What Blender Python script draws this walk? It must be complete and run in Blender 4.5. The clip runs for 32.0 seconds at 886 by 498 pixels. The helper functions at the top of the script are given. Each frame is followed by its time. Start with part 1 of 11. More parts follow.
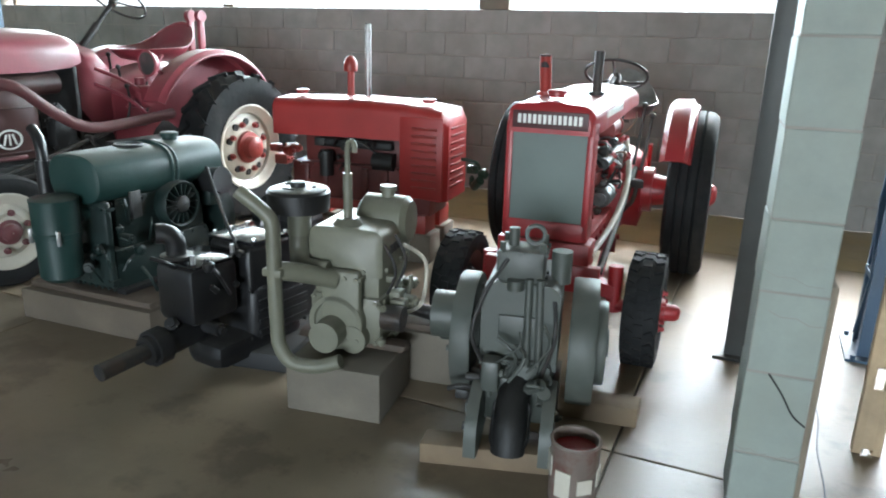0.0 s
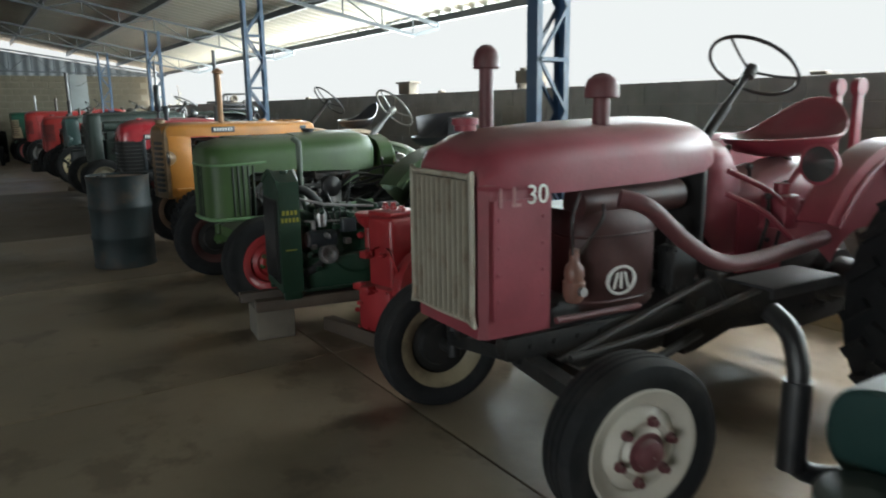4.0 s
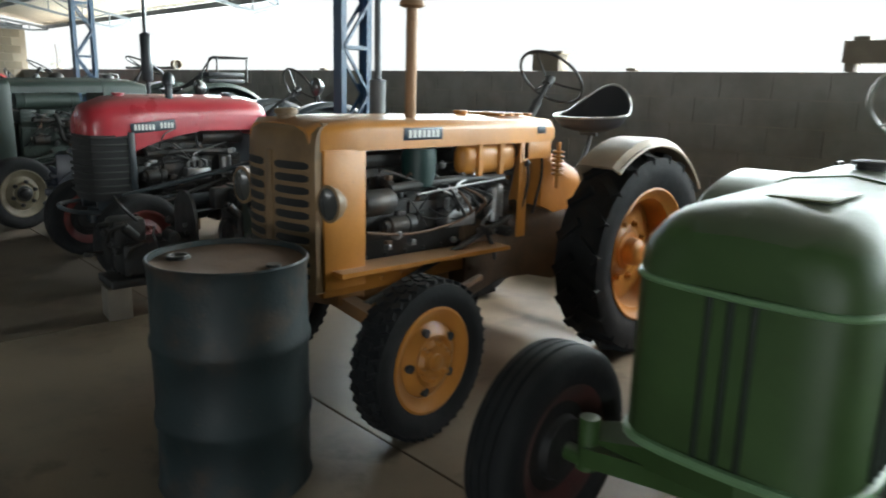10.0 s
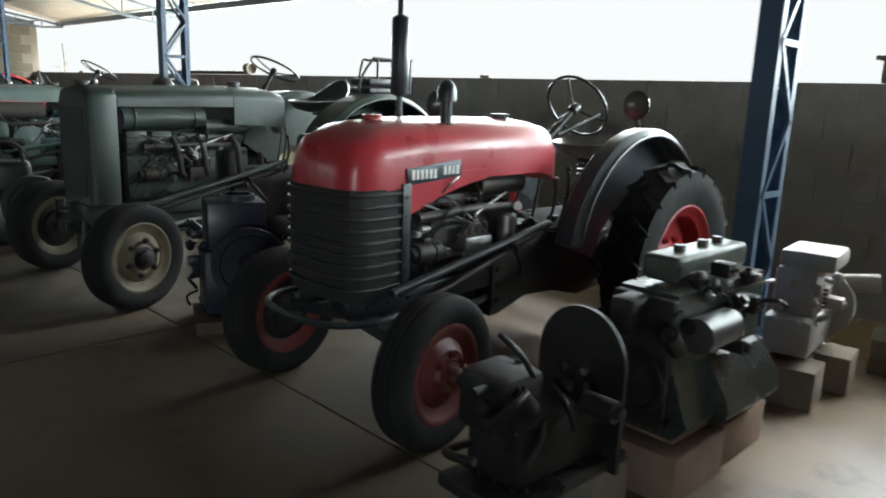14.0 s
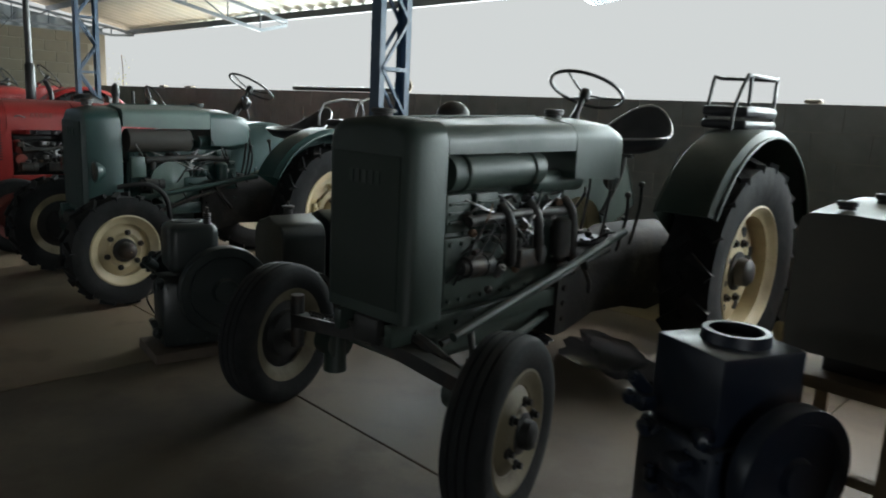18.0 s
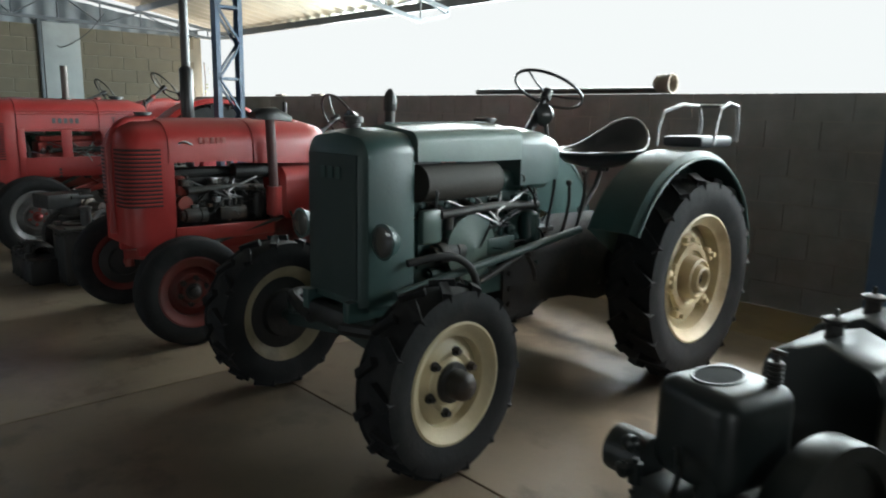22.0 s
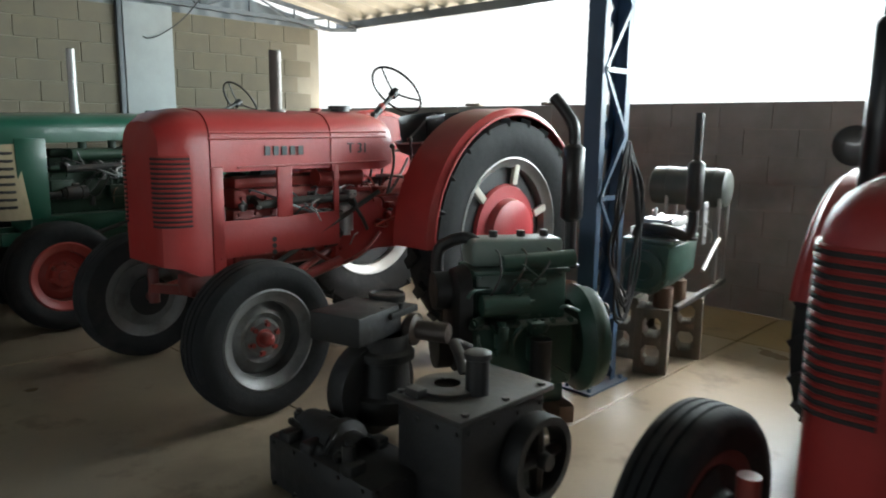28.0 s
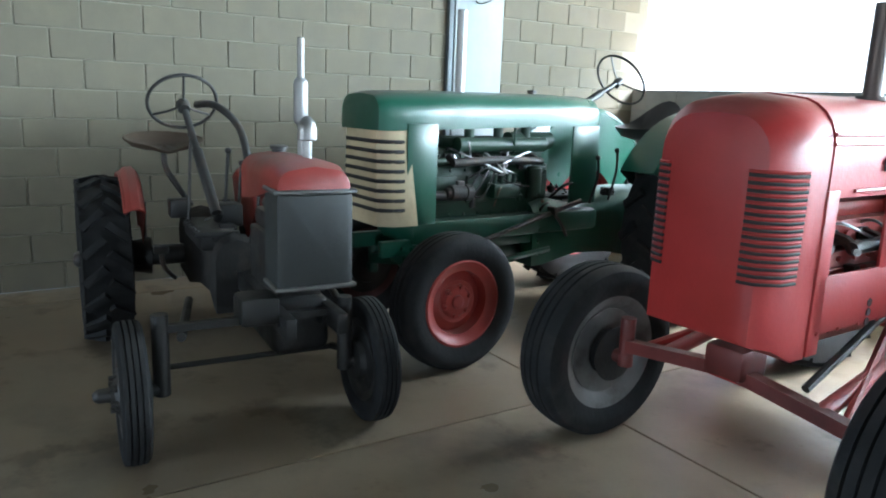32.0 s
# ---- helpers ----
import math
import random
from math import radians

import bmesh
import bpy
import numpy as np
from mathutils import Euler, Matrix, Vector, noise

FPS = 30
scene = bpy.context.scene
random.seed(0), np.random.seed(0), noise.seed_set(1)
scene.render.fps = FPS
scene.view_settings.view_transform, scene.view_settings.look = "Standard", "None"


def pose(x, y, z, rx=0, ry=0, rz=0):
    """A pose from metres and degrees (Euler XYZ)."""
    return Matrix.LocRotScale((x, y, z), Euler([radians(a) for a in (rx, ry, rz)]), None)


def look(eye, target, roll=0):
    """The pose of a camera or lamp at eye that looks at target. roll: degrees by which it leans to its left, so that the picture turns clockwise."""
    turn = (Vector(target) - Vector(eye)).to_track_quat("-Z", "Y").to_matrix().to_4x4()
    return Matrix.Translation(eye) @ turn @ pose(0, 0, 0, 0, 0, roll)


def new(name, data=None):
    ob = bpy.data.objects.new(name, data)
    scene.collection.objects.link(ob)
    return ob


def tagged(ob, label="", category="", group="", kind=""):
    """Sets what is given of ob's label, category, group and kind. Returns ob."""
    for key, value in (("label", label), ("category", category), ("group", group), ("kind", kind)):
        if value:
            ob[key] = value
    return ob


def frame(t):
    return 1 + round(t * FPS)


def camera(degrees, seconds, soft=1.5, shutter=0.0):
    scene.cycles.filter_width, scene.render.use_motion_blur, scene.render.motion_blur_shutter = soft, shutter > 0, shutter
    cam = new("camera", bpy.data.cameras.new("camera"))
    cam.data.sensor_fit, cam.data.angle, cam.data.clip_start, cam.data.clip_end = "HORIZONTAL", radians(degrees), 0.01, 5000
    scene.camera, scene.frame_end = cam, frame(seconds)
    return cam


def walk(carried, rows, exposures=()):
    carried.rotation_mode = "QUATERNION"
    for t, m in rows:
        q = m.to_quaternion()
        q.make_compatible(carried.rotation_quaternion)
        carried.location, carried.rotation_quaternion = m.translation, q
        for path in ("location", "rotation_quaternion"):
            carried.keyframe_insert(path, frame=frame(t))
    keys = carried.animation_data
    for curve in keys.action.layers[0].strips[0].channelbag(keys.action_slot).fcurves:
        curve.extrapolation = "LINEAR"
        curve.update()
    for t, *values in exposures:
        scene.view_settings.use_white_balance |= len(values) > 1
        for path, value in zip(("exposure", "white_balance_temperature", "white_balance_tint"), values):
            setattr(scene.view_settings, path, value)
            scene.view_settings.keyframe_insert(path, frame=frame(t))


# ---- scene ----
# Camera: seconds, x, y, z, yaw, pitch, roll
cam = camera(63.8, 32.0, soft=1.9, shutter=0.4)
ROWS = [
    (0, 0.026, -0.059, 1.390, 23.76, -16.67, 1.50),
    (0.5, 0.000, 0.002, 1.403, 28.10, -16.47, 1.51),
    (1, -0.051, 0.123, 1.413, 38.08, -16.22, 1.68),
    (1.5, -0.237, 0.181, 1.412, 44.32, -15.79, 1.69),
    (2, -0.578, 0.247, 1.425, 46.30, -14.57, -0.28),
    (2.5, -0.957, 0.452, 1.417, 49.08, -13.61, -0.22),
    (3, -1.297, 0.546, 1.424, 52.70, -13.09, 1.40),
    (3.5, -1.738, 0.576, 1.428, 53.28, -12.61, 0.48),
    (4, -2.208, 0.666, 1.416, 56.32, -11.21, -0.88),
    (4.5, -2.677, 0.707, 1.430, 57.69, -10.47, 0.85),
    (6.5, -4.267, 0.624, 1.450, 43.97, -14.27, 0.46),
    (7, -4.653, 0.599, 1.429, 46.97, -12.54, -1.00),
    (7.5, -5.034, 0.577, 1.441, 47.93, -12.30, 1.03),
    (8, -5.449, 0.556, 1.447, 45.47, -13.67, 1.46),
    (8.5, -5.884, 0.645, 1.433, 45.03, -12.70, 1.75),
    (9, -6.300, 0.673, 1.429, 45.33, -13.44, 3.04),
    (9.5, -6.742, 0.646, 1.451, 43.73, -13.35, 1.77),
    (10, -7.182, 0.673, 1.442, 45.47, -12.76, 1.61),
    (10.5, -7.624, 0.671, 1.426, 46.52, -12.84, 2.92),
    (11, -8.034, 0.656, 1.446, 45.92, -13.55, 1.69),
    (11.5, -8.432, 0.708, 1.443, 45.37, -12.69, 1.51),
    (12, -8.813, 0.670, 1.426, 42.65, -13.70, 2.50),
    (12.5, -9.205, 0.670, 1.428, 40.04, -14.95, 2.50),
    (13, -9.595, 0.736, 1.446, 41.86, -12.68, 1.92),
    (13.5, -9.982, 0.697, 1.423, 42.55, -11.61, 2.98),
    (14, -10.359, 0.638, 1.431, 43.50, -12.13, 2.19),
    (14.5, -10.757, 0.667, 1.446, 43.57, -12.10, 1.90),
    (15, -11.135, 0.632, 1.434, 43.64, -11.77, 2.12),
    (15.5, -11.498, 0.621, 1.451, 43.42, -12.05, 1.72),
    (17.5, -13.012, 0.674, 1.470, 44.04, -11.26, 2.24),
    (18, -13.377, 0.645, 1.444, 44.40, -10.95, 2.82),
    (18.5, -13.746, 0.593, 1.457, 43.32, -11.46, 1.24),
    (19, -14.134, 0.618, 1.452, 44.63, -10.90, 1.34),
    (19.5, -14.497, 0.630, 1.432, 44.52, -10.50, 1.70),
    (20, -14.862, 0.636, 1.446, 43.00, -11.54, 0.89),
    (20.5, -15.233, 0.710, 1.439, 43.94, -10.89, 0.13),
    (21, -15.595, 0.724, 1.421, 44.70, -11.55, 1.41),
    (21.5, -15.980, 0.675, 1.428, 46.32, -12.26, 0.73),
    (22, -16.411, 0.712, 1.431, 47.05, -10.84, 1.16),
    (22.5, -16.774, 0.652, 1.410, 46.55, -10.90, 2.77),
    (23, -17.150, 0.577, 1.423, 45.29, -11.53, 1.66),
    (23.5, -17.536, 0.597, 1.431, 46.09, -9.71, 0.72),
    (24, -17.907, 0.600, 1.426, 47.51, -8.78, 2.11),
    (24.5, -18.279, 0.575, 1.429, 45.13, -10.84, 0.90),
    (25, -18.672, 0.626, 1.422, 46.50, -9.76, 1.05),
    (25.5, -19.048, 0.628, 1.393, 47.26, -10.55, 2.95),
    (27.5, -20.590, 0.562, 1.415, 44.03, -10.26, 0.84),
    (28, -20.969, 0.643, 1.415, 44.10, -9.77, 0.66),
    (28.5, -21.320, 0.706, 1.422, 46.44, -9.15, 1.94),
    (29, -21.661, 0.697, 1.441, 46.03, -8.55, 0.36),
    (29.5, -21.988, 0.687, 1.437, 49.52, -9.17, 0.22),
    (30, -22.265, 0.604, 1.426, 54.37, -11.76, 0.84),
    (30.5, -22.532, 0.380, 1.414, 53.90, -12.40, 0.53),
    (31, -22.704, 0.188, 1.418, 57.09, -12.81, 1.47),
    (31.5, -22.955, 0.215, 1.422, 59.49, -11.11, 1.54),
    (32, -23.109, 0.215, 1.425, 57.48, -11.73, 2.20),
]


def eye_pose(x, y, z, yaw, pitch, roll):
    return pose(x, y, z, 0, 0, yaw) @ pose(0, 0, 0, 90 + pitch) @ pose(0, 0, 0, 0, 0, roll)


walk(cam, [(r[0], eye_pose(*r[1:])) for r in ROWS],
     exposures=((0.0, 4.3, 5900, 7), (1.0, 4.35, 5900, 7), (1.5, 4.0, 5900, 7), (2.5, 3.55, 6300, 8), (4.5, 3.2, 6300, 8), (6.5, 3.8, 6300, 8), (7.0, 3.7, 6300, 8), (8.0, 3.42, 6300, 8), (10.0, 3.45, 6300, 8), (11.0, 3.5, 6300, 8), (12.5, 3.88, 6300, 8), (13.0, 4.12, 6300, 8), (14.0, 3.35, 6300, 8), (15.0, 3.15, 6300, 8), (18.0, 2.8, 6300, 8), (19.0, 2.9, 6300, 8), (20.0, 3.0, 6300, 8), (21.0, 3.15, 6300, 8), (22.0, 3.3, 6300, 8), (23.0, 3.2, 6300, 8), (24.0, 2.95, 6300, 8), (25.0, 3.25, 6300, 8), (28.0, 3.75, 6300, 8), (29.0, 3.4, 6300, 8), (30.0, 4.15, 5900, 7), (31.0, 4.85, 5500, 7), (32.0, 5.1, 5500, 7)))

# ---- light: overcast sky ----
world = bpy.data.worlds.new("overcast")
scene.world = world
world.use_nodes = True
wn = world.node_tree.nodes
wl = world.node_tree.links
sky = wn.new("ShaderNodeTexSky")
sky.sky_type = "NISHITA"
sky.sun_disc = False
sky.sun_elevation, sky.sun_rotation = radians(55), radians(20)
sky.air_density, sky.dust_density, sky.ozone_density = 1.0, 6.0, 1.0
wl.new(sky.outputs[0], wn["Background"].inputs[0])
wn["Background"].inputs[1].default_value = 0.15

sun_data = bpy.data.lights.new("sun", "SUN")
sun_data.energy, sun_data.angle, sun_data.color = 0.8, radians(30), (1.0, 0.97, 0.92)
sun_ob = new("sun", sun_data)
sun_ob.matrix_basis = look((6, 30, 30), (0, 0, 0))

# daylight of the open strip above the half-height wall
strip = bpy.data.lights.new("strip_daylight", "AREA")
strip.shape, strip.size, strip.size_y, strip.energy, strip.color = "RECTANGLE", 28.6, 3.0, 240.0, (0.875, 0.985, 0.99)
strip_ob = new("strip_daylight", strip)
strip_ob.matrix_basis = look((-11.8, 9.2, 5.6), (-11.8, 4.6, 1.0))

# level light of the bright sky low over the wall
low_sky = bpy.data.lights.new("opening_daylight", "AREA")
low_sky.shape, low_sky.size, low_sky.size_y, low_sky.energy, low_sky.color = "RECTANGLE", 28.6, 1.25, 270.0, (0.875, 0.985, 0.99)
low_sky_ob = new("opening_daylight", low_sky)
low_sky_ob.matrix_basis = look((-11.8, 7.3, 2.25), (-11.8, 0.0, 1.4))

# added area lamp that brightens the roof underside, for bounce off unseen ground
bounce = bpy.data.lights.new("ground_daylight", "AREA")
bounce.shape, bounce.size, bounce.size_y, bounce.energy, bounce.color = "RECTANGLE", 33.0, 2.0, 16.0, (0.93, 1.0, 1.0)
bounce_ob = new("ground_daylight", bounce)
bounce_ob.matrix_basis = look((-11.5, 8.4, 0.7), (-11.5, 5.0, 3.0))

# lamp for an unseen wide door assumed behind the start
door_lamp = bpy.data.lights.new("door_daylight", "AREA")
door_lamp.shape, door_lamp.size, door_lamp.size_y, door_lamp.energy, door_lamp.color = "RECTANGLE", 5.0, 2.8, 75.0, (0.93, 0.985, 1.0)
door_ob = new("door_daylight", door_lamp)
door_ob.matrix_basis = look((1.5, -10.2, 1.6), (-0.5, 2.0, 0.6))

# added fill lamp over the unseen low south wall at the far end
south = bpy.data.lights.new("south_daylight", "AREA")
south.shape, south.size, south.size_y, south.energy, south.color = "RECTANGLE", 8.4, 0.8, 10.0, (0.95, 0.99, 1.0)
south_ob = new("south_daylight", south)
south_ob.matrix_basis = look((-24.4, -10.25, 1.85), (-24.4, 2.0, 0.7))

# ---- materials ----
MATS = {}


def mat(name, col, rough=0.5, metal=0.0, var=0.22, scale=3.0, bump=0.15, fine=70.0, dust=0.0, stain=None, stain_amt=0.0, stain_scale=1.6, coat=0.0, spots=0.0, oil=0.0):
    """A painted, cast or mineral surface: base colour with broad and fine variation, stains, dust on top faces and fine relief."""
    if name in MATS:
        return MATS[name]
    m = bpy.data.materials.new(name)
    m.use_nodes = True
    n, l = m.node_tree.nodes, m.node_tree.links
    b = n["Principled BSDF"]
    tc = n.new("ShaderNodeTexCoord")
    oi = n.new("ShaderNodeObjectInfo")
    shift = n.new("ShaderNodeVectorMath")
    shift.operation = "MULTIPLY_ADD"
    comb = n.new("ShaderNodeCombineXYZ")
    for i in range(3):
        l.new(oi.outputs["Random"], comb.inputs[i])
    l.new(comb.outputs[0], shift.inputs[0])
    shift.inputs[1].default_value = (7.3, 3.1, 5.7)
    l.new(tc.outputs["Object"], shift.inputs[2])

    def noise_node(sc, detail=4.0, rough_n=0.55):
        t = n.new("ShaderNodeTexNoise")
        t.inputs["Scale"].default_value, t.inputs["Detail"].default_value, t.inputs["Roughness"].default_value = sc, detail, rough_n
        l.new(shift.outputs[0], t.inputs["Vector"])
        return t

    def blend(fac, a, c, mode="MIX"):
        x = n.new("ShaderNodeMix")
        x.data_type, x.blend_type = "RGBA", mode
        for sock, val in ((x.inputs["Factor"], fac), (x.inputs["A"], a), (x.inputs["B"], c)):
            if isinstance(val, (int, float)):
                sock.default_value = val
            elif isinstance(val, tuple):
                sock.default_value = (*val, 1.0)
            else:
                l.new(val, sock)
        return x.outputs["Result"]

    def remap(src, a, c, lo, hi):
        r = n.new("ShaderNodeMapRange")
        r.inputs["From Min"].default_value, r.inputs["From Max"].default_value = a, c
        r.inputs["To Min"].default_value, r.inputs["To Max"].default_value = lo, hi
        l.new(src, r.inputs["Value"])
        return r.outputs["Result"]

    broad, grain = noise_node(scale, 5.0), noise_node(fine, 3.0)
    dark, light = tuple(c * (1 - var) for c in col), tuple(min(1.0, c * (1 + var)) for c in col)
    c = blend(remap(broad.outputs["Fac"], 0.3, 0.7, 0.0, 1.0), dark, light)
    c = blend(remap(grain.outputs["Fac"], 0.3, 0.75, 0.0, var * 0.6), c, tuple(x * 0.6 for x in col))
    if stain:
        st = noise_node(stain_scale, 6.0, 0.62)
        c = blend(remap(st.outputs["Fac"], 0.52, 0.66, 0.0, stain_amt), c, stain)
    if oil:
        ol = noise_node(2.3, 7.0, 0.6)
        c = blend(remap(ol.outputs["Fac"], 0.56, 0.64, 0.0, oil), c, (0.085, 0.06, 0.04))
        ol2 = noise_node(0.55, 4.0, 0.5)
        c = blend(remap(ol2.outputs["Fac"], 0.42, 0.62, 0.0, oil * 0.55), c, tuple(x * 0.55 for x in col))
    if spots:
        sp = noise_node(28.0, 5.0, 0.7)
        c = blend(remap(sp.outputs["Fac"], 0.64, 0.70, 0.0, spots), c, (0.10, 0.055, 0.03))
    if dust:
        g = n.new("ShaderNodeNewGeometry")
        s = n.new("ShaderNodeSeparateXYZ")
        l.new(g.outputs["Normal"], s.inputs[0])
        up = remap(s.outputs["Z"], 0.55, 1.0, 0.0, dust)
        mul = n.new("ShaderNodeMath")
        mul.operation = "MULTIPLY"
        l.new(up, mul.inputs[0])
        l.new(remap(broad.outputs["Fac"], 0.25, 0.6, 0.5, 1.0), mul.inputs[1])
        c = blend(mul.outputs[0], c, (0.36, 0.335, 0.30))
    l.new(c, b.inputs["Base Color"])
    l.new(remap(broad.outputs["Fac"], 0.3, 0.7, max(0.03, rough - 0.1), min(1.0, rough + 0.12)), b.inputs["Roughness"])
    b.inputs["Metallic"].default_value = metal
    b.inputs["Coat Weight"].default_value = coat
    if bump:
        bp = n.new("ShaderNodeBump")
        bp.inputs["Strength"].default_value, bp.inputs["Distance"].default_value = bump, 0.004
        l.new(grain.outputs["Fac"], bp.inputs["Height"])
        dent = n.new("ShaderNodeBump")
        dent.inputs["Strength"].default_value, dent.inputs["Distance"].default_value = 0.3, 0.02
        l.new(broad.outputs["Fac"], dent.inputs["Height"])
        l.new(bp.outputs[0], dent.inputs["Normal"])
        l.new(dent.outputs[0], b.inputs["Normal"])
    MATS[name] = m
    return m


def glow(name, col, strength):
    m = bpy.data.materials.new(name)
    m.use_nodes = True
    b = m.node_tree.nodes["Principled BSDF"]
    b.inputs["Base Color"].default_value = (0, 0, 0, 1)
    b.inputs["Specular IOR Level"].default_value = 0.0
    b.inputs["Emission Color"].default_value, b.inputs["Emission Strength"].default_value = (*col, 1), strength
    return m


RUBBER = mat("rubber", (0.015, 0.0155, 0.0165), 0.74, var=0.3, scale=6, bump=0.25, dust=0.06, stain=(0.05, 0.047, 0.043), stain_amt=0.25, stain_scale=5)
RUBBER.node_tree.nodes["Principled BSDF"].inputs["Specular IOR Level"].default_value = 0.2
SOOT = mat("soot_black_iron", (0.009, 0.009, 0.009), 0.55, var=0.4, scale=8, dust=0.04, bump=0.3, stain=(0.022, 0.017, 0.014), stain_amt=0.4, stain_scale=6)
DISC_G = mat("grimy_grey_disc", (0.15, 0.152, 0.15), 0.45, 0.4, var=0.25, scale=7, stain=(0.05, 0.04, 0.033), stain_amt=0.5, stain_scale=6)
IRON = mat("greasy_iron", (0.035, 0.034, 0.033), 0.5, 0.35, var=0.35, scale=9, dust=0.22, bump=0.3, stain=(0.10, 0.055, 0.03), stain_amt=0.35, stain_scale=7)
STEEL = mat("worn_steel", (0.30, 0.30, 0.30), 0.38, 0.8, var=0.3, scale=8, bump=0.15, stain=(0.12, 0.08, 0.05), stain_amt=0.35, stain_scale=9)
CHROME = mat("chrome", (0.62, 0.62, 0.62), 0.16, 1.0, var=0.08, bump=0.02)
ALU = mat("cast_aluminium", (0.40, 0.40, 0.39), 0.45, 0.7, var=0.25, scale=12, bump=0.35, fine=120)
BLACK = mat("black_paint", (0.013, 0.013, 0.014), 0.38, var=0.3, dust=0.07, bump=0.1)
MATTE = mat("matte_dark", (0.02, 0.02, 0.021), 0.7, var=0.3, dust=0.15)
GLASS_L = mat("lamp_lens", (0.05, 0.052, 0.05), 0.16, 0.0, var=0.06, bump=0.0, coat=0.5)
MAROON = mat("maroon_paint", (0.215, 0.036, 0.050), 0.5, var=0.24, dust=0.40, stain=(0.14, 0.04, 0.035), stain_amt=0.3, spots=0.25)
DULL_M = mat("dull_maroon_iron", (0.115, 0.038, 0.042), 0.55, var=0.3, dust=0.25, stain=(0.05, 0.025, 0.022), stain_amt=0.5, stain_scale=5)
RED_HOT = mat("red_paint", (0.30, 0.022, 0.026), 0.40, var=0.2, dust=0.18, stain=(0.26, 0.03, 0.025), stain_amt=0.3, spots=0.12)
RED_V = mat("vermilion_paint", (0.31, 0.024, 0.022), 0.42, var=0.2, dust=0.16, stain=(0.28, 0.035, 0.025), stain_amt=0.3, spots=0.12)
RED_K = mat("crimson_paint", (0.42, 0.032, 0.045), 0.30, var=0.16, dust=0.3, coat=0.12)
RED_D = mat("dull_red_paint", (0.27, 0.032, 0.025), 0.45, var=0.25, dust=0.25, stain=(0.12, 0.05, 0.035), stain_amt=0.45, spots=0.3)
ORANGE = mat("orange_paint", (0.46, 0.185, 0.030), 0.42, var=0.18, dust=0.35, stain=(0.24, 0.11, 0.03), stain_amt=0.4, spots=0.3)
GREEN_D = mat("meadow_green_paint", (0.040, 0.082, 0.021), 0.5, var=0.24, dust=0.4, stain=(0.028, 0.054, 0.014), stain_amt=0.5, stain_scale=2.5, spots=0.12)
GREEN_J = mat("engine_green_paint", (0.007, 0.032, 0.016), 0.48, var=0.3, dust=0.14, spots=0.2)
GREEN_O = mat("emerald_paint", (0.008, 0.064, 0.038), 0.36, var=0.18, dust=0.22, coat=0.15)
GREEN_M = mat("grey_green_paint", (0.024, 0.038, 0.031), 0.5, var=0.3, dust=0.14, stain=(0.036, 0.05, 0.04), stain_amt=0.4, spots=0.2)
GREEN_B = mat("blue_green_paint", (0.023, 0.056, 0.052), 0.42, var=0.26, dust=0.22, stain=(0.018, 0.04, 0.037), stain_amt=0.35, spots=0.15)
GREEN_T = mat("dark_teal_paint", (0.010, 0.036, 0.032), 0.5, var=0.24, dust=0.3, spots=0.1)
OLIVE = mat("olive_grey_paint", (0.155, 0.155, 0.115), 0.48, var=0.2, dust=0.25, stain=(0.10, 0.095, 0.07), stain_amt=0.4, spots=0.2)
GREY_E = mat("grey_engine_paint", (0.062, 0.070, 0.061), 0.5, var=0.2, dust=0.2, stain=(0.08, 0.08, 0.075), stain_amt=0.4, spots=0.15)
BROWN_E = mat("brown_primer", (0.072, 0.055, 0.053), 0.6, var=0.3, dust=0.2, stain=(0.07, 0.04, 0.035), stain_amt=0.4)
NAVY = mat("navy_paint", (0.008, 0.013, 0.026), 0.36, var=0.3, dust=0.10, spots=0.2)
SLATE = mat("slate_paint", (0.15, 0.17, 0.20), 0.4, var=0.2, dust=0.2, spots=0.2)
WHITE_E = mat("pale_grey_paint", (0.25, 0.245, 0.235), 0.45, var=0.2, dust=0.15, stain=(0.18, 0.15, 0.11), stain_amt=0.5, spots=0.3)
CREAM = mat("cream_paint", (0.52, 0.44, 0.28), 0.5, var=0.2, stain=(0.22, 0.15, 0.08), stain_amt=0.5, spots=0.3)
# cream darkened in the paint for rim backs that lie in shade
CREAM_SHADE = mat("shaded_cream_paint", (0.27, 0.225, 0.14), 0.55, var=0.3, stain=(0.10, 0.07, 0.045), stain_amt=0.6, stain_scale=4, spots=0.4)
IVORY = mat("ivory_paint", (0.50, 0.47, 0.40), 0.42, var=0.15, stain=(0.33, 0.25, 0.16), stain_amt=0.4, spots=0.25)
SILVER = mat("silver_paint", (0.32, 0.32, 0.315), 0.48, 0.5, var=0.15, stain=(0.18, 0.15, 0.12), stain_amt=0.4)
LEATHER = mat("seat_leather", (0.025, 0.025, 0.03), 0.45, var=0.3, dust=0.2)
MESH_G = mat("radiator_core", (0.16, 0.19, 0.18), 0.6, 0.3, var=0.15, bump=0.6, fine=240)
BARE = mat("badge_white", (0.72, 0.72, 0.68), 0.4, var=0.1)
BADGE_B = mat("badge_dark", (0.03, 0.045, 0.06), 0.35, var=0.1)
COLUMN_B = mat("blue_steel_paint", (0.040, 0.082, 0.145), 0.45, var=0.22, dust=0.3, stain=(0.10, 0.12, 0.13), stain_amt=0.3, spots=0.15)
ROOF_S = mat("grey_roof_steel", (0.075, 0.086, 0.094), 0.5, 0.3, var=0.2, spots=0.2)
TIN = mat("galvanised_sheet", (0.24, 0.238, 0.20), 0.45, 0.25, var=0.14, scale=1.2, bump=0.08, stain=(0.40, 0.36, 0.26), stain_amt=0.3)
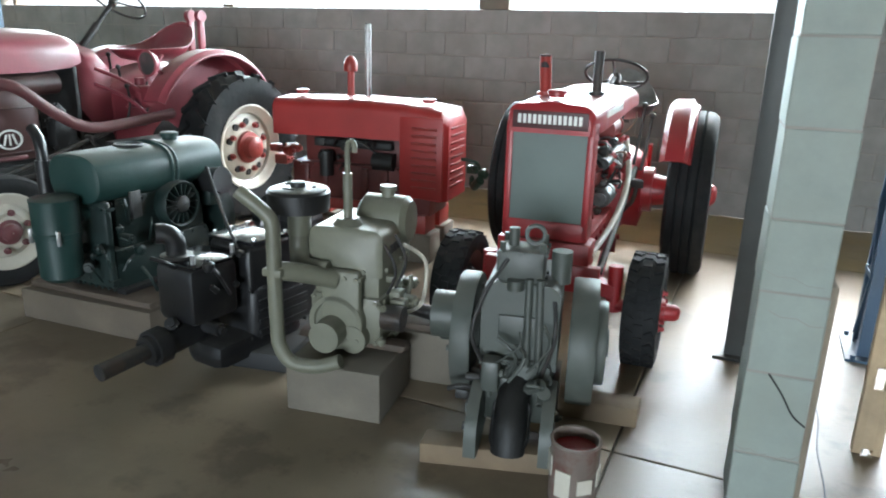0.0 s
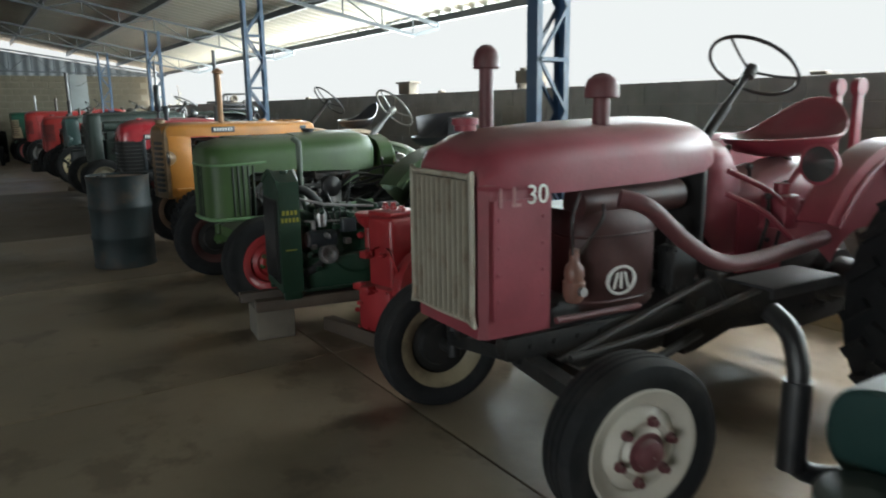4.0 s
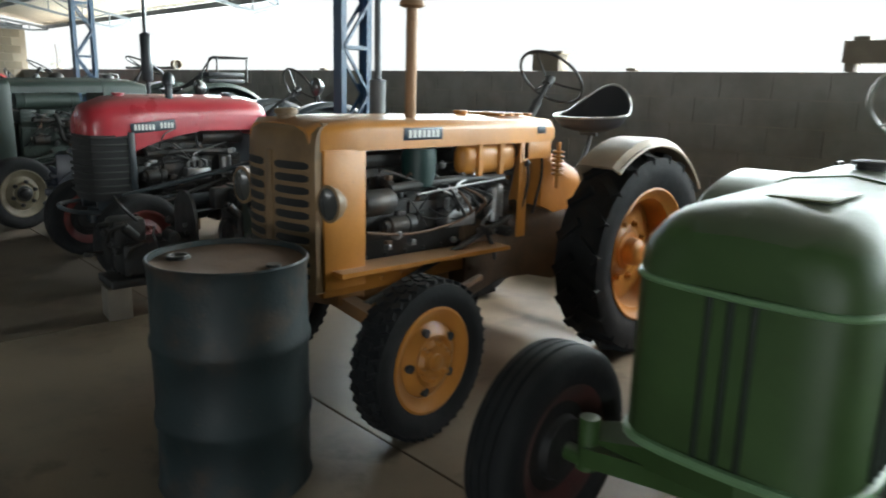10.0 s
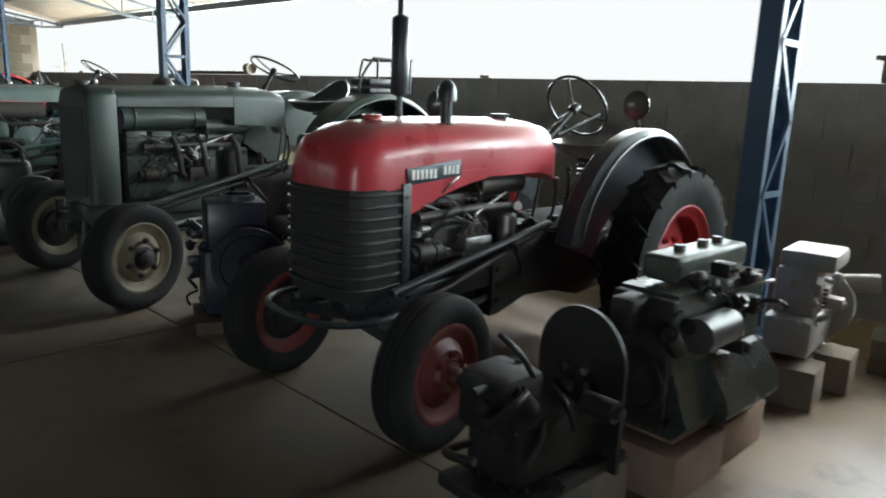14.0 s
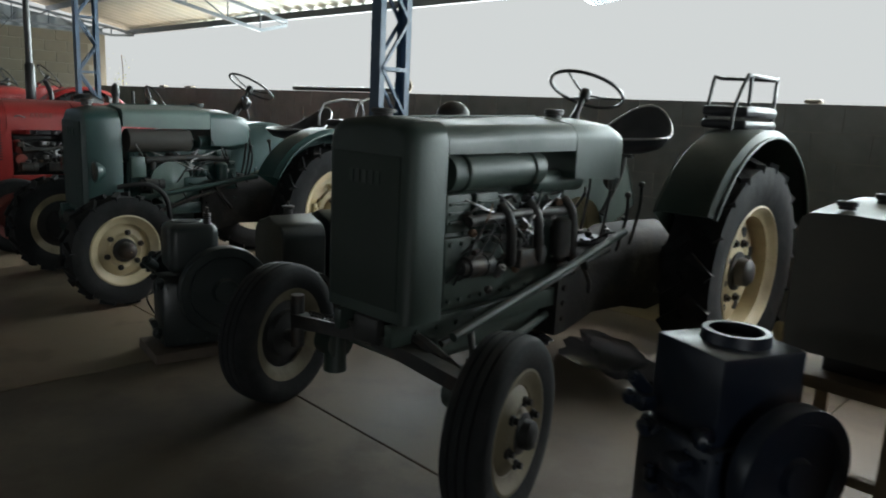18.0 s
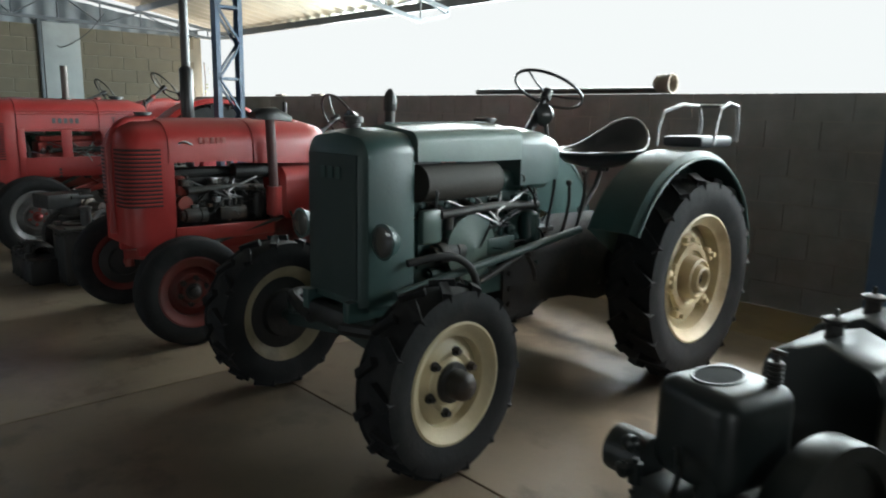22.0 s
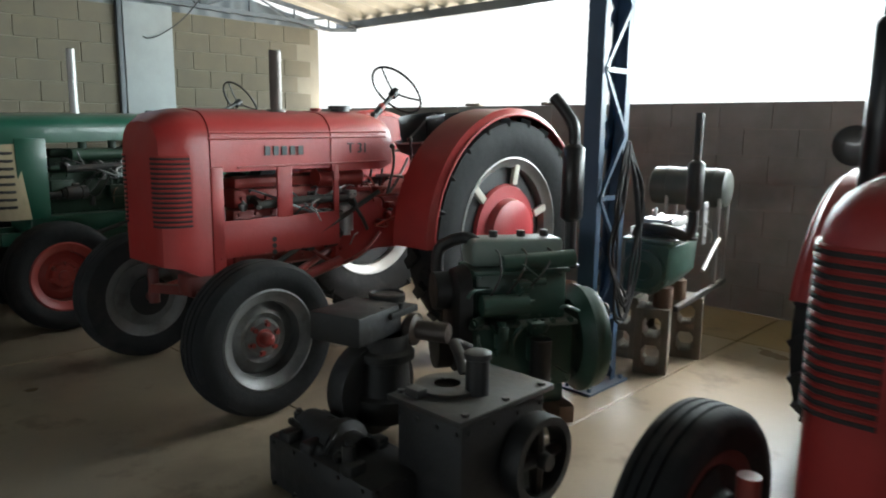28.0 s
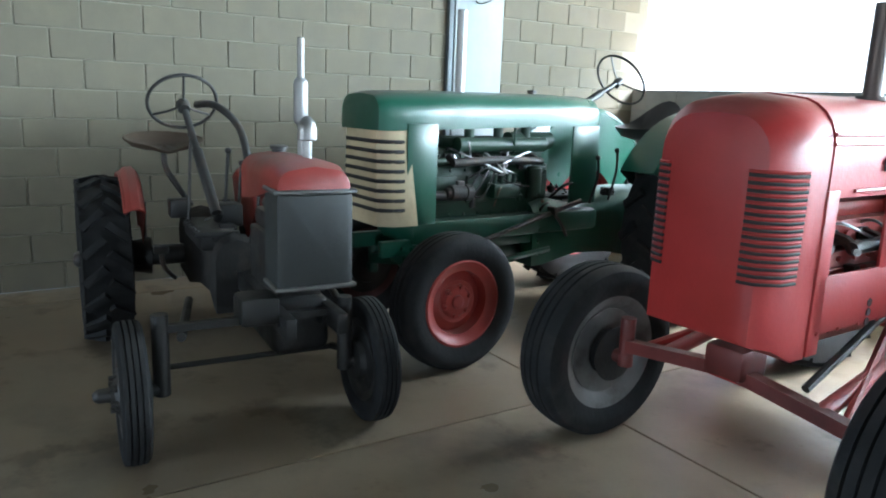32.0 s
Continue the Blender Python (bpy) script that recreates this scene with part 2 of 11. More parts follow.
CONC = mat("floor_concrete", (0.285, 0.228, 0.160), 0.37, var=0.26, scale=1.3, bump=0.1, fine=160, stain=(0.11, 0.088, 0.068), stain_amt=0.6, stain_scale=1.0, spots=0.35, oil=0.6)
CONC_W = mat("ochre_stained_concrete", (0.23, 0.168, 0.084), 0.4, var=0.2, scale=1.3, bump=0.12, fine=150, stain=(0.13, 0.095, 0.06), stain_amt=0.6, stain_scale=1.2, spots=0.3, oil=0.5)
# two darker copies of the floor concrete; dimmer light is put into their colour
CONC_M = mat("half_shaded_concrete", (0.208, 0.163, 0.113), 0.42, var=0.26, scale=1.3, bump=0.1, fine=160, stain=(0.08, 0.065, 0.05), stain_amt=0.6, stain_scale=1.0, spots=0.35, oil=0.6)
CONC_D = mat("oily_shaded_concrete", (0.128, 0.100, 0.069), 0.68, var=0.25, scale=1.1, bump=0.1, fine=160, stain=(0.05, 0.042, 0.034), stain_amt=0.75, stain_scale=1.0, spots=0.4, oil=0.6)
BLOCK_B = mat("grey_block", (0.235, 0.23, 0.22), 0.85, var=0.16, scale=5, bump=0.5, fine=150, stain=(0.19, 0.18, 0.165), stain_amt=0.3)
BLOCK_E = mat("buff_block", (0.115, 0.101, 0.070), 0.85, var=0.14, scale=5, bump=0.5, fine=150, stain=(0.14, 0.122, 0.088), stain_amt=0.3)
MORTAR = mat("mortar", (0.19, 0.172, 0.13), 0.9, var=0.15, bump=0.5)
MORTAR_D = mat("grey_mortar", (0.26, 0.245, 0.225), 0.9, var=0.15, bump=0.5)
PALE = mat("pale_green_limewash", (0.262, 0.295, 0.268), 0.7, var=0.16, scale=4, bump=0.35, stain=(0.25, 0.27, 0.235), stain_amt=0.5, stain_scale=3)
CEMENT = mat("grey_cement", (0.155, 0.136, 0.108), 0.85, var=0.2, scale=5, bump=0.5, fine=130, stain=(0.13, 0.11, 0.085), stain_amt=0.5)
TERRA = mat("clay_brick", (0.19, 0.135, 0.10), 0.85, var=0.2, scale=6, bump=0.5)
WOOD = mat("grey_board", (0.18, 0.132, 0.082), 0.75, var=0.25, scale=5, bump=0.5, fine=45, stain=(0.15, 0.105, 0.07), stain_amt=0.5, stain_scale=4)
DARKWOOD = mat("oily_board", (0.075, 0.055, 0.04), 0.7, var=0.3, scale=5, bump=0.5, fine=45)
DRUM_P = mat("faded_blue_drum_paint", (0.009, 0.019, 0.021), 0.6, var=0.4, scale=5, bump=0.25, stain=(0.040, 0.028, 0.020), stain_amt=0.9, stain_scale=3.5, spots=0.35)
RUST = mat("rusty_lid", (0.15, 0.093, 0.062), 0.75, 0.1, var=0.3, scale=5, bump=0.4, stain=(0.13, 0.08, 0.055), stain_amt=0.5, stain_scale=4)
# inner rim faces take darker materials; their shade is put into the colour
RED_BACK_SHADE = mat("shaded_red_iron", (0.065, 0.02, 0.018), 0.6, var=0.35, stain=(0.03, 0.022, 0.02), stain_amt=0.6, stain_scale=5)
BACK_SHADE = {"vermilion_paint": RED_BACK_SHADE, "red_paint": RED_BACK_SHADE, "dull_red_paint": RED_BACK_SHADE, "orange_paint": RUST, "ivory_paint": CREAM_SHADE, "cream_paint": CREAM_SHADE}
YELLOW = mat("yellow_mark", (0.27, 0.25, 0.035), 0.5, var=0.1)
EARTH = mat("dry_ground", (0.30, 0.26, 0.20), 0.95, var=0.25, scale=0.4, bump=0.3)
LEAF = mat("yellow_green_leaf", (0.16, 0.17, 0.04), 0.6, var=0.3)
SKY_GLOW = glow("glowing_sky_sheet", (0.985, 1.0, 0.98), 0.096)


# ---- mesh helpers ----
def mesh_of(name, bm, material):
    bmesh.ops.recalc_face_normals(bm, faces=bm.faces)
    me = bpy.data.meshes.new(name)
    bm.to_mesh(me)
    bm.free()
    me.materials.append(material)
    me.set_sharp_from_angle(angle=radians(38))
    me.polygons.foreach_set("use_smooth", [True] * len(me.polygons))
    return me


def part(name, bm, material, parent=None, label="", at=None):
    ob = new(name, mesh_of(name, bm, material))
    if parent is not None:
        ob.parent = parent
    if at is not None:
        ob.matrix_basis = at
    if label:
        ob["label"] = label
    return ob


def thing(name, m, label, category, group="", kind=""):
    ob = new(name)
    ob.empty_display_size = 0.2
    ob.matrix_basis = m
    return tagged(ob, label, category, group, kind)


def B():
    return bmesh.new()


def box(bm, size, at=(0, 0, 0), bevel=0.0, rot=None, seg=2):
    r = bmesh.ops.create_cube(bm, size=1.0)
    vs = r["verts"]
    bmesh.ops.scale(bm, vec=size, verts=vs)
    if bevel:
        es = list({e for v in vs for e in v.link_edges})
        g = bmesh.ops.bevel(bm, geom=es, offset=min(bevel, min(size) * 0.49), segments=seg, affect="EDGES", profile=0.5)
        vs = list({v for f in g["faces"] for v in f.verts} | {v for v in vs if v.is_valid})
    m = Matrix.Translation(at)
    if rot:
        m = m @ Euler([radians(a) for a in rot]).to_matrix().to_4x4()
    bmesh.ops.transform(bm, matrix=m, verts=vs)
    return bm


def along(p0, p1):
    p0, p1 = Vector(p0), Vector(p1)
    return Matrix.Translation((p0 + p1) / 2) @ (p1 - p0).to_track_quat("Z", "Y").to_matrix().to_4x4(), (p1 - p0).length


def cyl(bm, p0, p1, r, r2=None, seg=18, caps=True):
    m, d = along(p0, p1)
    bmesh.ops.create_cone(bm, cap_ends=caps, segments=seg, radius1=r, radius2=r if r2 is None else r2, depth=d, matrix=m)
    return bm


def ball(bm, at, r, squash=(1, 1, 1), seg=16):
    bmesh.ops.create_uvsphere(bm, u_segments=seg, v_segments=max(6, seg // 2), radius=r, matrix=Matrix.Translation(at) @ Matrix.Diagonal((*squash, 1)))
    return bm


def skin(bm, rings, closed=True, cap=(True, True), loop=False):
    """Quads between rings of points; closed: each ring is a loop; loop: the last ring joins the first."""
    vr = [[bm.verts.new(p) for p in ring] for ring in rings]
    n = len(vr[0])
    pairs = list(zip(vr[:-1], vr[1:])) + ([(vr[-1], vr[0])] if loop else [])
    for a, c in pairs:
        for i in range(n if closed else n - 1):
            j = (i + 1) % n
            bm.faces.new((a[i], a[j], c[j], c[i]))
    if closed and not loop:
        if cap[0]:
            bm.faces.new(vr[0])
        if cap[1]:
            bm.faces.new(list(reversed(vr[-1])))
    return bm


def lathe(bm, prof, at=(0, 0, 0), axis="X", seg=40):
    """Turns a profile of (distance along the axis, radius) round the axis."""
    rings = []
    for k in range(seg):
        a = 2 * math.pi * k / seg
        ca, sa = math.cos(a), math.sin(a)
        ring = []
        for d, r in prof:
            p = {"X": (d, r * ca, r * sa), "Y": (r * ca, d, r * sa), "Z": (r * ca, r * sa, d)}[axis]
            ring.append((p[0] + at[0], p[1] + at[1], p[2] + at[2]))
        rings.append(ring)
    return skin(bm, rings, closed=False, loop=True)


def tube(bm, pts, r, seg=10, smooth=5, caps=True):
    """A round bar or pipe along a smoothed line of points."""
    P = [Vector(p) for p in pts]
    if smooth and len(P) > 2:
        Q = []
        for i in range(len(P) - 1):
            a, b, c, d = P[max(0, i - 1)], P[i], P[i + 1], P[min(len(P) - 1, i + 2)]
            for k in range(smooth):
                t = k / smooth
                Q.append(0.5 * ((2 * b) + (c - a) * t + (2 * a - 5 * b + 4 * c - d) * t * t + (3 * b - a - 3 * c + d) * t ** 3))
        P = Q + [P[-1]]
    up = None
    rings = []
    for i, p in enumerate(P):
        t = (P[min(i + 1, len(P) - 1)] - P[max(i - 1, 0)]).normalized()
        if up is None:
            up = t.orthogonal().normalized()
        up = (up - t * up.dot(t)).normalized()
        w = t.cross(up)
        rings.append([p + r * (math.cos(2 * math.pi * k / seg) * up + math.sin(2 * math.pi * k / seg) * w) for k in range(seg)])
    return skin(bm, rings, cap=(caps, caps))


def torus(bm, at, R, r, tilt=None, seg=36, ring=8):
    rings = []
    m = Matrix.Translation(at) @ (tilt or Matrix.Identity(4))
    for k in range(seg):
        a = 2 * math.pi * k / seg
        rings.append([m @ Vector(((R + r * math.cos(b)) * math.cos(a), (R + r * math.cos(b)) * math.sin(a), r * math.sin(b))) for b in (2 * math.pi * j / ring for j in range(ring))])
    return skin(bm, rings, loop=True)


def bolts(bm, places, r=0.012, h=0.012, axis=(1, 0, 0)):
    for p in places:
        cyl(bm, p, Vector(p) + Vector(axis) * h, r, seg=6)
    return bm


def arch(hw, zb, zt, r, n=6, crown=0.0):
    """The outline of a hood across: up one side, over the rounded top, down the other."""
    r = min(r, hw * 0.98, zt - zb)
    left = [(-hw, zb)] + [(-hw + r - r * math.cos(a), zt - r + r * math.sin(a)) for a in (math.pi / 2 * k / n for k in range(n + 1))]
    right = [(-x, z) for x, z in reversed(left)]
    mid = [(0.0, zt + crown)]
    return left + mid + right


def hood(bm, sections):
    """sections: y, half width, bottom, top, corner radius, crown."""
    rings = []
    for y, hw, zb, zt, r, cr in sections:
        rings.append([(x, y, z) for x, z in arch(hw, zb, zt, r, crown=cr)])
    return skin(bm, rings)


def bars_word(bm, at, length, height, count, normal="x", depth=0.004):
    """A word as a row of plain upright bars."""
    step = length / count
    for i in range(count):
        o = (i + 0.5) * step - length / 2
        if normal == "x":
            box(bm, (depth, step * 0.62, height), (at[0], at[1] + o, at[2]))
        else:
            box(bm, (step * 0.62, depth, height), (at[0] + o, at[1], at[2]))
    return bm


def bar_parts(bm, material, parent, name="name_bar"):
    """Each upright bar of a word as a part of its own."""
    left = set(bm.verts)
    while left:
        group, grow = set(), [left.pop()]
        while grow:
            v = grow.pop()
            group.add(v)
            for e in v.link_edges:
                w = e.other_vert(v)
                if w in left:
                    left.discard(w)
                    grow.append(w)
        lo = Vector([min(v.co[i] for v in group) for i in range(3)])
        hi = Vector([max(v.co[i] for v in group) for i in range(3)])
        piece = B()
        box(piece, hi - lo, (lo + hi) / 2)
        part(name, piece, material, parent)
    bm.free()


def lettering(text, size, m, material, parent, name="lettering", depth=0.002):
    cu = bpy.data.curves.new(name, "FONT")
    cu.body, cu.size, cu.extrude, cu.align_x, cu.align_y = text, size, depth, "CENTER", "CENTER"
    tmp = bpy.data.objects.new(name, cu)
    me = bpy.data.meshes.new_from_object(tmp)
    bpy.data.objects.remove(tmp)
    me.materials.append(material)
    ob = new(name, me)
    ob.parent, ob.matrix_basis = parent, m
    return ob


SIDE = Matrix(((0, 0, 1, 0), (1, 0, 0, 0), (0, 1, 0, 0), (0, 0, 0, 1)))  # text that faces +x and reads towards +y

def flywheel(t, at, r, w, m, axis="X", spokes=0, name="flywheel"):
    bm = B()
    prof = [(-w / 2, r * 0.80), (-w / 2, r * 0.985), (-w / 2 + 0.008, r), (w / 2 - 0.008, r), (w / 2, r * 0.985), (w / 2, r * 0.80)]
    if not spokes:
        prof = [(-w / 2, 0.004), (-w * 0.3, r * 0.25)] + [(-w * 0.3, r * 0.76)] + prof + [(w * 0.3, r * 0.76), (w * 0.3, r * 0.3), (w / 2 + 0.01, r * 0.26), (w / 2 + 0.01, 0.004)]
        lathe(bm, prof, at, axis, 40)
    else:
        lathe(bm, prof + [prof[0]], at, axis, 40)
        for i in range(spokes):
            a = 2 * math.pi * i / spokes
            d = {"X": (0, math.cos(a), math.sin(a)), "Y": (math.cos(a), 0, math.sin(a))}[axis]
            cyl(bm, Vector(at), Vector(at) + Vector(d) * r * 0.82, 0.03, 0.022, 8)
        v = {"X": Vector((w * 0.7, 0, 0)), "Y": Vector((0, w * 0.7, 0))}[axis]
        cyl(bm, Vector(at) - v, Vector(at) + v, r * 0.2)
    return part(name, bm, m, t)


def pbox(t, name, size, at, m, bevel=0.012, rot=None, bolt=0, seg=2):
    bm = B()
    box(bm, size, at, bevel, rot, seg)
    if bolt:
        sx, sy, sz = (s / 2 for s in size)
        for i in range(bolt):
            u = -0.85 + 1.7 * i / max(1, bolt - 1)
            bolts(bm, [(at[0] + sx, at[1] + sy * u, at[2] - sz * 0.82), (at[0] + sx, at[1] + sy * u, at[2] + sz * 0.82)], 0.009, 0.009)
            bolts(bm, [(at[0] + sx * u, at[1] - sy, at[2] - sz * 0.82), (at[0] + sx * u, at[1] - sy, at[2] + sz * 0.82)], 0.009, 0.009, (0, -1, 0))
    return part(name, bm, m, t)


def pcyl(t, name, a, c, r, m, r2=None, seg=22):
    bm = B()
    cyl(bm, a, c, r, r2, seg)
    return part(name, bm, m, t)


# ---- structure: shed ----
WALL_Y, WALL_TOP, END_X, EAST_X, SOUTH_Y = 6.20, 1.625, -28.76, 6.5, -10.4
EAVE_Y, RIDGE_Y = 6.95, -0.5


def roof_z(y):
    return 2.80 + 0.19 * (EAVE_Y - y) if y > RIDGE_Y else 2.80 + 0.19 * (EAVE_Y - RIDGE_Y) - 0.19 * (RIDGE_Y - y)


def structure(name, bm, material, label, category="structure"):
    return tagged(part(name, bm, material), label, category, kind="structure")


# ground all round, to the horizon
bm = B()
skin(bm, [[(-600, -600, -0.13), (600, -600, -0.13)], [(-600, 600, -0.13), (600, 600, -0.13)]], closed=False)
structure("ground", bm, EARTH, "dry brown earth around the open shed", "ground")

# glowing backdrop sheet in place of the bright overcast sky beyond the half-height wall
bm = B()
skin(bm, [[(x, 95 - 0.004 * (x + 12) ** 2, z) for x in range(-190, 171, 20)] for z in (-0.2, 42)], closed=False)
structure("backdrop", bm, SKY_GLOW, "glowing white sheet in place of the overcast sky beyond the wall", "backdrop")

# floor slab under the joints
bm = B()
box(bm, (EAST_X - END_X + 0.4, WALL_Y - SOUTH_Y + 0.3, 0.1), ((EAST_X + END_X) / 2, (WALL_Y + SOUTH_Y) / 2, -0.075))
floor_ob = structure("floor", bm, MORTAR_D, "smooth stained concrete floor slabs with saw-cut joints", "floor")

# back wall core, end wall core
bm = B()
box(bm, (EAST_X - END_X + 0.2, 0.14, WALL_TOP - 0.004), ((EAST_X + END_X) / 2, WALL_Y + 0.075, WALL_TOP / 2 - 0.002))
wall_back = structure("wall_north", bm, MORTAR_D, "low grey concrete block wall open to the daylight above", "wall")
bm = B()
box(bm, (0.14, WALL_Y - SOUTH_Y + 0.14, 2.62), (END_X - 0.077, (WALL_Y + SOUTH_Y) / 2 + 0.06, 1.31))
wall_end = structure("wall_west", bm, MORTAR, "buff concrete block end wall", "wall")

# pilaster of the end wall
bm = B()
box(bm, (0.07, 0.53, 2.66), (END_X + 0.035, 4.08, 1.33), 0.008)
structure("pilaster", bm, mat("pale_grey_wash", (0.27, 0.295, 0.295), 0.75, var=0.12, scale=3, bump=0.3, stain=(0.22, 0.235, 0.23), stain_amt=0.4), "smooth pale grey cement pilaster on the block wall", "pilaster")
bm = B()
box(bm, (0.05, 0.05, 2.7), (END_X + 0.03, 3.785, 1.35), 0.004)
structure("pilaster_edge", bm, ROOF_S, "dark steel angle beside the cement pilaster", "trim")

# sheet cladding over the end wall
bm = B()
rows_c = []
n_c = 330
for k in range(n_c + 1):
    y = SOUTH_Y + (WALL_Y + 0.1 - SOUTH_Y) * k / n_c
    x = END_X - 0.05 + (0.016 if (k % 6) in (0, 1, 2) else -0.016)
    top = 2.74 + 0.147 * (6.27 - y) if y > RIDGE_Y else 2.74 + 0.147 * (6.27 - RIDGE_Y) - 0.147 * (RIDGE_Y - y)
    rows_c.append([(x, y, 2.61), (x, y, top)])
skin(bm, rows_c, closed=False)
structure("end_cladding", bm, mat("blue_grey_cladding", (0.13, 0.148, 0.16), 0.5, 0.2, var=0.15), "ribbed blue-grey sheet cladding above the end wall", "cladding")

# unseen south and east walls close the shed; dark south wall limits the light
bm = B()
box(bm, (8.8, 0.15, 1.42), (-24.4, SOUTH_Y, 0.71))
box(bm, (11.0, 0.15, 2.28), (-14.5, SOUTH_Y, 1.14))
box(bm, (7.2, 0.15, 1.42), (-5.4, SOUTH_Y, 0.71))
box(bm, (2.3, 0.15, 2.4), (5.4, SOUTH_Y, 1.2))
structure("wall_south", bm, mat("unseen_dark_render", (0.11, 0.105, 0.095), 0.9, var=0.2, bump=0.4), "unseen dark wall with low ends and a doorway, added to set the light", "wall")
bm = B()
box(bm, (0.15, WALL_Y - SOUTH_Y, 2.7), (EAST_X, (WALL_Y + SOUTH_Y) / 2, 1.35))
skin(bm, [[(EAST_X, SOUTH_Y, 2.7), (EAST_X, SOUTH_Y, roof_z(SOUTH_Y))], [(EAST_X, RIDGE_Y, 2.7), (EAST_X, RIDGE_Y, roof_z(RIDGE_Y))], [(EAST_X, WALL_Y, 2.7), (EAST_X, WALL_Y, roof_z(WALL_Y))]], closed=False)
structure("wall_east", bm, CEMENT, "plain grey rendered gable wall", "wall")

# roof sheets, corrugated along the slope
bm = B()
n_r = 620
ridge_rows = []
for k in range(n_r + 1):
    x = END_X - 0.5 + (EAST_X + 1.0 - END_X) * k / n_r
    dz = 0.022 * math.cos(2 * math.pi * k / 5)
    ridge_rows.append([(x, y, roof_z(y) + dz) for y in (SOUTH_Y - 0.6, -4.0, RIDGE_Y, 2.0, 4.5, EAVE_Y + 0.12)])
skin(bm, ridge_rows, closed=False)
structure("ceiling", bm, TIN, "pale corrugated metal roof sheets on steel purlins", "roof")


def purlin(y, deep=0.10, wide=0.05, name="purlin", drop=0.035):
    bm = B()
    z = roof_z(y) - drop - deep / 2
    L = EAST_X - END_X + 0.6
    cx = (EAST_X + END_X) / 2
    box(bm, (L, 0.006, deep), (cx, y, z))
    box(bm, (L, wide, 0.006), (cx, y + wide / 2, z + deep / 2 - 0.003))
    box(bm, (L, wide, 0.006), (cx, y + wide / 2, z - deep / 2 + 0.003))
    tagged(part(name, bm, ROOF_S), "grey steel channel purlin under the roof sheets", "purlin", "roof purlins", "structure")


for yy in (6.85, 5.35, 3.85, 2.3, 0.8, -0.7, -2.4, -4.2, -6.0, -8.0, -10.0):
    purlin(yy)


def truss(x, at_wall=False):
    t = thing("roof_truss", pose(x, 0, 0), "grey welded steel roof truss carrying the purlins", "truss", "roof trusses")
    stations = [6.86, 6.42] + [5.9 - 0.62 * k for k in range(18)]
    top = [(0, y, roof_z(y) - 0.16) for y in stations]
    low = [(0, y, roof_z(y) - 0.16 - (0.06, 0.26)[min(1, k)]) for k, y in enumerate(stations)]
    if at_wall:
        top = [(0, y, 2.70 + 0.147 * (6.86 - y) if y > RIDGE_Y else 2.70 + 0.147 * (6.86 - RIDGE_Y) - 0.147 * (RIDGE_Y - y)) for y in stations]
        low = [(0, y, min(2.66 + 0.01 * k, z - 0.04) - (0.05 if k == 1 else 0.0)) for k, (_, y, z) in enumerate(top)]
    for nm, line in (("top_chord", top), ("bottom_chord", low)):
        bm = B()
        skin(bm, [[(sx * 0.025, y, z + sz * 0.0225) for sx, sz in ((-1, -1), (1, -1), (1, 1), (-1, 1))] for _, y, z in line])
        part(nm, bm, ROOF_S, t)
    for k in range(len(stations) - 1):
        bm = B()
        a, c = (top[k], low[k + 1]) if k % 2 else (low[k], top[k + 1])
        cyl(bm, a, c, 0.012, seg=6)
        cyl(bm, top[k + 1], low[k + 1], 0.012, seg=6)
        part("web", bm, ROOF_S, t)
    bm = B()
    cyl(bm, top[0], low[0], 0.02, seg=6)
    part("end_post", bm, ROOF_S, t)
    return t


COLS = [-5.89, -11.55, -17.24, -23.01]
for x in COLS + [-0.2, 4.5]:
    truss(x)
truss(END_X + 0.10, True)


def lattice_column(x, y, height, label, spread=0.27, material=COLUMN_B):
    t = thing("steel_column", pose(x, y, 0), label, "column", "lattice columns")
    for s in (-1, 1):
        bm = B()
        box(bm, (0.10, 0.006, height), (0, s * spread / 2, height / 2))
        for e in (-1, 1):
            box(bm, (0.006, 0.04, height), (e * 0.047, s * (spread / 2 - 0.022), height / 2))
        part("chord", bm, material, t)
    n = int(height / 0.33)
    for k in range(n):
        z0, z1 = 0.06 + k * 0.33, 0.06 + (k + 1) * 0.33
        sgn = 1 if k % 2 else -1
        for e in (-0.046, 0.046):
            bm = B()
            m, d = along((e, -sgn * (spread / 2 - 0.02), z0), (e, sgn * (spread / 2 - 0.02), z1))
            g = bmesh.ops.create_cube(bm, size=1.0)
            bmesh.ops.transform(bm, matrix=m @ Matrix.Diagonal((0.02, 0.02, d, 1)), verts=g["verts"])
            part("diagonal", bm, material, t)
            if k % 2 == 0:
                bm = B()
                box(bm, (0.02, spread - 0.03, 0.026), (e, 0, z1))
                part("tie", bm, material, t)
    bm = B()
    box(bm, (0.2, spread + 0.12, 0.012), (0, 0, 0.006))
    bolts(bm, [(sx * 0.07, sy * 0.16, 0.012) for sx in (-1, 1) for sy in (-1, 1)], 0.012, 0.02, (0, 0, 1))
    part("base_plate", bm, material, t)
    return t


for x in COLS:
    lattice_column(x + (0.13 if x > -6 else 0.0), 3.87 if x > -6 else 3.98, roof_z(4.0) - 0.4, "blue painted lattice steel column carrying the roof")
lattice_column(0.62, 3.62, roof_z(3.6) - 0.4, "blue painted lattice steel column beside a leaning slotted plank", 0.22)

# dark post behind the painted block pillar
t = thing("dark_post", pose(0.06, 3.30, 0), "dark grey steel box post on the concrete floor", "post")
bm = B()
box(bm, (0.11, 0.11, roof_z(3.3) - 0.2), (0, 0, roof_z(3.3) / 2 - 0.1), 0.006)
part("shaft", bm, mat("dark_grey_paint", (0.075, 0.08, 0.08), 0.5, dust=0.1), t)
bm = B()
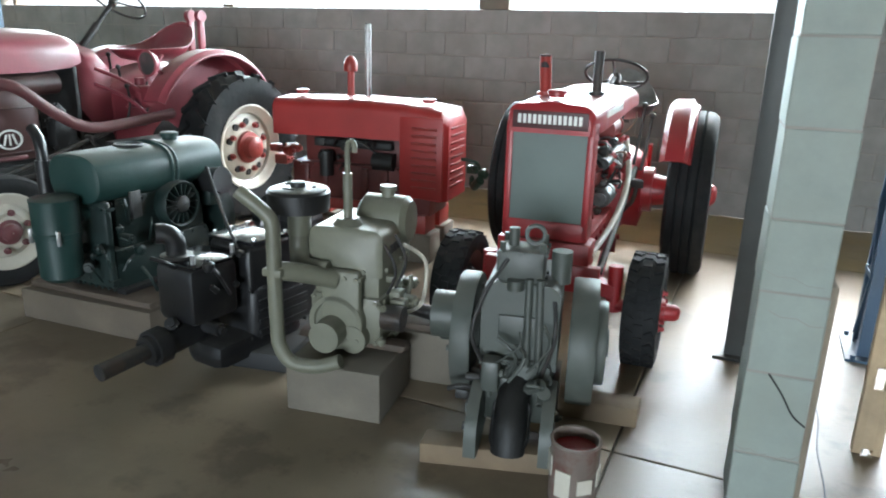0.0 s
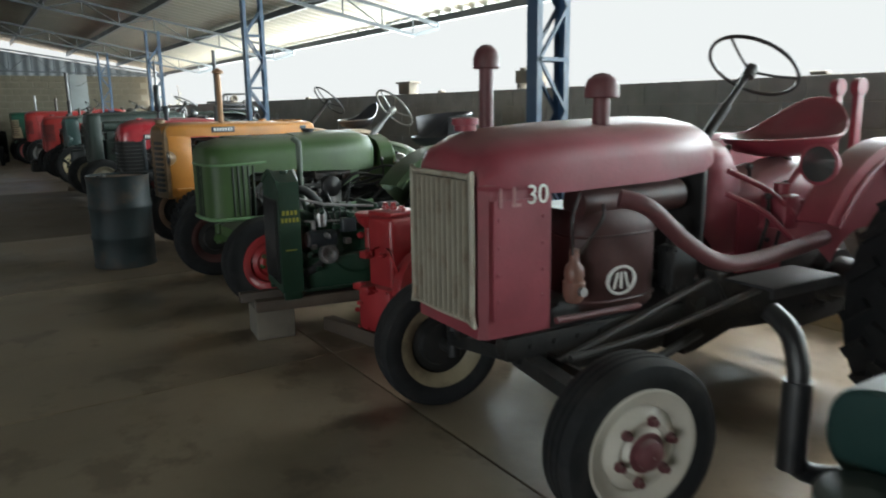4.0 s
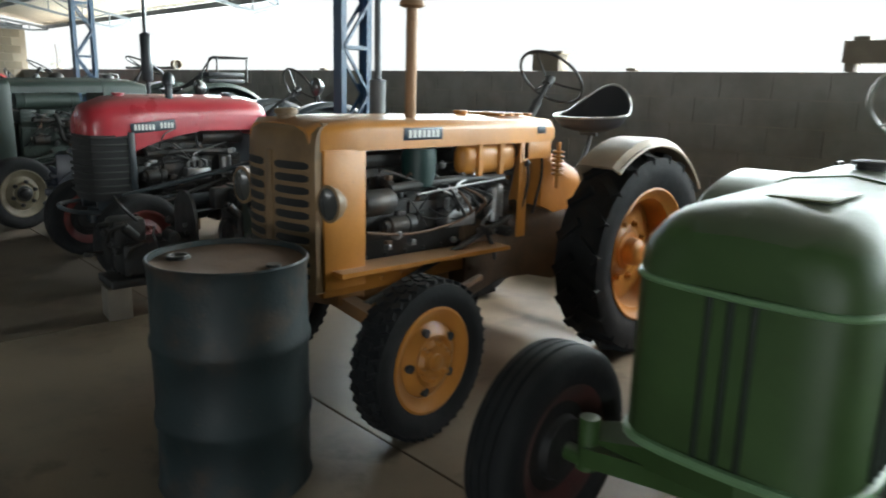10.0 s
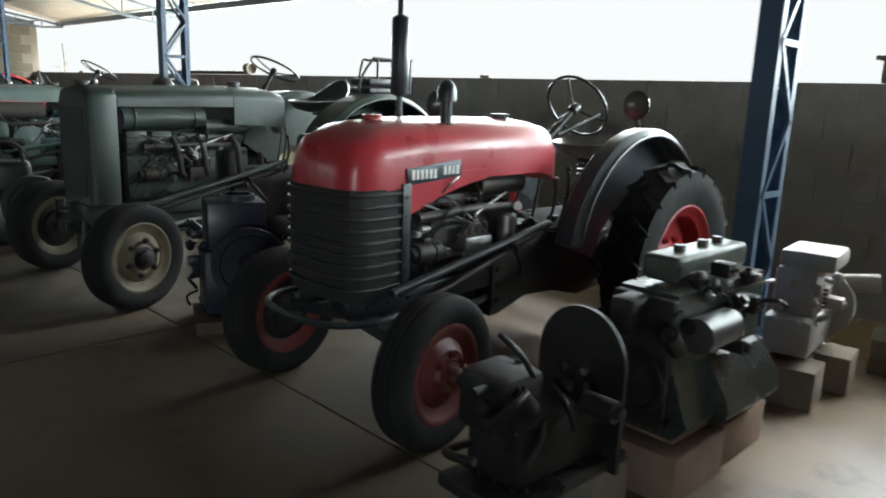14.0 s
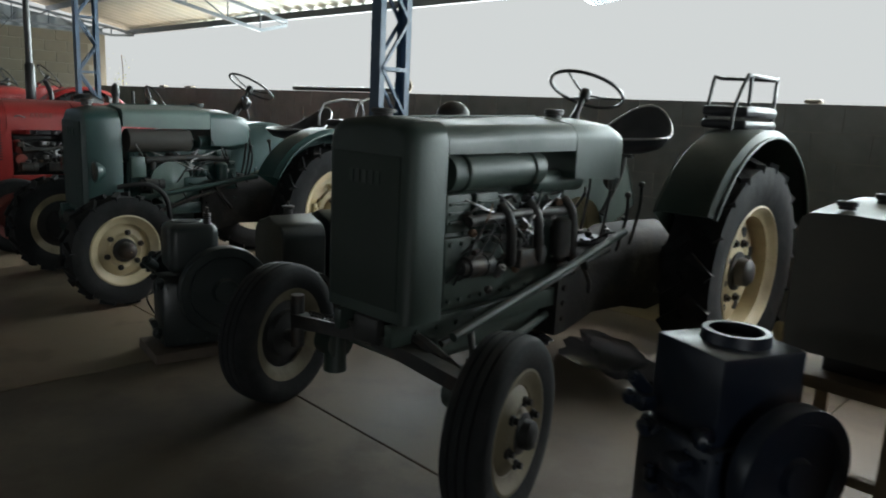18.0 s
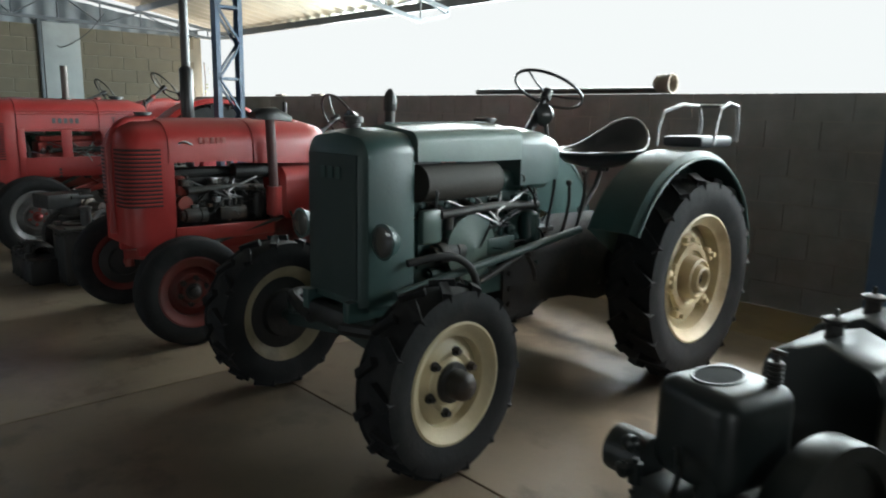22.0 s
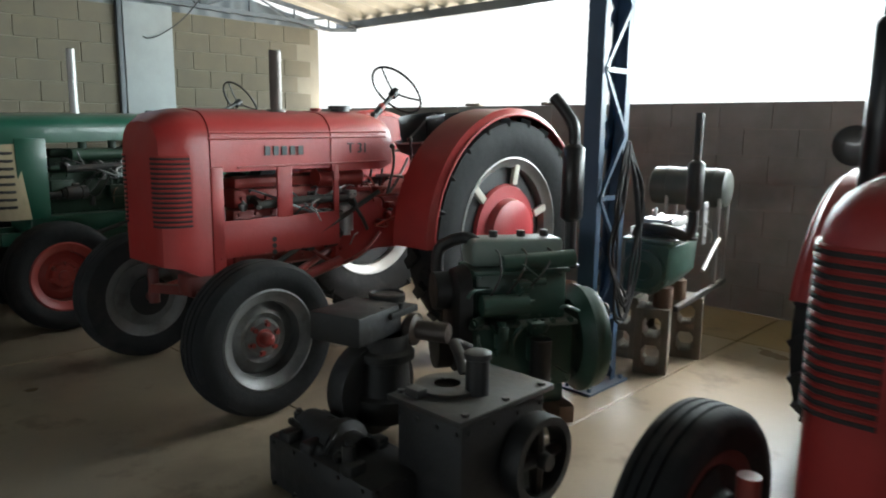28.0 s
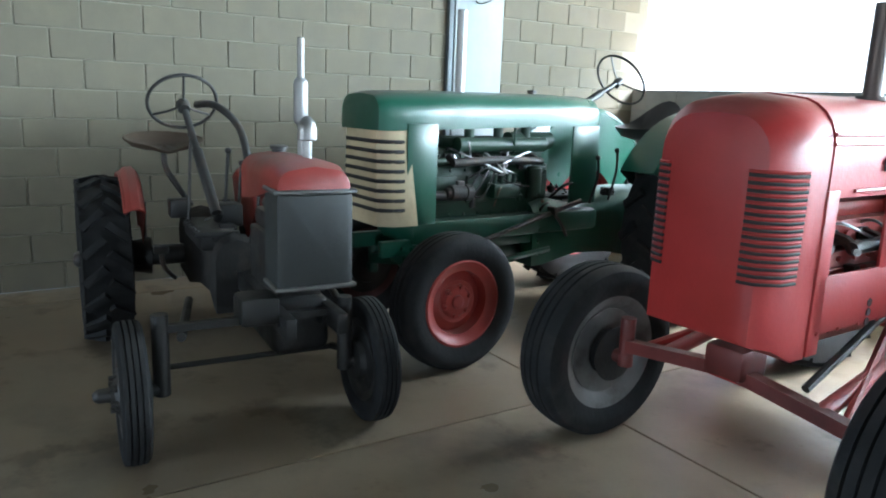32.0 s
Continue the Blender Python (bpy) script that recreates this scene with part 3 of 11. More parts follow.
box(bm, (0.2, 0.2, 0.012), (0, 0, 0.006))
part("base_plate", bm, IRON, t)

# painted block pillar beside the start
t = thing("block_pillar", pose(0.165, 2.16, 0, 0, 0, 4), "cracked pale green limewashed concrete block pillar", "pillar")
z, k = 0.0, 0
for hgt in (0.20, 0.27, 0.25, 0.21, 0.25, 0.235, 0.235, 0.24, 0.24, 0.25, 0.25, 0.25, 0.25, 0.25):
    bm = B()
    box(bm, (0.185, 0.20, hgt - 0.003), (0.0015 * (-1) ** k, 0.001 * (k % 3 - 1), z + hgt / 2), 0.004, seg=1)
    part("block", bm, PALE, t)
    z += hgt
    k += 1
bm = B()
box(bm, (0.181, 0.196, z), (0, 0, z / 2 - 0.002))
part("mortar_core", bm, MORTAR_D, t)
bm = B()
tube(bm, [(-0.03, -0.1005, 0.47), (0.0, -0.1005, 0.43), (0.02, -0.1005, 0.40), (0.05, -0.1005, 0.35), (0.088, -0.1005, 0.32)], 0.003, 5, 3)
part("crack", bm, MATTE, t, "dark open crack")
for zz, x0, x1, dz in ((0.66, -0.06, 0.09, -0.03), (0.78, -0.09, 0.07, -0.035), (0.22, -0.09, 0.0, -0.015), (0.19, 0.0, 0.09, 0.03)):
    bm = B()
    tube(bm, [(x0 + (x1 - x0) * q / 4, -0.1003, zz + dz * q / 4 + 0.005 * (-1) ** q) for q in range(5)], 0.0012, 5, 2)
    part("crack", bm, MORTAR_D, t)
bm = B()
box(bm, (0.022, 0.17, 0.75), (0.1025, 0.006, 0.375), 0.006)
part("mortar_fillet", bm, mat("brown_mortar", (0.24, 0.20, 0.15), 0.9, var=0.25, bump=0.5), t, "rough brown mortar patch")


# wall-top bricks and loose pieces lying on the wall
def wall_cap(x, w, h, slab=True):
    t = thing("wall_stub", pose(x, WALL_Y + 0.08, WALL_TOP), "grey concrete block stub with a flat cap on the wall", "block", "stubs on the wall")
    bm = B()
    box(bm, (w * 0.78, 0.15, h), (0, 0, h / 2), 0.006)
    part("block", bm, CEMENT, t)
    if slab:
        bm = B()
        box(bm, (w, 0.19, 0.03), (0, 0, h + 0.015), 0.005)
        part("cap", bm, CEMENT, t)
    return t


wall_cap(-11.5, 0.40, 0.15)
wall_cap(-2.3, 0.36, 0.17)
t = thing("brick_pair", pose(-8.72, WALL_Y + 0.08, WALL_TOP), "grey concrete block bridging two small bricks on the wall", "block")
for dx, mm in ((-0.15, CEMENT), (0.15, TERRA)):
    bm = B()
    box(bm, (0.06, 0.14, 0.06), (dx, 0, 0.03), 0.004)
    part("brick", bm, mm, t)
bm = B()
box(bm, (0.40, 0.15, 0.15), (0, 0, 0.135), 0.006)
part("block", bm, CEMENT, t)
for dx in (-0.1, 0.1):
    bm = B()
    box(bm, (0.1, 0.1, 0.03), (dx, 0, 0.225), 0.004)
    part("brick", bm, CEMENT, t)
t = thing("steel_pipe", pose(-20.6, WALL_Y + 0.08, WALL_TOP), "long dark pipe with a pale cup end lying on the wall", "pipe")
bm = B()
cyl(bm, (-1.3, 0, 0.03), (0.95, 0, 0.03), 0.028)
part("tube", bm, IRON, t)
bm = B()
lathe(bm, [(0.82, 0.03), (0.86, 0.075), (1.0, 0.085), (1.0, 0.07), (0.9, 0.06), (0.88, 0.0)], (0, 0, 0.085), "X", 24)
part("cup", bm, CEMENT, t)
for x, w in ((-25.0, 0.25), (-26.0, 0.2), (-15.2, 0.12), (-10.6, 0.1), (-5.3, 0.14)):
    t = thing("mortar_lump", pose(x, WALL_Y + 0.08, WALL_TOP), "small grey lump of mortar lying on the wall", "rubble", "lumps on the wall")
    bm = B()
    box(bm, (w, 0.08, 0.03), (0, 0, 0.015), 0.012)
    part("lump", bm, CEMENT, t)

# loose wire looped down over the pilaster
t = thing("hanging_wire", pose(END_X + 0.1, 4.0, 0), "thin black wire sagging from the truss to the pilaster", "wire")
bm = B()
tube(bm, [(0.0, 0.0, 2.32), (0.0, 0.06, 2.30), (0.02, 0.2, 2.36), (0.04, 0.45, 2.55), (0.06, 0.7, 2.85)], 0.006, 6, 5)
part("strand", bm, MATTE, t)
# sparse sprig outside near the end wall
t = thing("shrub", pose(-32.8, 8.2, -0.13), "sparse yellow-green sprig outside beyond the wall", "shrub")
rnd = random.Random(5)
bm = B()
tube(bm, [(0, 0, 0), (0.03, 0, 1.2), (-0.02, 0.05, 2.1), (0.05, 0, 2.6)], 0.012, 6, 4)
part("stem", bm, DARKWOOD, t)
verts, faces = [], []
for k in range(46):
    p = Vector((rnd.gauss(0, 0.22), rnd.gauss(0, 0.15), 1.75 + abs(rnd.gauss(0, 0.35))))
    q = Euler((rnd.uniform(0, 6), rnd.uniform(0, 6), rnd.uniform(0, 6))).to_matrix()
    s = rnd.uniform(0.02, 0.04)
    i = len(verts)
    verts += [p + q @ Vector(v) * s for v in ((-0.4, 0, 0), (0, -1, 0.1), (0.4, 0, 0), (0, 1, 0.1))]
    faces.append((i, i + 1, i + 2, i + 3))
me = bpy.data.meshes.new("crown")
me.from_pydata(verts, [], faces)
me.materials.append(LEAF)
ob = new("crown", me)
ob.parent = t


# ---- tractors: common parts. Local axes: x to the side that faces the start, y to the rear, z up; the front axle stands over the origin ----
def wheel(parent, name, at, r, w, rr, style, rim_m, hub_m, side=1, lugs=21, disc=0.35, hub_r=0.2, bolts_n=6, slots=0, toe=0.0, disc_m=None, hub_len=0.105, plate=0.84):
    g = r - rr
    tread = []
    if style == "rib":
        n = 4
        for i in range(n):
            a, c = -0.40 + 0.80 * i / n, -0.40 + 0.80 * (i + 0.72) / n
            crown = lambda q: r - 0.05 * g * (abs(q) / 0.4) ** 2
            tread += [(a * w, crown(a)), (c * w, crown(c)), ((c + 0.02) * w, crown(c) - 0.014), ((a + 0.8 / n - 0.02) * w, crown(c) - 0.014)]
        tread = tread[:-2]
    else:
        base = r - (0.027 if style == "lug" else 0.012)
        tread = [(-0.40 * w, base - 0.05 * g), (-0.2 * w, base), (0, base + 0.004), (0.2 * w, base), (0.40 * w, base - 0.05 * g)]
    prof = [(-0.36 * w, rr - 0.004), (-0.40 * w, rr + 0.12 * g), (-0.49 * w, rr + 0.40 * g), (-0.49 * w, rr + 0.62 * g), (-0.455 * w, rr + 0.84 * g)] + tread + [
        (0.455 * w, rr + 0.84 * g), (0.49 * w, rr + 0.62 * g), (0.49 * w, rr + 0.40 * g), (0.40 * w, rr + 0.12 * g), (0.36 * w, rr - 0.004)]
    bm = B()
    lathe(bm, prof, seg=52)
    tyre = part(name, bm, RUBBER, parent, at=Matrix.Translation(at) @ Matrix.Rotation(radians(toe), 4, "Z"))
    bm = B()
    if style == "lug":
        for k in range(lugs):
            for s in (-1, 1):
                a = 2 * math.pi * (k + 0.25 * s) / lugs
                m = Matrix.Rotation(a, 4, "X") @ Matrix.Translation((s * 0.235 * w, 0, r - 0.026)) @ Matrix.Rotation(-s * radians(40), 4, "Z") @ Matrix.Rotation(s * radians(7), 4, "Y")
                c = bmesh.ops.create_cube(bm, size=1.0)
                bmesh.ops.transform(bm, matrix=m @ Matrix.Diagonal((0.53 * w, 0.085 * r, 0.046, 1)), verts=c["verts"])
                for v in c["verts"]:
                    if abs(v.co.x) > 0.42 * w:
                        v.co.y *= 0.985
                        v.co.z *= 0.985
    elif style == "block":
        for k in range(lugs):
            for s, off in ((-1, 0.0), (0, 0.5), (1, 0.0)):
                a = 2 * math.pi * (k + off) / lugs
                m = Matrix.Rotation(a, 4, "X") @ Matrix.Translation((s * 0.285 * w, 0, r - 0.0155)) @ Matrix.Rotation(radians(25 * s), 4, "Z")
                c = bmesh.ops.create_cube(bm, size=1.0)
                bmesh.ops.transform(bm, matrix=m @ Matrix.Diagonal((0.23 * w, 3.6 * r / lugs, 0.026, 1)), verts=c["verts"])
    if style != "rib":
        tagged(part("tread", bm, RUBBER, tyre), kind="stuff")
    o = side
    bm = B()
    dd = disc * w
    rp = [(o * 0.40 * w, rr + 0.014), (o * 0.415 * w, rr + 0.004), (o * 0.37 * w, rr - 0.012), (o * 0.30 * w, rr - 0.025), (o * 0.26 * w, rr - 0.05), (o * (dd - 0.02), rr - 0.055)]
    lathe(bm, rp, seg=44)
    if name == "front_wheel":
        part("rim", bm, rim_m, tyre)
        bm = B()
    lathe(bm, [(-o * 0.40 * w, rr + 0.014), (-o * 0.37 * w, rr - 0.012), (-o * 0.2 * w, rr - 0.05), (-o * 0.05 * w, rr - 0.04), (o * 0.2 * w, rr - 0.05)], seg=44)
    part("rim_back" if name == "front_wheel" else "rim", bm, BACK_SHADE.get(rim_m.name, rim_m) if name == "front_wheel" else rim_m, tyre)
    if name == "front_wheel":
        bm = B()
        lathe(bm, [(o * (dd - 0.048), 0.01), (o * (dd - 0.05), rr * plate), (o * (dd - 0.065), rr * plate), (o * (dd - 0.075), rr * min(0.55, plate)), (o * (dd - 0.10), rr * 0.5), (o * (dd - 0.11), 0.01)], seg=32)
        part("brake_plate", bm, SOOT, tyre)
    bm = B()
    ro = (rr - 0.05) / rr
    lathe(bm, [(o * (dd - 0.045), rr * ro), (o * (dd - 0.015), rr * ro), (o * (dd - 0.005), rr * (ro - 0.06)), (o * (dd + 0.02), rr * 0.52), (o * (dd + 0.012), rr * 0.42), (o * (dd + 0.03), rr * 0.34), (o * (dd + 0.03), 0.004), (o * (dd - 0.02), 0.004), (o * (dd - 0.045), rr * ro)], seg=44)
    part("wheel_disc", bm, disc_m or rim_m, tyre)
    bm = B()
    hr = hub_r * rr
    hl = hub_len
    lathe(bm, [(o * (dd + 0.02), hr * 1.2), (o * (dd + 0.02 + 0.2 * hl), hr * 1.15), (o * (dd + 0.02 + 0.25 * hl), hr * 0.85), (o * (dd + 0.02 + 0.75 * hl), hr * 0.8), (o * (dd + 0.02 + 0.92 * hl), hr * 0.6), (o * (dd + 0.02 + hl), hr * 0.3), (o * (dd + 0.02 + hl), 0.003)], seg=24)
    part("hub", bm, hub_m, tyre)
    bm = B()
    nr = 0.013 * (rr / 0.22) ** 0.5
    cyl(bm, (0, 0, 0), (o * 0.012, 0, 0), nr * 1.5, seg=10)
    cyl(bm, (0, 0, 0), (o * 0.03, 0, 0), nr, seg=6)
    nut = mesh_of("wheel_nut", bm, hub_m)
    for i in range(bolts_n):
        a = 2 * math.pi * i / bolts_n + 0.3
        ob = new("wheel_nut", nut)
        ob.parent = tyre
        ob.matrix_basis = Matrix.Translation((o * (dd + 0.016), hr * 1.75 * math.cos(a), hr * 1.75 * math.sin(a)))
    # dark plugs on the disc paint the shade of its holes
    if slots:
        for i in range(slots):
            bm = B()
            a = 2 * math.pi * (i + 0.5) / slots
            cyl(bm, (o * (dd - 0.005), rr * 0.62 * math.cos(a), rr * 0.62 * math.sin(a)), (o * (dd + 0.0185), rr * 0.62 * math.cos(a), rr * 0.62 * math.sin(a)), rr * 0.085, seg=12)
            part("rim_hole", bm, MATTE, tyre)
    return tyre


def steering_wheel(parent, at, R, tilt, base, m=BLACK, spokes=3, rim=0.009):
    rot = Matrix.Rotation(radians(tilt), 4, "X")
    bm = B()
    torus(bm, (0, 0, 0), R, rim, None, 40, 8)
    ob = part("steering_wheel", bm, m, parent, at=Matrix.Translation(at) @ rot)
    for i in range(spokes):
        bm = B()
        a = 2 * math.pi * i / spokes + 0.5
        tube(bm, [(0, 0, -0.03), (R * 0.5 * math.cos(a), R * 0.5 * math.sin(a), -0.022), (R * math.cos(a), R * math.sin(a), 0)], 0.0065, 7, 4)
        part("spoke", bm, m, ob)
    bm = B()
    lathe(bm, [(-0.06, 0.002), (-0.06, 0.03), (-0.02, 0.034), (0.0, 0.026), (0.006, 0.002)], (0, 0, 0), "Z", 16)
    part("wheel_boss", bm, m, ob)
    bm = B()
    cyl(bm, base, at, 0.017)
    cyl(bm, base, Vector(base).lerp(Vector(at), 0.55), 0.026)
    part("steering_column", bm, m, parent)


def pan_seat(parent, at, m=LEATHER, w=0.24, d=0.22, post=0.35, style="pan", edge_m=None):
    bm = B()
    rings = []
    for k, (s, dz) in enumerate(((0.02, -0.055), (0.45, -0.05), (0.8, -0.02), (0.97, 0.03), (1.0, 0.05), (0.985, 0.052), (0.78, -0.004), (0.43, -0.034), (0.02, -0.04))):
        ring = []
        for i in range(28):
            a = 2 * math.pi * i / 28
            back = max(0, math.sin(a)) ** 2
            ring.append((w * s * math.cos(a), d * s * math.sin(a) * (1.0 if math.sin(a) > 0 else 1.1), dz + s * s * (0.19 * back - 0.02 * max(0, -math.sin(a)))))
        rings.append(ring)
    skin(bm, rings)
    seat = part("seat", bm, m, parent, at=Matrix.Translation(at))
    if style == "tub":
        bm = B()
        rings = []
        for zz, sc in ((0.0, 0.8), (0.12, 0.98), (0.24, 1.06), (0.25, 1.02), (0.12, 0.94), (0.0, 0.76)):
            rings.append([(w * sc * 1.08 * math.cos(a), d * sc * 1.1 * math.sin(a) + 0.02, zz - 0.02 + 0.03 * math.sin(a)) for a in (math.pi * (-0.12 + 1.24 * i / 24) for i in range(25))])
        skin(bm, rings, closed=False)
        part("backrest", bm, m, seat)
    if edge_m:
        bm = B()
        tube(bm, [(w * 1.0 * math.cos(a), d * 1.0 * math.sin(a) * (1 if math.sin(a) > 0 else 1.1), 0.052 + 0.19 * max(0, math.sin(a)) ** 2 - 0.02 * max(0, -math.sin(a))) for a in (2 * math.pi * i / 28 for i in range(29))], 0.008, 6, 0)
        part("seat_rim", bm, edge_m, seat)
    bm = B()
    tube(bm, [(at[0], at[1], at[2] - 0.05), (at[0], at[1] - 0.05, at[2] - post * 0.5), (at[0], at[1] - 0.22, at[2] - post)], 0.016, 8, 4)
    box(bm, (0.12, 0.03, 0.02), (at[0], at[1] - 0.02, at[2] - 0.07))
    part("seat_spring", bm, IRON, parent)
    return seat


def fender(parent, at, R, w, a0, a1, m, side=1, inner=True, thick=0.012, lip=True, drop=0.0):
    """A curved mudguard over a rear wheel; angles in degrees from the rear (0) over the top (90) to the front (180)."""
    bm = B()
    n = 22
    rings = []
    for k in range(n + 1):
        a = radians(a0 + (a1 - a0) * k / n)
        c, s = math.cos(a), math.sin(a)
        ring = []
        for xx, rr in ((-w / 2, R - 0.03), (-w / 2 + 0.03, R), (w / 2 - 0.03, R + 0.004), (w / 2, R - 0.035), (w / 2 - 0.008, R - 0.036), (w / 2 - 0.036, R - thick), (-w / 2 + 0.03, R - thick), (-w / 2 + 0.008, R - 0.034)):
            ring.append((xx, rr * c, rr * s))
        rings.append(ring)
    skin(bm, rings)
    ob = part("fender", bm, m, parent, at=Matrix.Translation(at))
    if inner:
        bm = B()
        xx = -side * (w / 2 - 0.006)
        pts = [(R - 0.02, radians(a0 + (a1 - a0) * k / n)) for k in range(n + 1)]
        outer = [(xx, r_ * math.cos(a), r_ * math.sin(a)) for r_, a in pts]
        chord = [(xx - side * 0.004, r_ * 0.45 * math.cos(a), max(-drop, r_ * 0.45 * math.sin(a) - 0.05)) for r_, a in pts]
        skin(bm, [[p, q] for p, q in zip(outer, chord)], closed=False)
        part("fender_side", bm, m, ob)
    if lip:
        bm = B()
        tube(bm, [(side * w / 2, (R - 0.035) * math.cos(radians(a0 + (a1 - a0) * k / n)), (R - 0.035) * math.sin(radians(a0 + (a1 - a0) * k / n))) for k in range(n + 1)], 0.01, 6, 0)
        part("fender_lip", bm, m, ob)
    return ob


def lamp(parent, at, r, facing=(0, -1, 0), m=BLACK, stem=None):
    bm = B()
    f = Vector(facing).normalized()
    q = f.to_track_quat("Z", "Y").to_matrix().to_4x4()
    rings = []
    for d, rr in ((-0.9 * r, 0.15 * r), (-0.8 * r, 0.45 * r), (-0.4 * r, 0.82 * r), (0.0, 1.0 * r), (0.12 * r, 1.04 * r), (0.16 * r, 0.93 * r)):
        rings.append([q @ Vector((rr * math.cos(a), rr * math.sin(a), d)) for a in (2 * math.pi * i / 24 for i in range(24))])
    skin(bm, rings)
    ob = part("headlight", bm, m, parent, at=Matrix.Translation(at))
    bm = B()
    rings = [[q @ Vector((rr * math.cos(a), rr * math.sin(a), d)) for a in (2 * math.pi * i / 24 for i in range(24))] for d, rr in ((0.155 * r, 0.9 * r), (0.24 * r, 0.6 * r), (0.27 * r, 0.05 * r))]
    skin(bm, rings)
    part("lens", bm, GLASS_L, ob)
    if stem:
        bm = B()
        tube(bm, [at, stem], 0.012, 8, 0)
        part("lamp_bracket", bm, m, parent)
    return ob


def pipe(parent, name, pts, r, m=IRON, seg=12, smooth=5, label=""):
    bm = B()
    tube(bm, pts, r, seg, smooth)
    return part(name, bm, m, parent, label)


def cap(parent, at, r=0.045, h=0.03, m=IRON, name="filler_cap"):
    bm = B()
    lathe(bm, [(0, r * 0.8), (h * 0.4, r * 0.8), (h * 0.45, r), (h * 0.9, r), (h, r * 0.85), (h * 1.05, 0.002)], at, "Z", 20)
    return part(name, bm, m, parent)


def mushroom(parent, x, y, z0, z1, r=0.03, head=0.07, m=IRON, name="air_intake"):
    bm = B()
    cyl(bm, (x, y, z0), (x, y, z1), r)
    cyl(bm, (x, y, z0), (x, y, z0 + 0.02), r * 1.35)
    ob = part(name, bm, m, parent)
    bm = B()
    lathe(bm, [(z1 - 0.055, head * 0.9), (z1 - 0.05, head), (z1 - 0.01, head), (z1 + 0.02, head * 0.8), (z1 + 0.04, head * 0.4), (z1 + 0.045, 0.002)], (x, y, 0), "Z", 22)
    part("hood_cap", bm, m, ob)
    return ob


def stack(parent, x, y, z0, z1, r=0.03, muff=None, m=IRON, name="exhaust_pipe", lean=0.0):
    bm = B()
    tube(bm, [(x, y, z0), (x, y + lean, z1)], r, 14, 0)
    cyl(bm, (x, y, z0), (x, y, z0 + 0.015), r * 1.6)
    ob = part(name, bm, m, parent)
    bm = B()
    lathe(bm, [(z1 - 0.004, r * 0.98), (z1 + 0.003, r * 0.98), (z1 + 0.003, r * 0.8), (z1 - 0.05, r * 0.78), (z1 - 0.05, 0.001)], (x, y + lean, 0), "Z", 16)
    part("pipe_mouth", bm, MATTE, ob)
    if muff:
        bm = B()
        a, c, R = muff
        lathe(bm, [(a, r), (a + 0.012, R * 0.85), (a + 0.022, R), (c - 0.022, R), (c - 0.012, R * 0.85), (c, r)], (x, y, 0), "Z", 22)
        part("muffler", bm, m, ob)
    return ob


def clutter(t, seed, lo, hi, m, n=8, size=0.05, name="fitting"):
    """Pumps, plugs, unions and rods bolted to an engine's faces."""
    rnd = random.Random(seed)
    for k in range(n):
        p = Vector([rnd.uniform(a, c) for a, c in zip(lo, hi)])
        bm = B()
        s = size * rnd.uniform(0.5, 1.2)
        kind = rnd.randrange(4)
        d = Vector((rnd.choice((0, 1)), rnd.choice((-1, 0)), rnd.choice((0, 1))))
        d = d.normalized() if d.length else Vector((1, 0, 0))
        if kind == 0:
            cyl(bm, p, p + d * s * 1.6, s * 0.5, seg=12)
            cyl(bm, p + d * s * 1.6, p + d * s * 1.9, s * 0.3, seg=6)
        elif kind == 1:
            box(bm, (s * 1.4, s * 1.2, s), p, s * 0.15)
            bolts(bm, [p + Vector((s * 0.7, 0.3 * s * q, 0)) for q in (-1, 1)], s * 0.14, s * 0.2)
        elif kind == 2:
            q = p + Vector((rnd.uniform(-0.05, 0.12), rnd.uniform(-0.15, 0.1), rnd.uniform(-0.12, 0.18)))
            tube(bm, [p, (p + q) / 2 + Vector((0.05, -0.04, 0.03)), q], s * 0.16, 7, 4)
        else:
            lathe(bm, [(0, s * 0.3), (s * 0.4, s * 0.55), (s * 0.8, s * 0.55), (s, s * 0.2), (s * 1.2, s * 0.2), (s * 1.2, 0.001)], p, rnd.choice("XZ"), 14)
        part(name, bm, m, t)


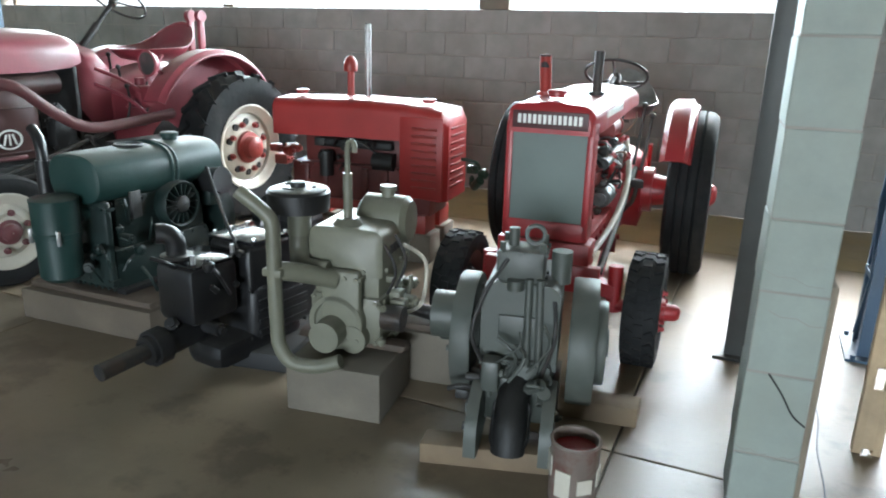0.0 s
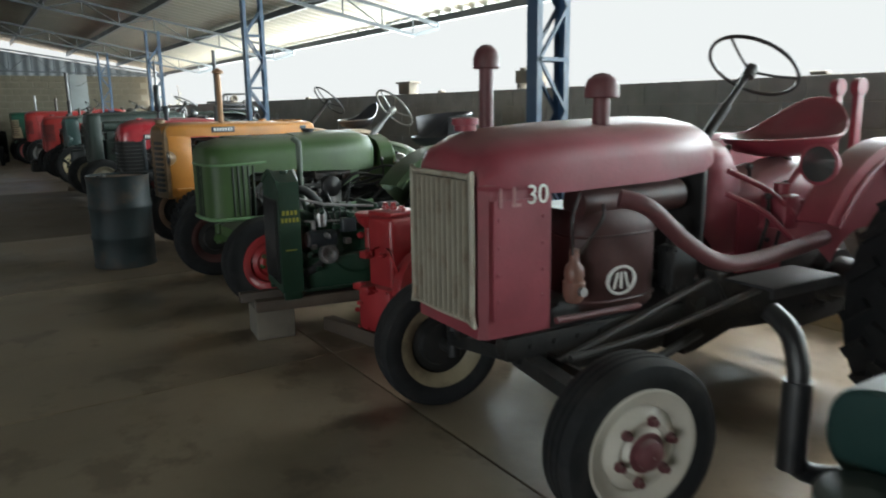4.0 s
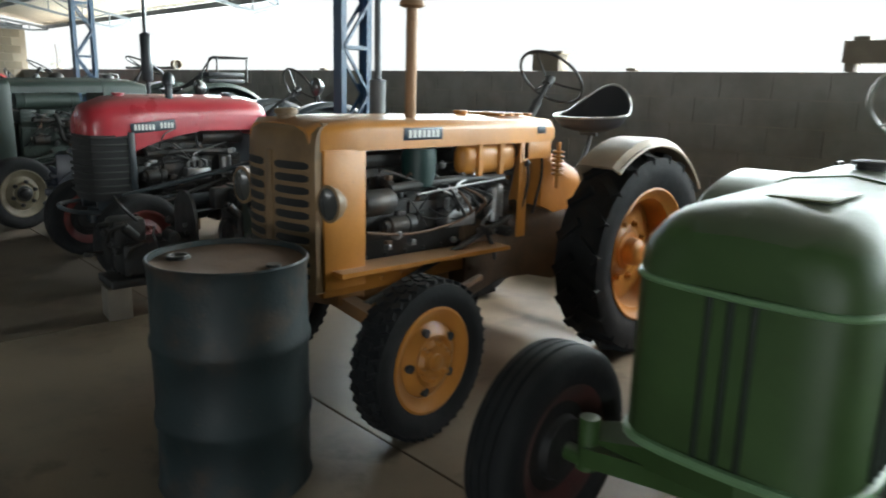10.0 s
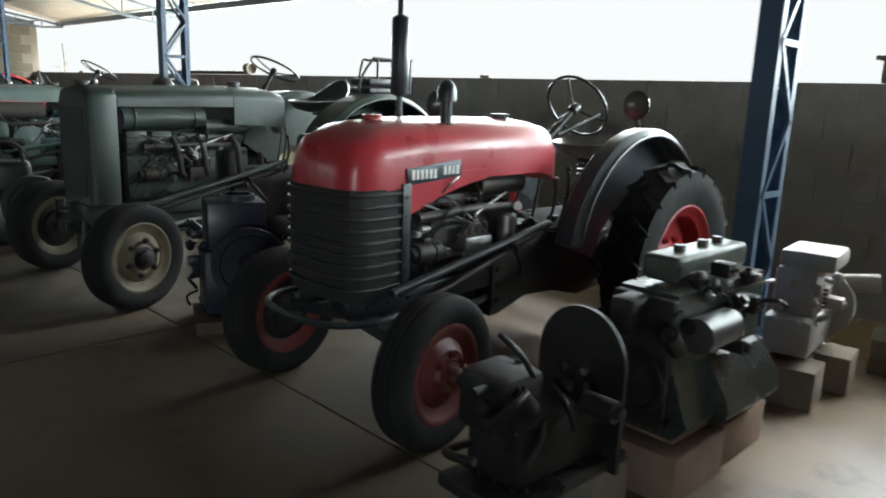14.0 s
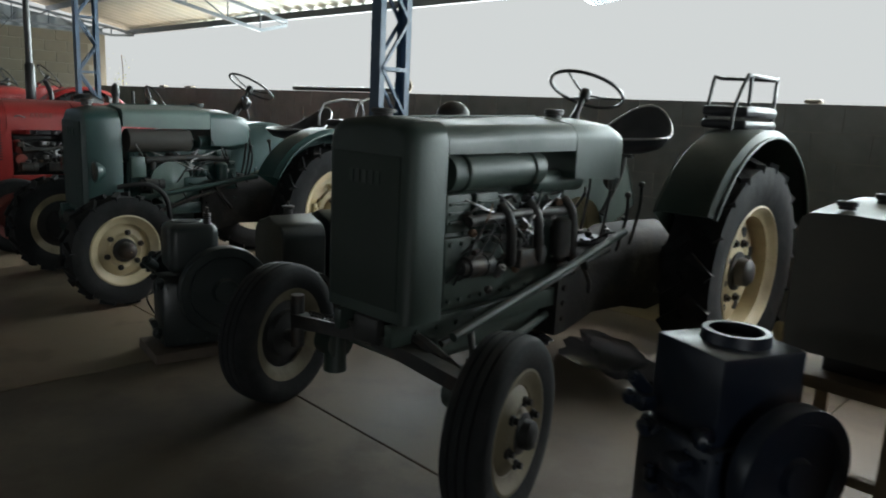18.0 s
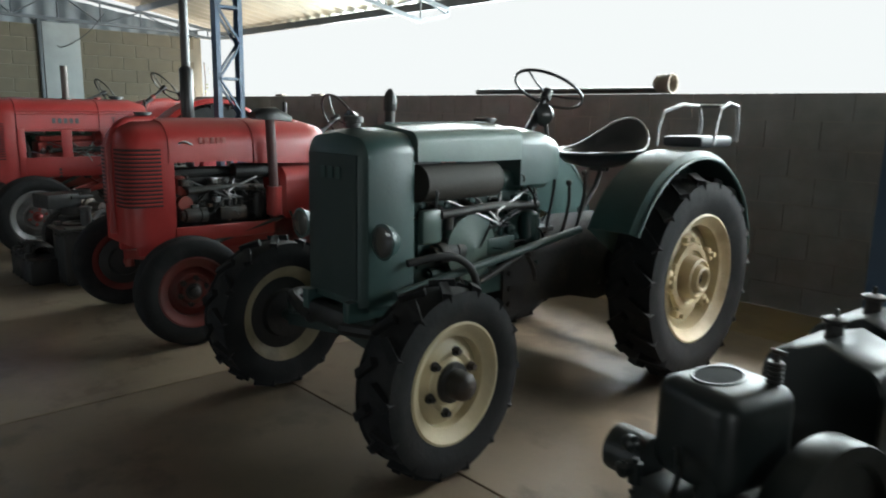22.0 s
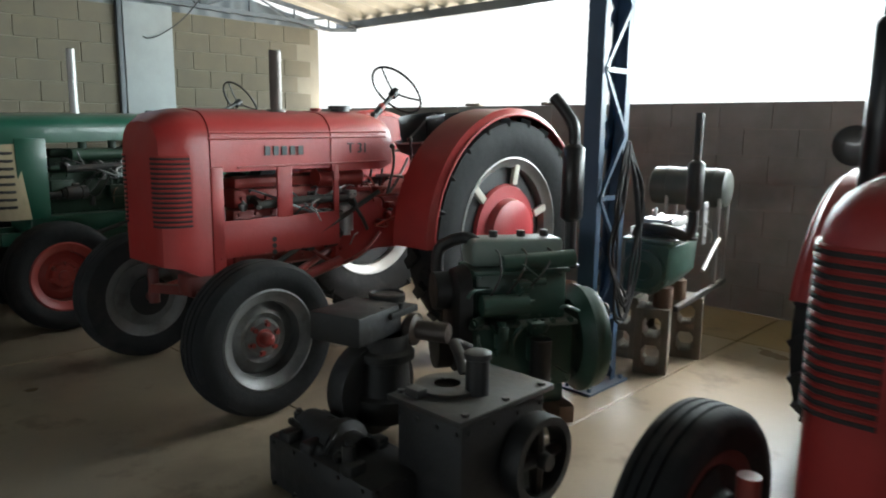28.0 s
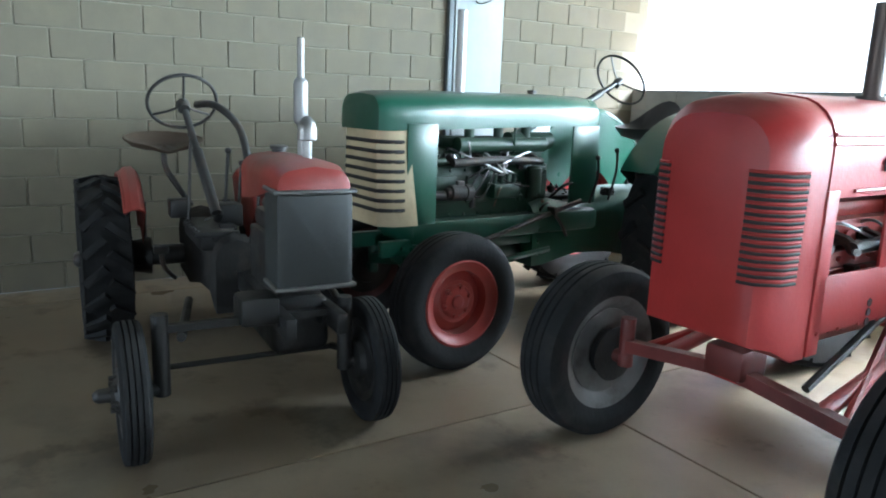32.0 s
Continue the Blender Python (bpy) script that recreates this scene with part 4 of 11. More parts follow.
def engine_detail(t, x, y0, y1, z0, z1, body, seed=1, tank=True, metal=ALU):
    """The open side of an engine: block, head, manifold, carburettor, pump, dynamo, filter, wires and rods; x: the half width of the block."""
    rnd = random.Random(seed)
    L, H = y1 - y0, z1 - z0
    bm = B()
    box(bm, (2 * x, L * 0.96, H * 0.62), (0, (y0 + y1) / 2, z0 + H * 0.31), 0.015)
    for i in range(4):
        yy = y0 + L * (i + 0.5) / 4
        box(bm, (0.02, L * 0.17, H * 0.3), (x + 0.006, yy, z0 + H * 0.36), 0.006)
    bolts(bm, [(x + 0.004, y0 + L * (i + 0.5) / 9, z0 + H * 0.08) for i in range(9)] + [(x + 0.004, y0 + L * (i + 0.5) / 9, z0 + H * 0.57) for i in range(9)], 0.011, 0.014)
    part("engine_block", bm, body, t)
    bm = B()
    box(bm, (2 * x * 0.8, L * 0.9, H * 0.2), (0, (y0 + y1) / 2, z0 + H * 0.72), 0.02)
    box(bm, (2 * x * 0.55, L * 0.84, H * 0.12), (0, (y0 + y1) / 2, z0 + H * 0.87), 0.025)
    bolts(bm, [(x * 0.8, y0 + L * (i + 0.6) / 6, z0 + H * 0.72) for i in range(5)], 0.014, 0.012)
    part("cylinder_head", bm, body, t)
    bm = B()
    zc = z0 + H * 0.66
    tube(bm, [(x + 0.06, y0 + L * 0.14, zc), (x + 0.07, y0 + L * 0.5, zc + 0.015), (x + 0.06, y0 + L * 0.86, zc)], 0.024, 10, 4)
    part("exhaust_manifold", bm, IRON, t)
    for i in range(4):
        bm = B()
        yy = y0 + L * (0.16 + 0.22 * i)
        tube(bm, [(x * 0.7, yy, zc + 0.03), (x + 0.03, yy, zc + 0.02), (x + 0.058, yy, zc - 0.01)], 0.022, 8, 3)
        box(bm, (0.012, 0.06, 0.05), (x * 0.8 + 0.008, yy, zc + 0.026), 0.004)
        part("port_branch", bm, IRON, t)
    bm = B()
    yy = y0 + L * 0.2
    lathe(bm, [(-0.1, 0.004), (-0.1, 0.03), (-0.075, 0.032), (-0.07, 0.045), (-0.05, 0.048), (0.02, 0.048), (0.022, 0.044), (0.03, 0.044), (0.032, 0.05), (0.075, 0.05), (0.08, 0.03), (0.08, 0.004)], (x + 0.06, yy, z0 + H * 0.34), "Y", 20)
    box(bm, (0.03, 0.05, 0.03), (x + 0.06, yy, z0 + H * 0.34 + 0.055), 0.006)
    part("dynamo", bm, IRON, t)
    bm = B()
    yy = y0 + L * 0.55
    box(bm, (0.09, 0.2, 0.09), (x + 0.05, yy, z0 + H * 0.34), 0.012)
    for i in range(4):
        cyl(bm, (x + 0.06, yy - 0.075 + i * 0.05, z0 + H * 0.34), (x + 0.06, yy - 0.075 + i * 0.05, z0 + H * 0.34 + 0.1), 0.013, seg=8)
    part("injection_pump", bm, metal, t)
    bm = B()
    yy = y0 + L * 0.8
    cyl(bm, (x + 0.06, yy, z0 + H * 0.3), (x + 0.06, yy, z0 + H * 0.58), 0.048)
    ball(bm, (x + 0.06, yy, z0 + H * 0.58), 0.048, (1, 1, 0.45))
    cyl(bm, (x + 0.06, yy, z0 + H * 0.25), (x + 0.06, yy, z0 + H * 0.3), 0.03)
    part("oil_filter", bm, metal, t)
    for i in range(4):
        bm = B()
        yy = y0 + L * (0.16 + 0.22 * i)
        tube(bm, [(x + 0.06, y0 + L * 0.55 - 0.075 + i * 0.05, z0 + H * 0.34 + 0.1), (x + 0.1, y0 + L * 0.5, z0 + H * (0.55 + 0.03 * i)), (x + 0.03, yy, z0 + H * 0.8), (x * 0.75, yy, z0 + H * 0.78)], 0.006, 6, 5)
        part("fuel_line", bm, STEEL, t)
    for i in range(5):
        bm = B()
        a = y0 + L * rnd.uniform(0.05, 0.6)
        tube(bm, [(x + 0.03, a, z0 + H * rnd.uniform(0.2, 0.5)), (x + 0.1, a + 0.12, z0 + H * rnd.uniform(0.3, 0.7)), (x + 0.05, a + 0.3, z0 + H * rnd.uniform(0.25, 0.85))], 0.005, 5, 5)
        part("wire", bm, MATTE, t)
    bm = B()
    lathe(bm, [(-0.005, 0.15), (0.0, 0.155), (0.02, 0.155), (0.025, 0.15)], (0, y0 - 0.05, z0 + H * 0.55), "Y", 24)
    for i in range(4):
        a = math.pi / 2 * i + 0.4
        box(bm, (0.08, 0.012, 0.2), (0.09 * math.cos(a), y0 - 0.05, z0 + H * 0.55 + 0.09 * math.sin(a)), 0.004, (25, 0, 0))
    cyl(bm, (0, y0 - 0.08, z0 + H * 0.55), (0, y0, z0 + H * 0.55), 0.04)
    part("fan", bm, IRON, t)
    if tank:
        bm = B()
        cyl(bm, (x * 0.9, y0 + L * 0.62, z1 - 0.06), (x * 0.9, y0 + L * 0.98, z1 - 0.06), 0.055)
        part("air_cleaner", bm, body, t)
    lo, hi = (x * 0.9, y0 + L * 0.05, z0 + H * 0.12), (x + 0.06, y0 + L * 0.95, z0 + H * 0.8)
    clutter(t, seed + 200, lo, hi, metal, 9, 0.045, "fitting")
    clutter(t, seed + 300, lo, hi, STEEL, 6, 0.034, "union")
    clutter(t, seed + 400, lo, hi, RUST, 5, 0.03, "bracket")
    clutter(t, seed + 500, lo, hi, IRON, 7, 0.05, "linkage")


GREASE = mat("greasy_dark_grime", (0.013, 0.012, 0.011), 0.88, var=0.4, scale=7, bump=0.5, stain=(0.05, 0.04, 0.03), stain_amt=0.5, stain_scale=5)
# stained red dimmed further, so shade on the front rims is in the colour
GRIMY_SHADE_R = mat("grimy_shaded_red", (0.12, 0.018, 0.014), 0.55, var=0.3, dust=0.1, stain=(0.035, 0.015, 0.012), stain_amt=0.6, stain_scale=5)


def chassis(t, S):
    """Frame, sump, gearbox, axles, rods, platform."""
    fr, rr_ = S["front"], S["rear"]
    wb, body = rr_["y"], S.get("body", S["paint"])
    hw = S.get("frame_hw", 0.16)
    zc = S.get("frame_z", 0.52)
    for s in (-1, 1):
        bm = B()
        box(bm, (0.045, wb * 0.62, 0.09), (s * hw, wb * 0.22, zc), 0.006)
        bolts(bm, [(s * hw + s * 0.022, -0.05 + 0.12 * i, zc) for i in range(5)], 0.012, 0.012, (s, 0, 0))
        part("frame_rail", bm, body, t)
    bm = B()
    box(bm, (0.26, wb * 0.40, 0.26), (0, wb * 0.24, zc - 0.06), 0.05, seg=3)
    part("sump", bm, S.get("under", body), t)
    bm = B()
    hood(bm, [(wb * 0.45, 0.20, zc - 0.2, zc + 0.22, 0.12, 0.02), (wb * 0.5, 0.19, zc - 0.2, zc + 0.25, 0.12, 0.02), (wb * 0.66, 0.15, zc - 0.16, zc + 0.2, 0.1, 0.02), (wb * 0.8, 0.17, zc - 0.17, zc + 0.22, 0.12, 0.02), (wb * 0.88, 0.24, zc - 0.2, zc + 0.26, 0.14, 0.02), (wb * 1.1, 0.24, zc - 0.18, zc + 0.25, 0.14, 0.02)])
    bolts(bm, [(0.2, wb * 0.475, zc - 0.12 + 0.08 * i) for i in range(4)] + [(0.24, wb * 0.9 + 0.06 * i, zc - 0.1) for i in range(4)], 0.015, 0.012)
    cyl(bm, (0.24, wb, rr_["r"]), (0.3, wb, rr_["r"]), 0.14)
    part("gearbox", bm, S.get("gear_m", GREASE), t)
    bm = B()
    cyl(bm, (-rr_["ht"], wb, rr_["r"]), (rr_["ht"], wb, rr_["r"]), 0.06)
    for s in (-1, 1):
        cyl(bm, (s * 0.24, wb, rr_["r"]), (s * (rr_["ht"] - 0.06), wb, rr_["r"]), 0.11, 0.075)
    part("rear_axle", bm, S.get("under", body), t)
    az = fr["r"] + S.get("axle_up", 0.1)
    fx, fy = S.get("front_at", (0.0, 0.0))
    shift = Matrix.Translation((fx, fy, 0))
    ax, ay = S.get("axle_bar", (0.075, 0.06))
    bm = B()
    for s in (-1, 1):
        m, d = along((s * 0.02, 0, az + 0.02), (s * (fr["ht"] - fr["w"] * 0.5 - 0.06), 0, az - S.get("axle_droop", 0.04)))
        g = bmesh.ops.create_cube(bm, size=1.0)
        bmesh.ops.transform(bm, matrix=m @ Matrix.Diagonal((ax, ay, d, 1)), verts=g["verts"])
        axle_m = S.get("axle_m", S.get("under", body))
        part("axle_arm", bm, axle_m, t, at=shift)
        bm = B()
        cyl(bm, (s * (fr["ht"] - fr["w"] * 0.5 - 0.06), 0, fr["r"] - 0.03), (s * (fr["ht"] - fr["w"] * 0.5 - 0.06), 0, az + 0.08), 0.032)
        part("kingpin", bm, axle_m, t, at=shift)
        bm = B()
        cyl(bm, (s * (fr["ht"] - fr["w"] * 0.5 - 0.06), 0, fr["r"]), (s * fr["ht"], 0, fr["r"]), 0.03)
        part("stub_axle", bm, axle_m, t, at=shift)
        bm = B()
    box(bm, (0.16, 0.16, 0.12), (0, 0.02, az + 0.06), 0.02)
    part("axle_pivot", bm, axle_m, t, at=shift)
    bm = B()
    e = fr["ht"] - fr["w"] * 0.5 - 0.06
    tube(bm, [(-e, 0.16, fr["r"] + 0.02), (e, 0.16, fr["r"] + 0.02)], 0.013, 8, 0)
    for s in (-1, 1):
        tube(bm, [(s * e, 0, fr["r"] + 0.06), (s * e, 0.16, fr["r"] + 0.02)], 0.017, 8, 0)
        tube(bm, [(s * (e - 0.08), 0.02, az - 0.03), (s * 0.15, wb * 0.5, zc - 0.1)], 0.02, 8, 0)
    part("tie_rod", bm, S.get("under", IRON), t, at=shift)
    bm = B()
    tube(bm, [(hw + 0.07, 0.05, az + 0.02), (hw + 0.1, wb * 0.62, zc + 0.22)], 0.016, 8, 0)
    part("drag_link", bm, S.get("rod_m", IRON), t)
    for s in (-1, 1):
        wheel(t, "front_wheel", (s * fr["ht"] + fx, fy, fr["r"]), fr["r"], fr["w"], fr["rr"], fr["style"], fr["rim"], fr.get("hub", fr["rim"]), s, fr.get("lugs", 22), fr.get("disc", 0.3), fr.get("hub_r", 0.24), 6, fr.get("slots", 0), S.get("steer", 0.0), fr.get("disc_m"), fr.get("hub_len", 0.085), fr.get("plate", 0.84))
        wheel(t, "rear_wheel", (s * rr_["ht"], wb, rr_["r"]), rr_["r"], rr_["w"], rr_["rr"], rr_.get("style", "lug"), rr_["rim"], rr_.get("hub", rr_["rim"]), s, rr_.get("lugs", 19), rr_.get("disc", 0.12), rr_.get("hub_r", 0.2), 8, rr_.get("slots", 0), 0.0, rr_.get("disc_m"), rr_.get("hub_len", 0.105))
    if S.get("platform", False):
        for s in (-1, 1):
            bm = B()
            box(bm, (0.24, 0.5, 0.015), (s * 0.33, wb * 0.72, zc + 0.12), 0.004)
            box(bm, (0.02, 0.5, 0.05), (s * 0.45, wb * 0.72, zc + 0.10), 0.004)
            part("footplate", bm, MATTE, t)
    bm = B()
    box(bm, (0.22, wb * 0.24, 0.03), (0.0, wb * 0.62, zc + 0.225), 0.008)
    bolts(bm, [(sx * 0.095, wb * (0.52 + 0.05 * i), zc + 0.24) for i in range(5) for sx in (-1, 1)], 0.010, 0.010, (0, 0, 1))
    part("gearbox_lid", bm, S.get("lid_m", SOOT), t)
    for s in (-1, 1):
        bm = B()
        tube(bm, [(s * 0.19, wb * 0.60, zc - 0.02), (s * 0.25, wb * 0.55, zc + 0.06), (s * 0.27, wb * 0.50, zc + 0.16)], 0.012, 7, 3)
        box(bm, (0.07, 0.02, 0.05), (s * 0.27, wb * 0.495, zc + 0.17), 0.006, (25, 0, 0))
        part("pedal", bm, IRON, t)
    clutter(t, int(wb * 100), (-0.14, wb * 0.5, zc + 0.20), (0.17, wb * 0.86, zc + 0.27), S.get("lid_m", SOOT), 10, 0.05)
    for k, (px, py, h) in enumerate(((0.1, 0.70, 0.42), (-0.08, 0.74, 0.5), (0.2, 0.78, 0.34), (0.26, 0.66, 0.3))):
        bm = B()
        tube(bm, [(px, wb * py, zc + 0.2), (px + 0.02, wb * py + 0.04, zc + 0.2 + h * 0.6), (px + 0.03, wb * py + 0.02, zc + 0.2 + h)], 0.009, 7, 3)
        ball(bm, (px + 0.03, wb * py + 0.02, zc + 0.2 + h), 0.018, seg=10)
        part("lever", bm, IRON, t)
    bm = B()
    for s in (-1, 1):
        tube(bm, [(s * 0.2, wb + 0.2, zc - 0.1), (s * 0.22, wb + 0.55, 0.36), (s * 0.2, wb + 0.72, 0.34)], 0.02, 8, 3)
        tube(bm, [(s * 0.22, wb + 0.5, 0.37), (s * 0.24, wb + 0.24, zc + 0.25)], 0.013, 8, 0)
    box(bm, (0.5, 0.05, 0.03), (0, wb + 0.45, 0.4))
    part("drawbar", bm, S.get("under", IRON), t)


def tractor(label, x, y, rz, S):
    t = thing("tractor", pose(x, y, 0, 0, 0, rz), label, "tractor", "tractors in the row")
    chassis(t, S)
    return t


def louvres(t, x, y0, y1, z0, z1, n, m=MATTE, name="louvre", face="x"):
    for i in range(n):
        z = z0 + (z1 - z0) * (i + 0.5) / n
        h = (z1 - z0) / n
        bm = B()
        if face == "x":
            box(bm, (0.012, y1 - y0, h * 0.5), (x, (y0 + y1) / 2, z), 0.004)
        else:
            box(bm, (y1 - y0, 0.012, h * 0.5), ((y0 + y1) / 2, x, z), 0.004)
        part(name, bm, m, t)


def corner_louvres(t, hw, yf, curve, z0, z1, n, m):
    """Louvres that wrap both front corners of a nose: a dark slot under a raised lip."""
    for s in (-1, 1):
        for i in range(n):
            z = z0 + (z1 - z0) * (i + 0.5) / n
            pts = [(s * hw * u, yf + v, z) for u, v in curve]
            h = (z1 - z0) / n
            for name, dz, r_, mm in (("louvre_slot", -0.22 * h, 0.30 * h, MATTE), ("louvre_lip", 0.2 * h, 0.24 * h, m)):
                bm = B()
                tube(bm, [(x, y, q + dz) for x, y, q in pts], r_, 6, 0)
                part(name, bm, mm, t)


# ---- maroon tractor with an ivory bar grille ----
S = dict(paint=MAROON, under=SOOT, body=SOOT, frame_hw=0.17, steer=-8, platform=True, front_at=(0.08, -0.03), front=dict(r=0.31, w=0.165, ht=0.635, rr=0.20, style="rib", rim=IVORY, hub=DULL_M, hub_r=0.30, hub_len=0.05), rear=dict(y=1.82, r=0.55, w=0.26, ht=0.745, rr=0.305, rim=IVORY, hub=RED_D, hub_r=0.33, slots=10, disc=0.2), frame_z=0.50)
t = tractor("faded maroon vineyard tractor with ivory bar grille and rims", -4.41, 2.47, -3, S)
bm = B()
hood(bm, [(-0.33, 0.17, 1.10, 1.22, 0.08, 0.01), (-0.30, 0.215, 1.10, 1.27, 0.12, 0.015), (-0.2, 0.24, 1.10, 1.315, 0.13, 0.02), (0.1, 0.25, 1.10, 1.335, 0.13, 0.02), (0.6, 0.25, 1.11, 1.345, 0.13, 0.025), (0.85, 0.235, 1.13, 1.34, 0.13, 0.02), (0.96, 0.19, 1.16, 1.31, 0.12, 0.01), (1.0, 0.12, 1.19, 1.27, 0.06, 0.0)])
part("hood", bm, MAROON, t)
bm = B()
hood(bm, [(-0.31, 0.215, 0.58, 1.15, 0.03, 0), (-0.28, 0.24, 0.58, 1.15, 0.03, 0), (0.0, 0.245, 0.58, 1.15, 0.03, 0)])
part("radiator_shell", bm, MAROON, t)
bm = B()
box(bm, (0.006, 0.25, 0.44), (0.248, -0.14, 0.87))
bolts(bm, [(0.25, -0.14 + sx * 0.1, 0.72 + 0.1 * i) for i in range(4) for sx in (-1, 1)], 0.008, 0.006)
part("side_panel", bm, MAROON, t)
# flat dark plate paints the shade between the grille bars
bm = B()
box(bm, (0.41, 0.016, 0.53), (0, -0.325, 0.91))
g_back = part("grille", bm, MATTE, t, "dark plate for the shaded recess behind ivory grille bars")
AGED_I = mat("aged_ivory", (0.33, 0.30, 0.235), 0.5, var=0.2, stain=(0.16, 0.09, 0.06), stain_amt=0.5, stain_scale=9, spots=0.3)
for i in range(11):
    bm = B()
    box(bm, (0.009, 0.03, 0.51), (-0.185 + 0.037 * i, -0.338, 0.91), 0.004)
    part("grille_bar", bm, AGED_I, g_back)
bm = B()
tube(bm, [(0.0, -0.335, 1.178), (0.19, -0.335, 1.176), (0.214, -0.335, 1.15), (0.215, -0.335, 0.68), (0.195, -0.335, 0.652), (-0.195, -0.335, 0.652), (-0.215, -0.335, 0.68), (-0.214, -0.335, 1.15), (-0.19, -0.335, 1.176), (0.0, -0.335, 1.178)], 0.011, 8, 2)
part("grille_frame", bm, AGED_I, g_back)
BAY_M = mat("oily_brown_maroon", (0.060, 0.024, 0.022), 0.5, var=0.3, dust=0.15, stain=(0.025, 0.016, 0.015), stain_amt=0.5, stain_scale=5)
pbox(t, "crankcase", (0.34, 0.86, 0.20), (0, 0.46, 0.56), SOOT, 0.05, bolt=8, seg=3)
pbox(t, "bulkhead", (0.40, 0.03, 0.55), (0, 0.90, 0.86), SOOT, 0.006)
bm = B()
rings = []
for zz, k in ((0.58, 0.94), (0.60, 1.0), (0.92, 1.0), (0.97, 0.96), (1.0, 0.85)):
    rings.append([(0.225 * k * math.copysign(abs(math.cos(q)) ** 0.6, math.cos(q)), 0.42 + 0.24 * k * math.copysign(abs(math.sin(q)) ** 0.6, math.sin(q)), zz) for q in (2 * math.pi * i / 36 for i in range(36))])
skin(bm, rings)
part("cylinder_shroud", bm, BAY_M, t)
for zz in (0.63, 0.90):
    bm = B()
    tube(bm, [(0.229 * math.copysign(abs(math.cos(q)) ** 0.6, math.cos(q)), 0.42 + 0.244 * math.copysign(abs(math.sin(q)) ** 0.6, math.sin(q)), zz) for q in (2 * math.pi * i / 36 for i in range(37))], 0.006, 6, 0)
    part("shroud_band", bm, BAY_M, t)
bm = B()
lathe(bm, [(0.66, 0.004), (0.66, 0.030), (0.68, 0.042), (0.74, 0.045), (0.75, 0.036), (0.77, 0.040), (0.80, 0.036), (0.82, 0.02), (0.87, 0.018), (0.875, 0.003)], (0.225, 0.135, 0), "Z", 22)
part("fuel_filter", bm, mat("red_ochre_filter", (0.20, 0.10, 0.075), 0.45, dust=0.25), t, "ochre red fuel filter bowl")
pcyl(t, "filter_nut", (0.268, 0.135, 0.71), (0.285, 0.135, 0.71), 0.02, STEEL, seg=8)
pipe(t, "drag_rod", [(0.26, 0.02, 0.61), (0.27, 0.45, 0.605)], 0.014, DULL_M, smooth=0)
pipe(t, "drag_rod", [(0.30, 0.06, 0.46), (0.33, 0.55, 0.50), (0.36, 1.1, 0.60)], 0.016, IRON, smooth=0)
pcyl(t, "exhaust_box", (0.12, 0.22, 1.03), (0.12, 0.80, 1.03), 0.07, BAY_M)
pipe(t, "injector_line", [(0.23, 0.16, 0.85), (0.26, 0.24, 0.98), (0.18, 0.32, 1.03)], 0.006, IRON)
pipe(t, "injector_line", [(0.23, 0.12, 0.85), (0.25, 0.10, 1.0), (0.18, 0.2, 1.08)], 0.006, IRON)
pbox(t, "governor_box", (0.10, 0.16, 0.20), (0.19, 0.76, 0.72), SOOT, 0.02, bolt=3)
clutter(t, 3, (0.12, 0.68, 0.55), (0.22, 0.86, 0.95), SOOT, 7, 0.05)
bm = B()
torus(bm, (0.234, 0.38, 0.715), 0.075, 0.008, Matrix.Rotation(radians(90), 4, "Y") @ Matrix.Diagonal((0.75, 1, 1, 1)), 28, 6)
for a in (-0.03, 0.0, 0.03):
    box(bm, (0.006, 0.012, 0.07), (0.234, 0.38 + a, 0.715), 0.002, (18 * (1 if a > 0 else -1 if a < 0 else 0), 0, 0))
part("oval_badge", bm, BARE, t)
pipe(t, "exhaust_pipe", [(0.27, 0.32, 1.06), (0.33, 0.42, 1.02), (0.36, 0.62, 0.86), (0.40, 0.82, 0.76), (0.42, 1.15, 0.77), (0.40, 1.5, 0.80)], 0.036, DULL_M)
mushroom(t, -0.27, 0.06, 1.26, 1.63, 0.031, 0.056, DULL_M, "intake_pipe")
mushroom(t, 0.10, 0.37, 1.32, 1.50, 0.035, 0.07, DULL_M, "oil_bath_cap")
cap(t, (0.0, -0.22, 1.33), 0.05, 0.05, MAROON)
bm = B()
hood(bm, [(0.96, 0.14, 0.85, 1.17, 0.08, 0.02), (1.02, 0.17, 0.75, 1.24, 0.12, 0.03), (1.12, 0.17, 0.72, 1.25, 0.13, 0.03), (1.22, 0.14, 0.72, 1.16, 0.12, 0.02)])
part("dash_housing", bm, MAROON, t)
bm = B()
hood(bm, [(1.2, 0.16, 0.62, 1.06, 0.12, 0.02), (1.34, 0.18, 0.62, 1.08, 0.13, 0.02), (1.55, 0.19, 0.6, 1.12, 0.14, 0.02), (1.85, 0.19, 0.6, 1.12, 0.14, 0.02), (2.0, 0.16, 0.6, 1.02, 0.12, 0.0)])
bolts(bm, [(0.19, 1.5 + 0.09 * i, 0.92) for i in range(5)], 0.016, 0.014)
part("lift_housing", bm, MAROON, t)
for k, (a, c) in enumerate((((0.2, 1.05, 1.12), (0.34, 1.42, 0.86)), ((0.22, 1.02, 1.02), (0.36, 1.34, 0.78)), ((-0.1, 1.2, 1.0), (0.3, 1.5, 0.95)), ((0.24, 1.25, 0.84), (0.24, 1.6, 1.2)))):
    pipe(t, "control_rod", [a, ((a[0] + c[0]) / 2 + 0.02, (a[1] + c[1]) / 2, (a[2] + c[2]) / 2 + 0.03), c], 0.013, MAROON)
bm = B()
